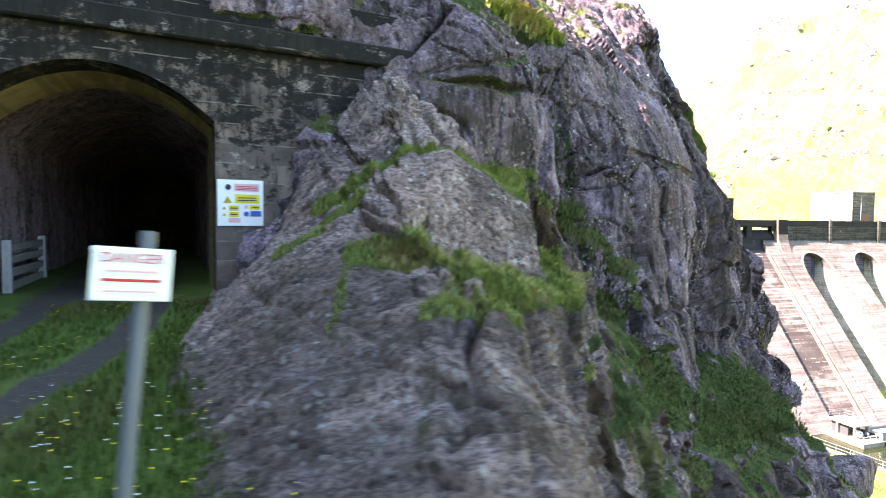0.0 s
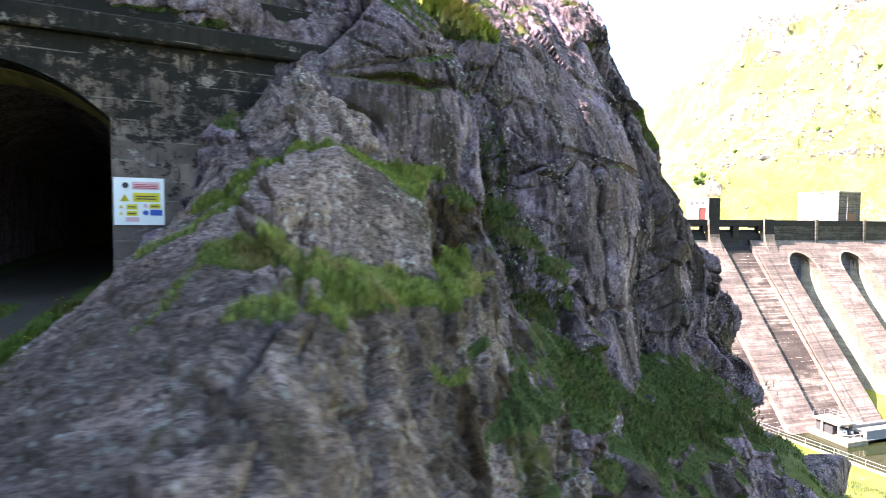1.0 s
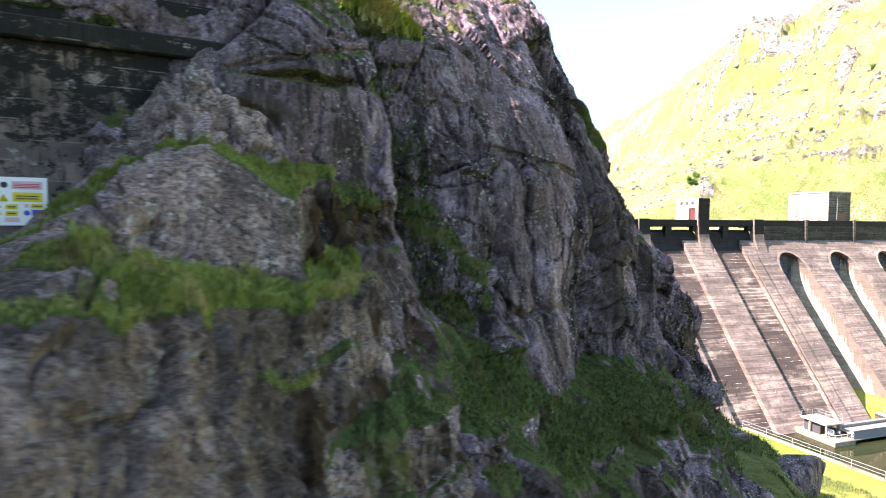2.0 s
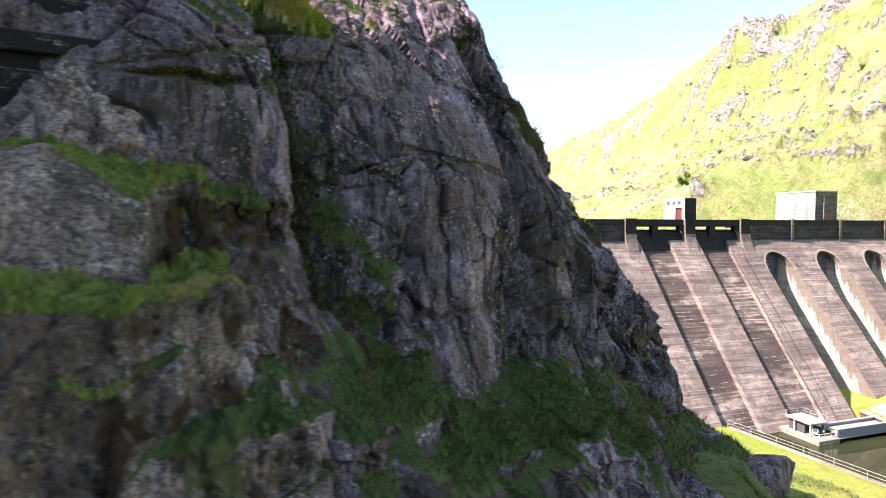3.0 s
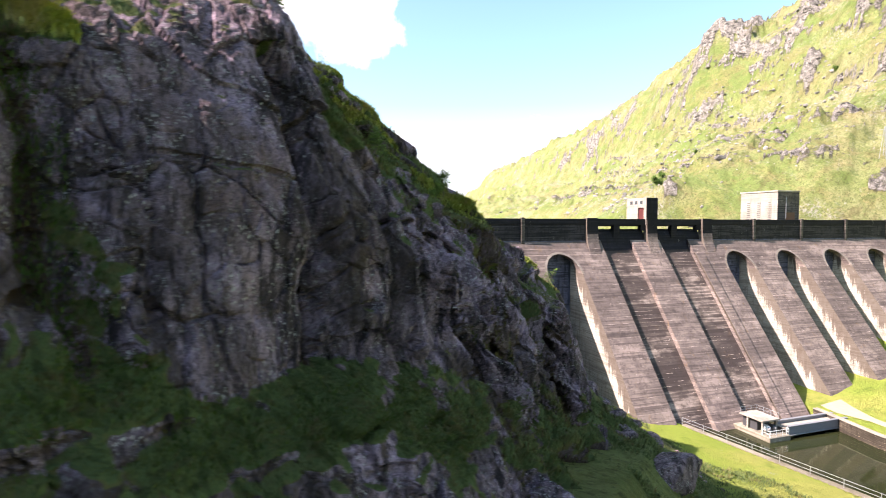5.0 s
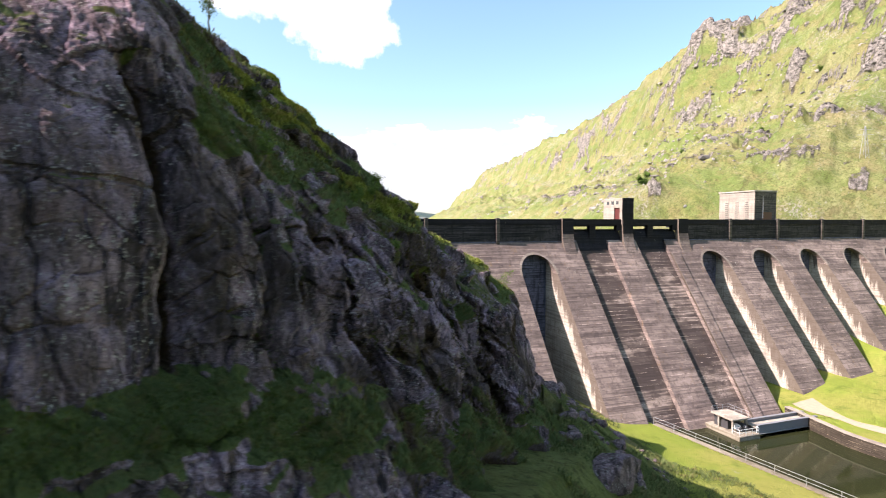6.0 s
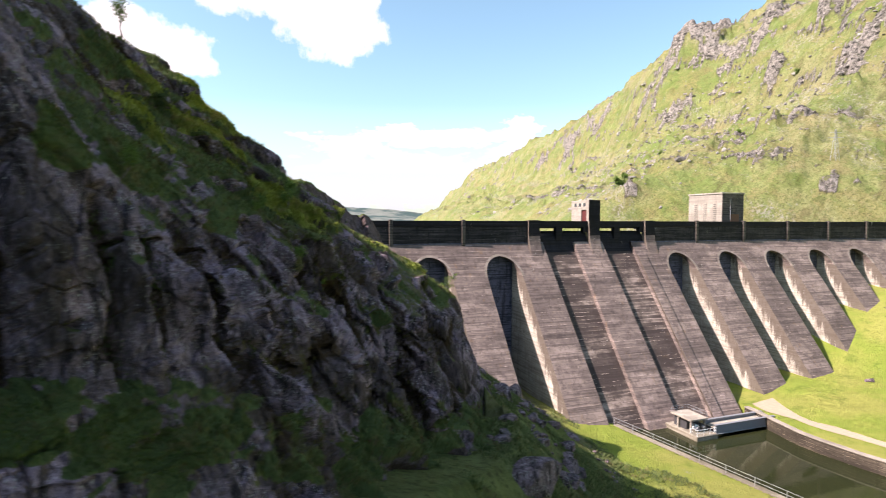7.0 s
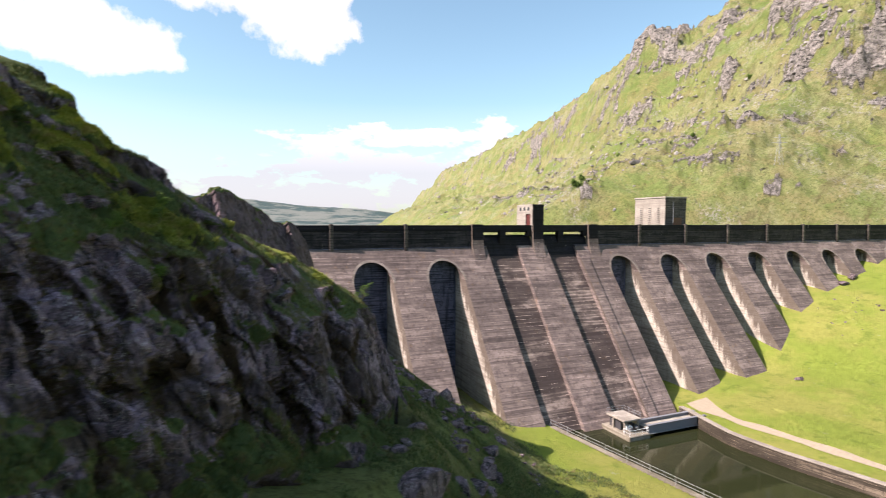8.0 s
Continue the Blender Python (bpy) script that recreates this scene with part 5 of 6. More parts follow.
SPILL = (0, 1)
for j in range(-4, 12):
    x0, x1 = pier_x(j) + HALF, pier_x(j + 1) - HALF
    a, b = pier_x(j), pier_x(j + 1)
    if j in SPILL:
        # sunk spillway face under a rounded crest, with a footbridge on a middle support
        bm = bmesh.new()
        prism(bm, [(95, 0.45), (92.2, 0.45), (91.5, 0.1), (91.1, -0.8), (90.8, -2.4), (90.0, -3.8), (face_y(-5) + 1.15, -5), (face_y(-33) + 1.15, -33), (face_y(TOE), TOE), (95, TOE)], x0 - 0.01, x1 + 0.01)
        part("spillway", bm, SPILLFACE, dam, "long sloping spillway face with horizontal lift lines")
        # black facing on the crest: the bridge's shadow put into the colour
        bm = bmesh.new()
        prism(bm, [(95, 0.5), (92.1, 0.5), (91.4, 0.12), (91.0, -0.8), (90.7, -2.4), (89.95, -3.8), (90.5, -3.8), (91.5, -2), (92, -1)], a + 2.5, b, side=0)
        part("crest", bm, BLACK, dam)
        bm = bmesh.new()
        box(bm, a + 2.5, b, 90.4, 91.0, 1.35, 2.6)
        part("bridge_beam", bm, BLACK, dam)
        m = (a + b) / 2 - 0.3
        bm = bmesh.new()
        prism(bm, [(91.6, 1.4), (90.5, 1.4), (90.6, -1.2), (91.6, -1.2)], m - 0.2, m + 1.2)
        part("bridge_support", bm, BLACK, dam)
        bm = bmesh.new()
        prism(bm, [(91.6, 1.4), (90.5, 1.4), (90.6, 0.2), (91.6, 0.2)], b - 1.1, b)
        part("bridge_support", bm, BLACK, dam)
        bm = bmesh.new()
        box(bm, a + 2.5, b, 91.0, 96.5, 1.1, 1.4)
        part("bridge_deck", bm, BLACK, dam)
        bm = bmesh.new()
        box(bm, a + 2.5, b, 96.5, 96.8, 1.1, 2.4)
        part("rear_parapet", bm, BLACK, dam)
    else:
        arch_panel(x0, x1)
        left = a + (2.5 if j == 2 else 0.7)
        bm = bmesh.new()
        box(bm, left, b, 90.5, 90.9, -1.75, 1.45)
        part("spandrel_wall", bm, DARKSPANDREL, dam)
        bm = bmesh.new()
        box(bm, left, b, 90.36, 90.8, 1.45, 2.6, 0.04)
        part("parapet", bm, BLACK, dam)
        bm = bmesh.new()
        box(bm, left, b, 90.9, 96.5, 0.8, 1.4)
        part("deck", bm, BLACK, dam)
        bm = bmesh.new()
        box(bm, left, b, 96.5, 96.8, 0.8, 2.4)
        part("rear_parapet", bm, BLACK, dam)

for j in range(-4, 13):
    x = pier_x(j)
    bm = bmesh.new()
    if j in (0, 1, 2):
        prism(bm, [(91.2, 2.75), (90.0, 2.75), (89.95, 1.0), (89.85, -0.4), (91.2, -0.4)], x, x + 2.5, side=1)
        part("pier", bm, (BLACK, SIDE), dam, "spillway pier with a blackened, shaded front")
        bm = bmesh.new()
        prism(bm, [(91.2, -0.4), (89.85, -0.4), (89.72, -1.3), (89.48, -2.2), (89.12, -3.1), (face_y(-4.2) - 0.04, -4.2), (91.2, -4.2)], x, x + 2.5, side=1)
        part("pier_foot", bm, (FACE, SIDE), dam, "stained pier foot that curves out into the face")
    else:
        box(bm, x, x + 0.7, 90.05, 90.9, -2.3, 2.8, 0.05)
        part("pier", bm, DARKRIM, dam)

# raised strip down the face beside the last spillway bay
bm = bmesh.new()
x = pier_x(2) - HALF
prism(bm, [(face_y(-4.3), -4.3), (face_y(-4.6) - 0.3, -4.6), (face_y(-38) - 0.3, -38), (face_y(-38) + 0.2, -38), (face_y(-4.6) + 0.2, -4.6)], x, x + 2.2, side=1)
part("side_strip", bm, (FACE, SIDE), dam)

# gate tower on the middle pier
tower = thing("gate_tower", "small concrete gate tower with a dark doorway on the dam", "tower", at=(86.9, 93, 2.6))
x = pier_x(1) - 0.1
bm = bmesh.new()
box(bm, x, x + 2.8, 90.2, 91.0, 1.4, 7.0)
box(bm, x, x + 2.8, 91.0, 96.6, 5.0, 7.0)
box(bm, x, x + 2.8, 92.9, 96.6, 1.4, 5.0)
part("wall", bm, (HOUSE,), tower)
# thin sheet over the front, its shade put into the dark colour
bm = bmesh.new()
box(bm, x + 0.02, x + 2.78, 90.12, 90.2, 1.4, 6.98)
part("shaded_front", bm, BLACK, tower, "blackened concrete front, coloured for shade")
bm = bmesh.new()
box(bm, x + 0.25, x + 2.6, 91.0, 92.9, 1.4, 5.0)
part("door", bm, plain("rust_red_paint", (0.09, 0.02, 0.018), 0.6), tower, "dark red door set back in its opening")
for k in range(3):
    bm = bmesh.new()
    box(bm, x - 0.06, x + 0.2, 91.4 + k * 1.6, 92.2 + k * 1.6, 5.7, 6.4)
    part("window", bm, plain("dark_glass", (0.06, 0.065, 0.07), 0.2), tower)

house = thing("valve_house", "flat-roofed pale concrete house behind the dam wall", "building", at=(130, 100, -6))
bm = bmesh.new()
box(bm, 127, 133.9, 95, 105.5, -8, 9.3)
part("wall", bm, HOUSE, house)
bm = bmesh.new()
box(bm, 126.8, 134.1, 94.8, 105.7, 9.3, 9.65, 0.03)
part("roof", bm, PALE, house)
DARK = plain("dark_metal", (0.05, 0.05, 0.055), 0.6)
for k in range(3):
    bm = bmesh.new()
    y = 96.6 + k * 3.0
    box(bm, 126.93, 127.05, y, y + 1.0, 2.5, 7.2)
    louvre = part("louvre", bm, PALE, house)
    for i in range(9):
        bm = bmesh.new()
        box(bm, 126.86, 126.96, y + 0.1, y + 0.9, 2.7 + i * 0.5, 2.82 + i * 0.5)
        part("slat", bm, DARK, louvre)
# added sheet: puts the shade of this side into a darker colour
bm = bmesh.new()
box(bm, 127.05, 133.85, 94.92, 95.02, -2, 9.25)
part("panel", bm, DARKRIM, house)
bm = bmesh.new()
box(bm, 129.6, 132.4, 94.85, 94.93, 2.6, 4.4)
part("door", bm, plain("rust_brown", (0.16, 0.08, 0.045), 0.8), house)
bm = bmesh.new()
tube(bm, [(129.5, 94.8, 3.0), (129.5, 94.8, 8.2)], 0.07)
part("drainpipe", bm, STEEL, house)

# ---- basin below the spillway ----
m = Nodes("pool_water", 0.05, spec=0.22)
ripple = m.noise(0.9, 3, 0.5, m.scaled((1, 0.6, 1)))
WATER = m.done(m.mix(m.noise(0.12, 3), (0.010, 0.016, 0.007), (0.028, 0.030, 0.012)), None, ripple, 0.05, 0.1)
bm = bmesh.new()
box(bm, 70, 112, -60, 73, -38.5, -33.0)
tagged(part("water", bm, WATER, None), "still dark green water in the stilling basin", "water", kind="structure")
FARWALL = concrete_material("stained_masonry", (0.20, 0.160, 0.122), (0.020, 0.016, 0.012), 1.0, 0.55, 0.9, 0.45, 0.7, 0.7)
WALLSTONE = concrete_material("basin_wall", (0.30, 0.27, 0.22), (0.10, 0.085, 0.06), 0.75, 0.8, 0.5)


def kerb(name, pts, w, z0, z1, mat):
    bm = bmesh.new()
    rows = []
    for i, (px, py) in enumerate(pts):
        a, b = Vector(pts[max(i - 1, 0)]), Vector(pts[min(i + 1, len(pts) - 1)])
        d = (b - a).normalized()
        nx, ny = -d.y * w / 2, d.x * w / 2
        rows.append([bm.verts.new(q) for q in ((px + nx, py + ny, z0), (px - nx, py - ny, z0), (px - nx, py - ny, z1), (px + nx, py + ny, z1))])
    for a, b in zip(rows, rows[1:]):
        for i in range(4):
            bm.faces.new((a[i], b[i], b[(i + 1) % 4], a[(i + 1) % 4]))
    bm.faces.new(rows[0])
    bm.faces.new(rows[-1][::-1])
    return bm


LEFT_EDGE = [(76.0 + (66 - y) * 0.14, y) for y in range(68, -45, -4)]
RIGHT_EDGE = [(float(lerp(y, (-45, 130), (20, 106.5), (33, 104), (45, 101.3), (53, 100.5), (66, 103))), y) for y in range(66, -45, -3)]
tagged(part("basin_wall_near", kerb("w", [(x + 0.25, y) for x, y in LEFT_EDGE], 0.8, -38, -31.42, WALLSTONE), WALLSTONE, None), "low concrete kerb along the grassy edge of the basin", "wall", kind="structure")
far_wall = tagged(part("basin_wall_far", kerb("w", RIGHT_EDGE, 0.8, -38, -31.05, FARWALL), FARWALL, None), "stained masonry retaining wall of the basin", "wall", kind="structure")
part("coping", kerb("c", RIGHT_EDGE, 0.9, -31.04, -30.86, PALE), PALE, far_wall, "pale concrete coping")

rail = thing("handrail", "thin galvanised handrail along the basin edge", "railing", at=(76, 64, -31.35))
for h in (0.55, 1.05):
    bm = bmesh.new()
    tube(bm, [(x, y, -31.35 + h) for x, y in LEFT_EDGE], 0.04, 5)
    part("rail", bm, STEEL, rail)
for x, y in LEFT_EDGE:
    bm = bmesh.new()
    tube(bm, [(x, y, -31.4), (x, y, -30.25)], 0.045, 5)
    part("post", bm, STEEL, rail)

# outlet works at the foot of the spillway
works = thing("outlet_works", "small concrete outlet house with a white roof and railings over water", "building", at=(89, 63, -33))
bm = bmesh.new()
box(bm, 86.0, 90.4, 60.4, 67.5, -36, -32.2, 0.06)
part("plinth", bm, WALLSTONE, works)
for px, py in ((86.5, 62.2), (89.3, 62.2), (86.5, 65), (89.3, 65)):
    bm = bmesh.new()
    box(bm, px, px + 0.3, py, py + 0.3, -32.2, -30.3)
    part("column", bm, PALE, works)
bm = bmesh.new()
box(bm, 86.2, 89.9, 62.0, 66.6, -30.3, -30.0, 0.05)
part("roof", bm, PALE, works, "flat pale concrete roof")
# dark block in place of the shaded interior and its equipment
bm = bmesh.new()
box(bm, 86.9, 89.5, 63.6, 66.4, -32.2, -30.3)
part("dark_interior", bm, DARK, works)
for px, mt in ((87.7, WHITE), (89.0, DARK)):
    bm = bmesh.new()
    bmesh.ops.create_cone(bm, cap_ends=True, segments=20, radius1=0.5, radius2=0.5, depth=0.8, matrix=pose(px, 62.6, -31.5, 90, 0, 0))
    valve = part("valve", bm, mt, works, "round valve housing")
    bm = bmesh.new()
    bmesh.ops.create_cone(bm, cap_ends=True, segments=20, radius1=0.3, radius2=0.22, depth=0.5, matrix=pose(px, 62.1, -31.5, 90, 0, 0))
    part("flange", bm, STEEL, valve)


def railing(name, owner, path, high, mat, bars=2, gap=1.3):
    """Posts and rails along a line of points."""
    fence = part(name, tube(bmesh.new(), [Vector(p) + Vector((0, 0, high)) for p in path], 0.035, 5), mat, owner)
    for b in range(1, bars):
        part("rail", tube(bmesh.new(), [Vector(p) + Vector((0, 0, high * b / bars)) for p in path], 0.03, 5), mat, fence)
    for a, b in zip(path, path[1:]):
        a, b = Vector(a), Vector(b)
        n = max(1, round((b - a).length / gap))
        for k in range(n + 1):
            p = a.lerp(b, k / n)
            part("post", tube(bmesh.new(), [p, p + Vector((0, 0, high))], 0.04, 5), mat, fence)
    return fence


railing("railing", works, [(86.2, 62.0, -32.2), (86.2, 60.6, -32.2), (90.2, 60.6, -32.2), (90.2, 61.0, -32.2)], 1.0, WHITE)
railing("roof_railing", works, [(86.3, 66.4, -30.0), (89.8, 66.4, -30.0), (89.8, 62.2, -30.0)], 0.9, STEEL)
weir = thing("footbridge", "long pale steel girder bridge over the basin outlet", "bridge", at=(98, 62, -32))
GIRDER = plain("blue_grey_paint", (0.17, 0.18, 0.20), 0.5)
for y in (60.9, 63.4):
    bm = bmesh.new()
    prism(bm, [(y, -32.5), (y + 0.15, -32.5), (y + 0.15, -31.0), (y, -31.0)], 90.4, 103.6)
    girder = part("girder", bm, GIRDER, weir)
    for z in (-31.0, -32.5):
        part("flange", box(bmesh.new(), 90.4, 103.6, y - 0.2, y + 0.35, z, z + 0.08), GIRDER, girder)
part("walkway", box(bmesh.new(), 90.4, 103.6, 61.1, 63.4, -31.6, -31.5), PALE, weir)
part("abutment", box(bmesh.new(), 102.6, 104.6, 60.0, 65.5, -36, -31.2, 0.08), WALLSTONE, weir)

# ---- tunnel portal ----
WALL = Matrix(((0.985, -0.171, 0, -0.78), (0.171, 0.985, 0, 8.11), (0, 0, 1, 0), (0, 0, 0, 1)))
portal = new("tunnel_portal")
portal.matrix_world = WALL
tagged(portal, "dark-streaked concrete tunnel portal with a low arch", "tunnel", kind="structure")
AX, AR, AZ, AH = -1.6, 1.6, 3.1, 0.74


def arch_line(n=24, grow=0.0, floor=-0.6):
    pts = [(AX - AR - grow, floor)]
    for i in range(n + 1):
        u = -1 + 2 * i / n
        pts.append((AX + (AR + grow) * u, AZ + (AH + grow) * (1 - u * u)))
    pts.append((AX + AR + grow, floor))
    return pts


def inner(name, bm, mat, label=""):
    ob = part(name, bm, mat, None, label)
    ob.parent = portal
    return ob


def portal_wall():
    bm = bmesh.new()
    line = arch_line()
    f, b, tf, tb = [], [], [], []
    for x, z in line[1:-1]:
        f.append(bm.verts.new((x, 0, z)))
        b.append(bm.verts.new((x, 0.7, z)))
        tf.append(bm.verts.new((x, 0, 4.28)))
        tb.append(bm.verts.new((x, 0.7, 4.28)))
    for i in range(len(f) - 1):
        bm.faces.new((f[i], f[i + 1], tf[i + 1], tf[i]))
        bm.faces.new((f[i], b[i], b[i + 1], f[i + 1]))
        bm.faces.new((tf[i], tf[i + 1], tb[i + 1], tb[i]))
    box(bm, -9, AX - AR, 0, 0.7, -0.6, 4.28)
    box(bm, AX + AR, 4.2, 0, 0.7, -0.6, 4.28)
    return bm


inner("wall", portal_wall(), PORTAL)
bm = bmesh.new()
box(bm, -9, 4.2, -0.16, 0.75, 4.28, 4.62, 0.03)
inner("cornice", bm, PORTAL, "projecting concrete string course")
bm = bmesh.new()
box(bm, -9, 4.0, 0.25, 0.8, 4.62, 5.3)
inner("upper_wall", bm, PORTAL)


def bore(y0, y1, grow, rough, n=26, steps=14, mat=None):
    rows = []
    for k in range(steps + 1):
        y = y0 + (y1 - y0) * k / steps
        row = []
        for x, z in arch_line(n, grow):
            q = noise.fractal(Vector((x * 0.9, y * 0.9, z * 0.9)), 1.0, 2.0, 4) * rough
            row.append((x + q, y, z + q * 0.7))
        rows.append(row)
    return grid_mesh("bore", np.array(rows), BORE if rough else LINING)


inner("lining", bore(0.7, 1.9, -0.01, 0.0), LINING, "smooth pale concrete tunnel lining")
inner("rock_bore", bore(1.9, 40, 0.12, 0.22, steps=64), BORE, "rough dark rock tunnel")
bm = bmesh.new()
box(bm, -6, 3, 40, 40.3, -1, 6)
inner("far_end", bm, ROCK)

gate = new("field_gate")
gate.matrix_world = WALL @ Matrix.Translation((-3.05, 1.6, 0.1))
tagged(gate, "grey metal slatted gate folded open against the tunnel wall", "gate")
for z in (0.05, 0.28, 0.5, 0.72, 0.92):
    bm = bmesh.new()
    box(bm, 0, 0.05, 0, 2.6, z, z + 0.13, 0.01)
    ob = part("rail", bm, plain("weathered_board", (0.22, 0.21, 0.19), 0.9), None)
    ob.parent = gate
for y in (0.0, 2.55):
    bm = bmesh.new()
    box(bm, -0.04, 0.09, y, y + 0.08, -0.1, 1.12, 0.01)
    ob = part("stile", bm, STEEL, None)
    ob.parent = gate


# ---- track in front of the tunnel ----
def track_material():
    m = Nodes("track", 0.95, spec=0.15)
    rut = m.attr("rut")
    g = m.band(m.math("ADD", rut, m.math("MULTIPLY", m.math("SUBTRACT", m.noise(3, 5, 0.7), 0.5), 0.7)), 0.4, 0.6)
    turf = m.mix(m.noise(4, 5), (0.03, 0.06, 0.012), (0.09, 0.13, 0.03))
    grit = m.mix(m.noise(14, 6, 0.7), (0.024, 0.021, 0.019), (0.075, 0.066, 0.058))
    grit = m.mix(m.band(m.cells(16).outputs[0], 0.0, 0.25), (0.14, 0.125, 0.11), grit)
    return m.done(m.mix(g, turf, grit), None, m.noise(20, 6, 0.7), 0.6, 0.03)


TRACK = track_material()
lx, ly = np.arange(-9, 0.45, 0.09), np.concatenate([np.arange(-11, 1, 0.09), np.arange(1, 40, 0.8)])
LX, LY = np.meshgrid(lx, ly, indexing="ij")


def track_z(x, y):
    yy = np.minimum(y, 0)
    cen = -1.6 - 0.045 * yy * yy
    lat = np.abs(x - cen)
    rut = np.exp(-((lat - 0.72) / 0.26) ** 2)
    rut = np.maximum(rut, np.clip((y + 0.6) / 0.8, 0, 1) * np.clip(1.5 - lat, 0, 1))
    z = 0.36 + 0.045 * yy - 0.07 * rut + 0.05 * fbm(x * 0.8, y * 0.8, x * 0, 4, seed=110)
    return z, rut


LZ, RUT = track_z(LX, LY)
tp = np.stack([LX * 0.985 - LY * 0.171 - 0.78, LX * 0.171 + LY * 0.985 + 8.11, LZ], -1)
me = grid_mesh("road", tp, TRACK)
a = me.attributes.new("rut", "FLOAT", "POINT")
a.data.foreach_set("value", RUT.reshape(-1).astype(np.float32))
tagged(new("road", me), "rutted gravel track with a grassy middle and verges", "road", kind="structure")


# ---- grass: blades on the ledges, each surface one lot ----
def blades(name, P, cover, count, length, width, label, seed, where=None, mat=None, floor=0.45):
    rng = np.random.default_rng(seed)
    a, b, c = P[:-1, :-1], P[1:, :-1], P[:-1, 1:]
    area = np.linalg.norm(np.cross(b - a, c - a), axis=-1)
    w = area * np.clip((cover[:-1, :-1] - floor) / (1 - floor), 0, 1) ** 0.7
    if where is not None:
        w = w * where[:-1, :-1]
    w = w.reshape(-1) / w.sum()
    pick = rng.choice(w.size, count, p=w)
    i, j = np.unravel_index(pick, area.shape)
    f, g = rng.random((count, 1)), rng.random((count, 1))
    root = P[i, j] + (P[i + 1, j] - P[i, j]) * f + (P[i, j + 1] - P[i, j]) * g
    patch = 0.65 + 0.6 * vnoise(root[:, 0] * 1.3, root[:, 1] * 1.3, root[:, 2] * 1.3, 77)
    ln = length * (0.45 + 0.9 * rng.random(count)) * np.clip(patch + 0.35, 0.4, 1.4)
    th = rng.random(count) * 2 * np.pi
    lean = np.stack([np.cos(th) * 0.55 + OUT[0] * 0.35, np.sin(th) * 0.55 + OUT[1] * 0.35, np.zeros(count)], -1)
    side = np.stack([-np.sin(th), np.cos(th), np.zeros(count)], -1) * (width * (0.6 + 0.8 * rng.random(count)))[:, None]
    up = np.array((0, 0, 1.0))
    L = ln[:, None]
    p0 = root - up * 0.03
    p1 = root + L * (0.55 * up + 0.22 * lean)
    p2 = root + L * (0.80 * up + 0.75 * lean) - up * L * 0.10
    V = np.stack([p0 - side, p0 + side, p1 + side * 0.8, p1 - side * 0.8, p2], 1).reshape(-1, 3)
    k = np.arange(count)[:, None] * 5
    me = bpy.data.meshes.new(name)
    loops = np.concatenate([k + np.array((0, 1, 2, 3)), k + np.array((3, 2, 4))], 1).reshape(-1)
    starts = (np.arange(count)[:, None] * 7 + np.array((0, 4))).reshape(-1)
    me.vertices.add(len(V))
    me.vertices.foreach_set("co", V.reshape(-1).astype(np.float32))
    me.loops.add(len(loops))
    me.loops.foreach_set("vertex_index", loops.astype(np.int32))
    me.polygons.add(len(starts))
    me.polygons.foreach_set("loop_start", starts.astype(np.int32))
    me.update(calc_edges=True)
    me.materials.append(mat or GRASS)
    return tagged(new(name, me), label, "grass", kind="stuff")


S_OF = CP[..., 0] * ALONG[0] + CP[..., 1] * ALONG[1]
N_OF = CP[..., 0] * OUT[0] + CP[..., 1] * OUT[1]
nearby = (S_OF > 5) & (S_OF < 21) & (CP[..., 2] > -6) & (CP[..., 2] < 9) & (N_OF > -7)
middle = (S_OF >= 21) & (S_OF < 60) & (CP[..., 2] > -20) & (N_OF > -18)
blades("ledge_grass", CP, COVER, 90000, 0.08, 0.007, "long green grass hanging from the rock ledges", 1, nearby, SHADEGRASS)
blades("slope_grass", CP, COVER, 70000, 0.26, 0.016, "rough green grass on the cliff slopes", 2, middle)
LOWER = (RX > 3.75) & (RP[..., 2] < 0.35)
blades("rib_grass", RP, RCOVER, 46000, 0.10, 0.005, "tufts of long grass on the rock steps", 3, (RX > 0) & (RY > 1.0) & ~LOWER, PALEGRASS)
blades("shelf_grass", RP, RCOVER, 20000, 0.08, 0.006, "short grass on the shelf under the rock rib, darkened for shade", 10, LOWER, SHADEGRASS)
VERGEGRASS = blade_material("verge_blades", (0.034, 0.062, 0.010), (0.078, 0.112, 0.021), (0.09, 0.082, 0.034))
VERGE = np.clip(1 - RUT * 1.6, 0, 1) * ((LY < -0.3) & (LY > -9.5) & (LX > -7))
blades("verge_grass", tp, VERGE, 60000, 0.12, 0.005, "green verge grass beside the gravel track", 4, mat=VERGEGRASS, floor=0.3)

# rough grass on the slope between the cliff and the dam
gx, gy = np.meshgrid(np.arange(30, 74, 0.6), np.arange(16, 74, 0.6), indexing="ij")
GP = np.stack([gx, gy, ground(gx, gy)], -1)
ROUGH = smooth(vnoise(gx * 0.25, gy * 0.25, gx * 0, 81) + 0.5 * vnoise(gx, gy, gx * 0, 82), -0.6, 0.3) * (GP[..., 2] > -30.6)
ROUGH *= np.hypot(*np.gradient(GP[..., 2], 0.6)) < 1.4
blades("rough_grass", GP, ROUGH, 90000, 0.42, 0.030, "rough green grass on the slope below the cliff", 8, floor=0.1)

# long grass on the spur's sunlit crest, sunlight put into its colour
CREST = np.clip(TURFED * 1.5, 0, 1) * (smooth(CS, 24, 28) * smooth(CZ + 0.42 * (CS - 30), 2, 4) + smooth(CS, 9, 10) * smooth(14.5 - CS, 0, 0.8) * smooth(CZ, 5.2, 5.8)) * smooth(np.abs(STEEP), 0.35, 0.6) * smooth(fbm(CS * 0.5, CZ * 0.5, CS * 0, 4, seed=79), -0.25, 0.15)
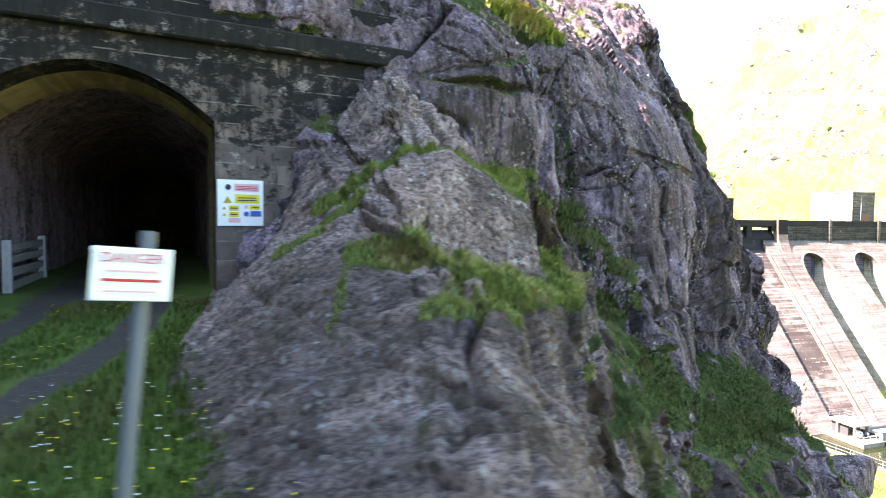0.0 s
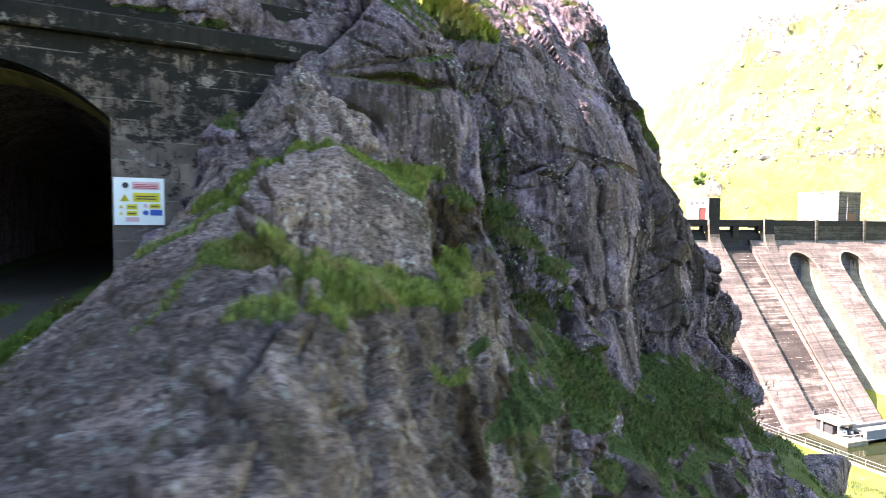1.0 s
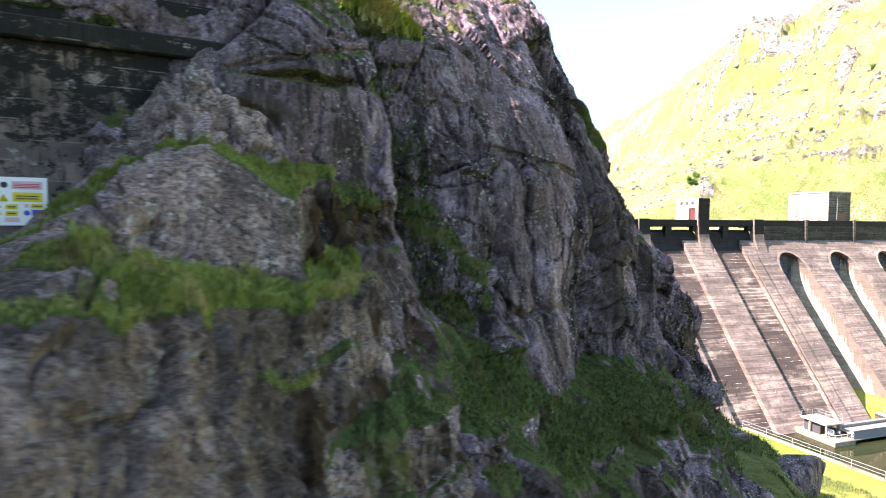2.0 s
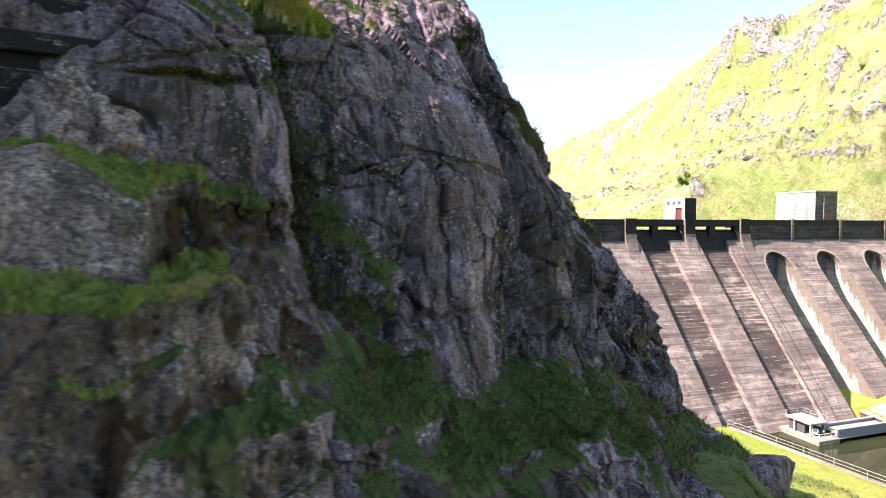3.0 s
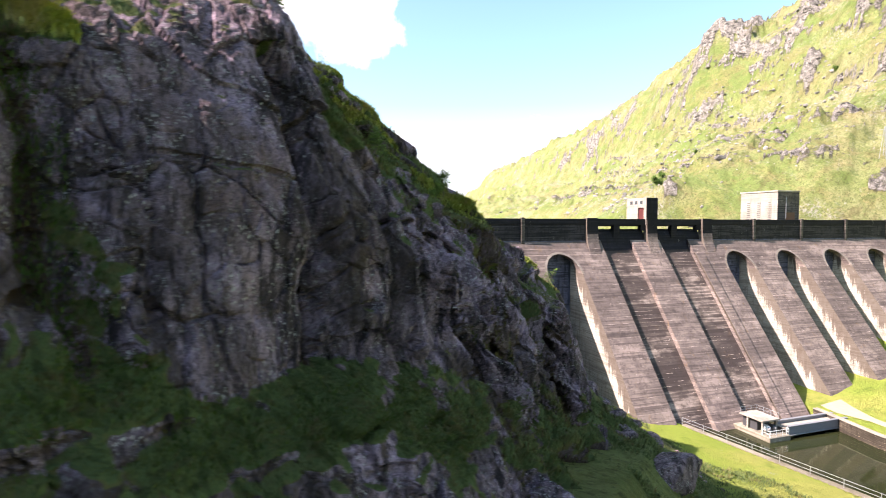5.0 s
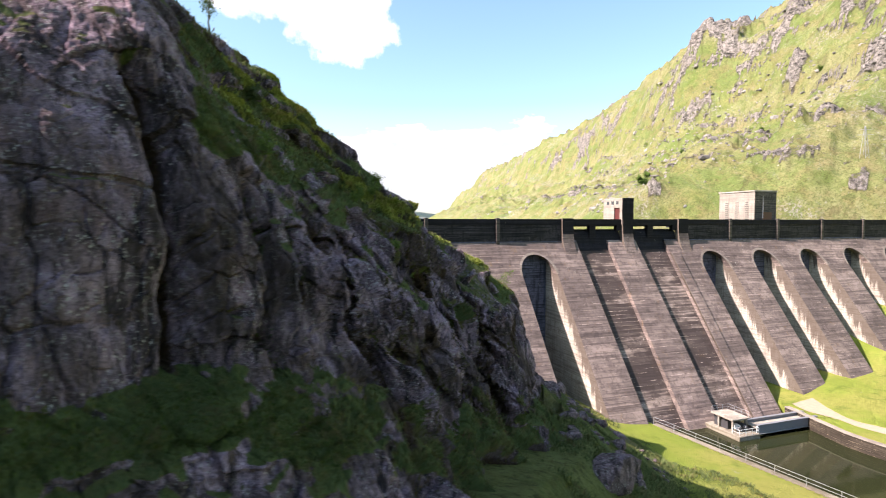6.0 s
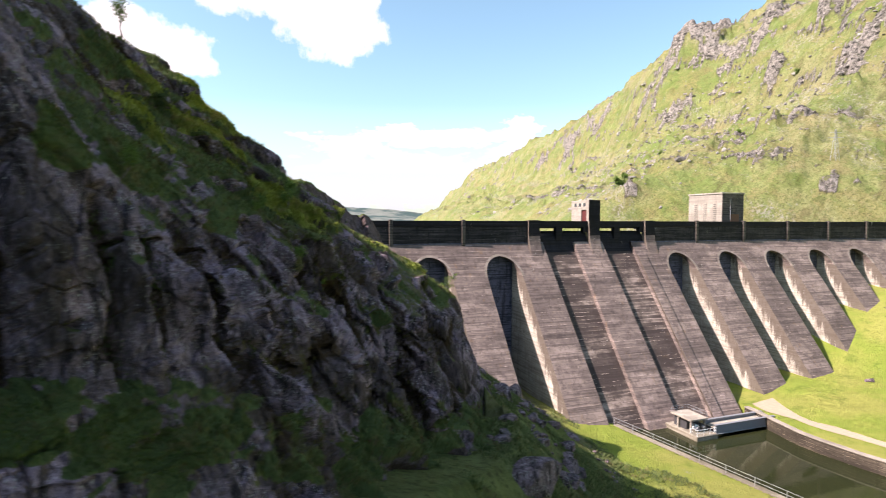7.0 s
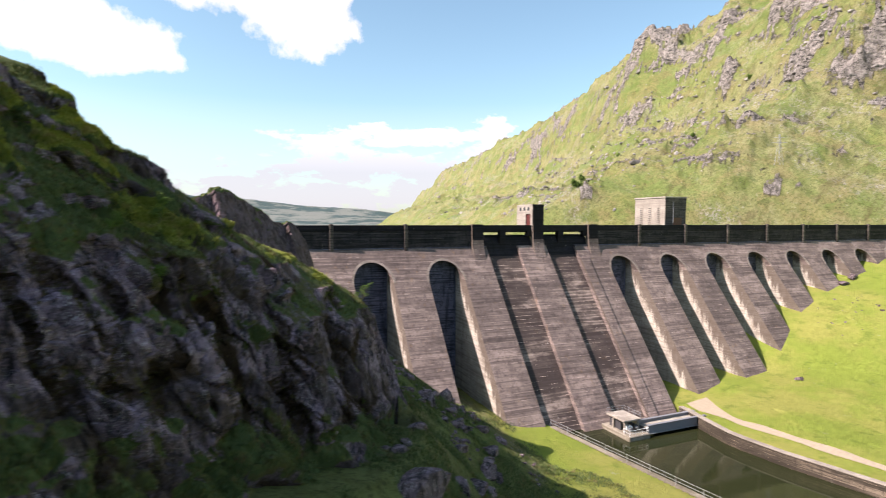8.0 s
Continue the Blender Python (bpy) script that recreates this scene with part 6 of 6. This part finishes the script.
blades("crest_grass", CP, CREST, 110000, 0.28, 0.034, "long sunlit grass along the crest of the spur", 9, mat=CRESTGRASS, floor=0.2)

HEATHER = blade_material("heather", (0.045, 0.048, 0.018), (0.095, 0.085, 0.03), (0.11, 0.06, 0.045))
FERN = blade_material("ferns", (0.030, 0.060, 0.012), (0.065, 0.105, 0.022), (0.09, 0.11, 0.03))
GULLY = np.clip(PLANTS * 2.2 + 0.5 * TURFED, 0, 1)
blades("heather", CP, GULLY, 9000, 0.13, 0.010, "dark heather and small plants in the rock gullies", 5, nearby, HEATHER, 0.2)
blades("ferns", CP, GULLY, 6000, 0.15, 0.020, "green ferns in the shaded rock gullies", 6, nearby, FERN, 0.25)
blades("scrub", CP, np.maximum(GULLY, 0.8 * green * (CS < 46)), 30000, 0.22, 0.03, "dark heather scrub on the far cliff", 7, middle, HEATHER, 0.2)


# ---- boulders ----
def boulder_mesh(seed, size, cuts=14, sub=4, rough=0.05):
    rng = random.Random(seed)
    bm = bmesh.new()
    bmesh.ops.create_icosphere(bm, subdivisions=sub, radius=1.0)
    planes = []
    for _ in range(cuts):
        d = Vector((rng.gauss(0, 1), rng.gauss(0, 1), rng.gauss(0, 1))).normalized()
        planes.append((d, rng.uniform(0.48, 0.85)))
    for v in bm.verts:
        p = v.co.copy()
        k = 1.0
        for d, c in planes:
            q = p.dot(d)
            if q > c:
                k = min(k, c / q)
        p *= k
        p += p.normalized() * rough * noise.fractal(p * 2.5 + Vector((seed, 0, 0)), 1.0, 2.0, 5)
        v.co = Vector((p.x * size[0], p.y * size[1], p.z * size[2]))
    return bm


def rest_z(x, y):
    return float(ground(np.array([x]), np.array([y]))[0])


def boulder(x, y, size, seed, label, turn=0, z=None, group="boulders under the cliff"):
    ob = part("boulder", boulder_mesh(seed, size), BOULDER, None)
    ob.matrix_world = pose(x, y, (rest_z(x, y) if z is None else z) + size[2] * 0.25, 8, -6, turn)
    return tagged(ob, label, "boulder", group)


boulder(36.2, 25.6, (2.9, 2.0, 1.5), 3, "large angular grey boulder on the shaded grass slope", 20, -15.5)
boulder(39.4, 25.2, (1.5, 1.2, 1.0), 4, "grey boulder beside a larger one on grass", 60)
boulder(45.5, 35.0, (1.6, 1.2, 0.8), 5, "low grey boulder on the slope below the spur", 10)
boulder(47.6, 36.6, (1.2, 1.0, 0.6), 6, "grey boulder on the slope below the spur", 80)
boulder(50.0, 42.0, (1.6, 1.3, 0.9), 7, "blocky grey boulder at the edge of the shade", 40)
boulder(53.5, 48.0, (1.4, 1.1, 1.0), 8, "small grey boulder on rough grass", 15)
boulder(47.0, 52.0, (1.8, 1.5, 1.4), 9, "grey boulder near the foot of the dam", 70)
boulder(52.5, 60.0, (1.5, 1.3, 1.2), 10, "grey boulder at the foot of a buttress", 30)
boulder(42.0, 31.0, (1.3, 1.0, 0.9), 11, "small grey boulder on the shaded slope", 100)
boulder(40.5, 37.5, (1.3, 1.0, 0.7), 12, "leaning grey slab on the shaded slope", 140)
boulder(56.0, 54.5, (1.1, 0.9, 0.7), 13, "small pale boulder on rough grass", 50)
boulder(133.0, 64.0, (1.3, 0.9, 0.6), 14, "single pale stone on the sunlit meadow", 0, group="stones on the meadow")
boulder(176.0, 82.0, (2.6, 1.4, 0.8), 15, "low grey stone in the meadow grass", 20, group="stones on the meadow")
boulder(182.0, 83.5, (3.2, 1.6, 1.0), 16, "low grey stone in the meadow grass", 35, group="stones on the meadow")
boulder(188.0, 86.0, (2.4, 1.5, 0.9), 17, "low grey stone in the meadow grass", 60, group="stones on the meadow")

# a dark rock ridge that falls from behind the spur to the end of the dam
kx, ky = np.meshgrid(np.arange(8, 41, 0.18), np.arange(42, 74, 0.18), indexing="ij")
kz = lerp(kx, (8, 6.0), (18, 6.2), (21, 6.4), (24.5, 6.4), (27.6, 5.2), (32.4, 3.2), (34.6, -0.6), (37, -7), (41.2, -20))
kc = 56 + 0.55 * (kx - 24) - ky
kz = kz - np.where(kc > 0, 1.7 * np.maximum(kc - 0.5, 0), 0.9 * np.maximum(-kc - 0.8, 0)) + 0.8 * fbm(kx * 0.3, ky * 0.3, kx * 0, 4, seed=131)
KP = np.stack([kx, ky, kz], -1)
kn_ = normals(KP)
kn_ = np.where(kn_[..., 2:] < 0, -kn_, kn_)
KP = KP + kn_ * (2.0 * fractured((kx + ky * 0.4) / 4.2, (ky - kz) / 5.5, KP, mid=0.12, small=0.02, rough=0.6, seed=133, grain=0.3))[..., None]
me = grid_mesh("rock_knoll", KP, ROCK, smooth=False)
att = me.attributes.new("cover", "FLOAT", "POINT")
att.data.foreach_set("value", (0.95 * cover_of(KP, kn_[..., 2], 0.0, 0.46, 0.66, 63)).reshape(-1).astype(np.float32))
att = me.attributes.new("stain", "FLOAT", "POINT")
att.data.foreach_set("value", np.full(kx.size, 0.8, np.float32))
tagged(new("rock_knoll", me), "dark rocky ridge beside the end of the dam", "rock", kind="structure")


def hill_rocks(count=22000):
    """Scree and outcrops on the far hillside, as one lot."""
    rng = np.random.default_rng(5)
    bm = bmesh.new()
    bmesh.ops.create_icosphere(bm, subdivisions=1, radius=1.0)
    bv = np.array([v.co[:] for v in bm.verts])
    bf = np.array([[v.index for v in f.verts] for f in bm.faces])
    bm.free()
    az, r = np.radians(rng.uniform(18, 66, 70000)), rng.uniform(190, 620, 70000)
    x, y = HO[0] + r * np.sin(az), HO[1] + r * np.cos(az)
    clump = vnoise(x * 0.03, y * 0.03, x * 0 + 0.5, 120)
    z = ground(x, y)
    ok = (rng.random(len(x)) < (clump + 0.05) * 0.8) & (z > 6) & (y > 108)
    V, F = [], []
    for n, i in enumerate(np.flatnonzero(ok)[:count]):
        size = rng.lognormal(-1.3, 0.6) * (1.0 + r[i] / 900)
        sc = size * np.array((rng.uniform(0.7, 1.4), rng.uniform(0.7, 1.4), rng.uniform(0.4, 0.9)))
        jit = bv * (0.75 + 0.5 * rng.random((len(bv), 1)))
        V.append(jit * sc + np.array((x[i], y[i], z[i] + 0.15 * size)))
        F.append(bf + n * len(bv))
    me = mesh_of("hillside_rocks", np.concatenate(V), np.concatenate(F), HILLROCK)
    return tagged(new("hillside_rocks", me), "scattered grey rocks and scree on the far hillside", "rocks", kind="stuff")


m = Nodes("hill_rock", 0.9)
HILLROCK = m.done(m.mix(m.island(), (0.10, 0.095, 0.09), (0.30, 0.28, 0.265)), None, m.noise(1.5, 5), 0.6, 0.3)
hill_rocks()


def rubble(name, count, area, sizes, label, seed):
    """Loose stones lying on the ground within x0, x1, y0, y1, as one lot."""
    rng = np.random.default_rng(seed)
    bm = bmesh.new()
    bmesh.ops.create_icosphere(bm, subdivisions=2, radius=1.0)
    bv = np.array([v.co[:] for v in bm.verts])
    bf = np.array([[v.index for v in f.verts] for f in bm.faces])
    bm.free()
    x, y = rng.uniform(area[0], area[1], count * 4), rng.uniform(area[2], area[3], count * 4)
    ok = np.flatnonzero(vnoise(x * 0.16, y * 0.16, x * 0, seed) > -0.05)[:count]
    z = ground(x, y)
    V, F = [], []
    for n, i in enumerate(ok):
        size = sizes[0] + (sizes[1] - sizes[0]) * rng.random() ** 3
        cut = np.sign(bv) * np.minimum(np.abs(bv), rng.uniform(0.55, 0.85, (1, 3)))
        cut = cut * (0.88 + 0.24 * rng.random((len(bv), 1)))
        th = rng.random() * 6.28
        c, s_ = math.cos(th), math.sin(th)
        cut = cut * np.array((1.3, 1.0, 0.7)) @ np.array(((c, s_, 0.1), (-s_, c, 0.15), (0, 0, 1)))
        V.append(cut * size + np.array((x[i], y[i], z[i] + 0.1 * size)))
        F.append(bf + n * len(bv))
    return tagged(new(name, mesh_of(name, np.concatenate(V), np.concatenate(F), BOULDER)), label, "rocks", kind="stuff")


rubble("slope_stones", 260, (34, 62, 24, 66), (0.2, 0.95), "loose grey stones on the slope below the cliff", 61)
rubble("dam_foot_stones", 26, (152, 172, 66, 78), (0.12, 0.55), "pale loose stones at the foot of the dam", 62)


# ---- small trees ----
def tree(x, y, z, high, seed, label, lean=(0.2, -0.2), leaves=420, leaf=0.06, spread=0.5, mat=None):
    rng = random.Random(seed)
    t = thing("small_tree", label, "tree", at=(x, y, z))
    bm = bmesh.new()
    tips = []

    def limb(p, d, ln, r, depth):
        pts, rad = [p], [r]
        for k in range(4):
            d = (d + Vector((rng.uniform(-0.3, 0.3), rng.uniform(-0.3, 0.3), rng.uniform(-0.05, 0.25)))).normalized()
            p = p + d * ln / 4
            pts.append(p)
            rad.append(r * (1 - 0.17 * (k + 1)))
        tube(bm, pts, rad, 6 if depth == 0 else 4)
        if depth < 2:
            for k in range(4 if depth == 0 else 3):
                q = pts[rng.choice((2, 3, 4))]
                side = Vector((rng.uniform(-1, 1), rng.uniform(-1, 1), rng.uniform(0.1, 0.8))).normalized()
                limb(q, (d * 0.5 + side).normalized(), ln * rng.uniform(0.45, 0.7), r * 0.45, depth + 1)
        else:
            tips.extend(pts[1:])

    limb(Vector((x, y, z - 0.15)), Vector((lean[0], lean[1], 1)).normalized(), high * 0.6, high * 0.028, 0)
    part("trunk", bm, BARK, t, "thin grey crooked trunk and limbs")
    V, F = [], []
    for k in range(leaves):
        c = rng.choice(tips) + Vector((rng.gauss(0, 1), rng.gauss(0, 1), rng.gauss(0, 0.7))) * spread * 0.22 * high * 0.5
        u = Vector((rng.gauss(0, 1), rng.gauss(0, 1), rng.gauss(0, 1))).normalized()
        w = u.orthogonal().normalized()
        a, b = u * leaf * rng.uniform(0.7, 1.3), w * leaf * rng.uniform(0.35, 0.6)
        i = len(V)
        V += [c - a, c + b, c + a, c - b]
        F.append((i, i + 1, i + 2, i + 3))
    part("crown", mesh_of("crown", V, F, mat or LEAF), None, t)
    return t


def perch(s, z):
    """The place on the cliff at s along it and z high."""
    k = np.argmin((S_OF - s) ** 2 + (CP[..., 2] - z) ** 2)
    return tuple(float(v) for v in CP.reshape(-1, 3)[k])


tree(*perch(20.7, 3.9), 1.5, 1, "small rowan tree leaning out of the cliff edge", (1.6, -0.2), 620, 0.05, 0.7)
tree(*perch(29.2, 2.6), 1.3, 2, "small leafy shrub on the cliff slope", (0.2, -0.2), 700, 0.055, 0.7)
tree(*perch(32.9, 3.0), 1.7, 3, "straggling leafy shrub on the cliff crest", (0.5, 0.0), 900, 0.06, 0.8)
tree(11.3, 31.0, 13.2, 2.6, 4, "lone wind-bent tree on the skyline", (0.3, -0.1), 520, 0.075, 0.6)
tree(*perch(22.6, 1.9), 1.1, 5, "bare twiggy shrub rooted in the rock face", (0.6, -0.5), 90, 0.035)
tree(*perch(23.9, 3.8), 1.4, 6, "pale-stemmed sapling on the grassy cliff slope", (0.3, -0.3), 160, 0.045)
tree(*perch(27.1, 2.0), 1.5, 7, "bushy sapling on the cliff slope", (0.3, -0.3), 420, 0.05, 0.7)
tree(*perch(56.5, -5.0), 2.2, 8, "small birch on the sunlit spur", (0.3, -0.2), 420, 0.07, 0.6)
tree(*perch(50.1, -4.4), 1.4, 9, "small sunlit shrub in the rock face", (0.5, -0.4), 260, 0.06, 0.6)
tree(*perch(18.6, 6.4), 1.0, 10, "thin bare sapling above the cliff buttress", (1.2, 0.1), 60, 0.03, 0.5)
tree(*perch(30.8, -0.4), 1.6, 11, "dark leafy bush in a rock gully", (0.4, -0.3), 800, 0.06, 0.9)
tree(*perch(33.4, -1.6), 1.5, 12, "dark leafy bush on a rock ledge", (0.3, -0.4), 700, 0.06, 0.9)
for k, (x, y, hgt) in enumerate(((164.0, 183.0, 4.0), (168.5, 186.0, 5.0), (172.0, 190.0, 4.0), (232.0, 246.0, 4.5), (214.0, 214.0, 3.5), (250.0, 200.0, 3.5), (300.0, 210.0, 4.0))):
    tree(x, y, rest_z(x, y), hgt, 20 + k, "dark green bush on the far hillside", (0, 0), 420, 0.42, 1.0)

# ---- path on the meadow ----
GRIT = plain("pale_grit", (0.30, 0.25, 0.185), 0.95, 0, 0.25, 1.5)
pv = []
for k in range(60):
    y = 67 - k * 1.25
    x = float(lerp(y, (-20, 120), (10, 112.5), (34, 109.0), (47, 107.0), (56, 105.8), (63, 106.5), (68, 108.5)))
    w = 0.95 + 0.2 * math.sin(k * 0.7) + 1.6 * max(0.0, (y - 58) / 9)
    row = []
    for f in (-1, -0.33, 0.33, 1):
        px = x + f * w
        row.append((px, y, rest_z(px, y) + 0.07))
    pv.append(row)
tagged(new("path", grid_mesh("path", np.array(pv), GRIT)), "pale gravel path across the meadow beside the basin", "path", kind="structure")

# ---- signs ----
sign = new("warning_sign")
sign.matrix_world = WALL @ Matrix.Translation((0.02, -0.03, 1.48))
tagged(sign, "white safety notice board with coloured panels on the wall", "sign")
YELLOW = plain("sign_yellow", (0.72, 0.56, 0.03), 0.5, 0, 0.03)
PINK = plain("sign_pink", (0.72, 0.42, 0.46), 0.5, 0, 0.03)
BLUE = plain("sign_blue", (0.03, 0.10, 0.42), 0.5, 0, 0.03)
INK = plain("sign_ink", (0.04, 0.04, 0.045), 0.6, 0, 0.03)
RED = plain("sign_red", (0.55, 0.03, 0.04), 0.5, 0, 0.03)


def flat(owner, name, x0, x1, z0, z1, mat, y=-0.012, label=""):
    ob = part(name, box(bmesh.new(), x0, x1, y, y + 0.008, z0, z1), mat, None, label)
    ob.parent = owner
    return ob


board = flat(sign, "board", 0, 0.69, 0, 0.73, WHITE, -0.006)
flat(sign, "panel", 0.25, 0.63, 0.55, 0.67, PINK)
flat(sign, "panel", 0.26, 0.63, 0.36, 0.50, YELLOW)
flat(sign, "panel", 0.17, 0.32, 0.24, 0.32, YELLOW)
flat(sign, "panel", 0.17, 0.32, 0.14, 0.22, YELLOW)
flat(sign, "panel", 0.48, 0.64, 0.26, 0.33, YELLOW)
flat(sign, "panel", 0.49, 0.66, 0.15, 0.24, BLUE)
flat(sign, "panel", 0.16, 0.34, 0.05, 0.12, PINK)
for cx, cz, r in ((0.15, 0.40, 0.075), (0.10, 0.275, 0.035), (0.10, 0.175, 0.035)):
    bm = bmesh.new()
    v = [bm.verts.new((cx + r * math.cos(a), -0.016, cz + r * math.sin(a))) for a in (math.pi / 2, math.pi * 7 / 6, math.pi * 11 / 6)]
    f = bm.faces.new(v)
    bmesh.ops.solidify(bm, geom=[f], thickness=0.008)
    tri = part("triangle", bm, YELLOW, None)
    tri.parent = sign
for cx, cz, r, mt in ((0.16, 0.61, 0.045, INK), (0.43, 0.19, 0.04, BLUE), (0.43, 0.30, 0.03, PINK)):
    bm = bmesh.new()
    bmesh.ops.create_cone(bm, cap_ends=True, segments=20, radius1=r, radius2=r, depth=0.008, matrix=pose(cx, -0.012, cz, 90, 0, 0))
    disc = part("disc", bm, mt, None)
    disc.parent = sign
for x0, x1, z in ((0.30, 0.58, 0.445), (0.30, 0.58, 0.405), (0.19, 0.30, 0.28), (0.19, 0.30, 0.18), (0.51, 0.62, 0.295)):
    flat(sign, "writing", x0, x1, z - 0.008, z + 0.008, INK, -0.017)
for z in (0.625, 0.60, 0.575):
    flat(sign, "writing", 0.28, 0.60, z - 0.005, z + 0.005, RED, -0.017)

notice = new("notice_post")
notice.matrix_world = Matrix.Translation((-0.40, 1.22, -0.05))
tagged(notice, "white danger notice on a leaning grey steel post in grass", "sign")
bm = bmesh.new()
tube(bm, [(0, 0, -0.1), (0.045, 0.15, 0.8), (0.092, 0.305, 1.56)], 0.034, 14)
post = part("post", bm, POSTSTEEL, None)
post.parent = notice
bm = box(bmesh.new(), -0.15, 0.15, -0.012, 0.0, -0.113, 0.113, 0.004)
plate = part("plate", bm, WHITE, None, "white rectangular notice plate")
plate.parent = notice
plate.matrix_basis = pose(0.048, 0.20, 1.383, -4, 5, 15)
for z, hgt, w in ((0.015, 0.007, 0.20), (-0.022, 0.010, 0.22), (-0.07, 0.006, 0.20)):
    ob = part("writing", box(bmesh.new(), -w / 2, w / 2, -0.016, -0.011, z - hgt, z + hgt * 0.2), PINK if z > 0 or z < -0.05 else RED, None)
    ob.parent = plate
txt = bpy.data.curves.new("writing", "FONT")
txt.body, txt.size, txt.align_x, txt.align_y, txt.extrude = "DANGER", 0.058, "CENTER", "CENTER", 0.0015
txt.materials.append(RED)
word = new("writing", txt)
word.parent = plate
word.matrix_basis = pose(0, -0.015, 0.066, 90, 0, 0)


# ---- flowers in the verge ----
def flowers(name, count, mat, size, label, seed, xr, yr):
    rng = np.random.default_rng(seed)
    V, F = [], []
    for k in range(count):
        lx_, ly_ = rng.uniform(*xr), rng.uniform(*yr)
        z, rut = track_z(np.array([lx_]), np.array([ly_]))
        if rut[0] > 0.35 or vnoise(np.array([lx_]), np.array([ly_]), np.array([0.2]), 9)[0] < -0.15:
            continue
        x, y = lx_ * 0.985 - ly_ * 0.171 - 0.78, lx_ * 0.171 + ly_ * 0.985 + 8.11
        h = z[0] + rng.uniform(0.06, 0.15)
        i = len(V)
        V += [(x + size * math.cos(a), y + size * math.sin(a), h + 0.3 * size * math.cos(a * 2)) for a in np.arange(6) * math.pi / 3]
        F.append(tuple(range(i, i + 6)))
    return tagged(new(name, mesh_of(name, V, F, mat)), label, "flowers", kind="stuff")


flowers("buttercups", 420, plain("petal_yellow", (0.75, 0.58, 0.02), 0.6, 0, 0.1), 0.011, "small yellow buttercups in the verge", 31, (-2.6, 0.4), (-8, -0.6))
flowers("daisies", 220, plain("petal_white", (0.75, 0.75, 0.72), 0.6, 0, 0.05), 0.010, "small white daisies in the verge", 32, (-3.2, 0.2), (-8, -3.5))

# ---- a small lattice pylon on the hillside ----
def pylon(x, y, high):
    z = rest_z(x, y) - 0.3
    t = thing("pylon", "thin grey steel lattice pylon on the far hillside", "pylon", at=(x, y, z))
    for sx in (-1, 1):
        for sy in (-1, 1):
            part("leg", tube(bmesh.new(), [(x + sx * high * 0.09, y + sy * high * 0.09, z), (x + sx * 0.12, y + sy * 0.12, z + high)], 0.07, 4), STEEL, t)
    for k in range(5):
        a, b = k / 5, (k + 1) / 5
        for sx in (-1, 1):
            wa, wb = high * 0.09 * (1 - a) + 0.12 * a, high * 0.09 * (1 - b) + 0.12 * b
            part("brace", tube(bmesh.new(), [(x - sx * wa, y - wa, z + a * high), (x + sx * wb, y - wb, z + b * high)], 0.04, 4), STEEL, t)
    for f, w in ((0.74, 0.2), (0.9, 0.14)):
        part("crossarm", tube(bmesh.new(), [(x - w * high, y + w * high * 0.6, z + f * high), (x + w * high, y - w * high * 0.6, z + f * high)], 0.08, 4), STEEL, t)
    return t


pylon(210.0, 125.5, 11.0)
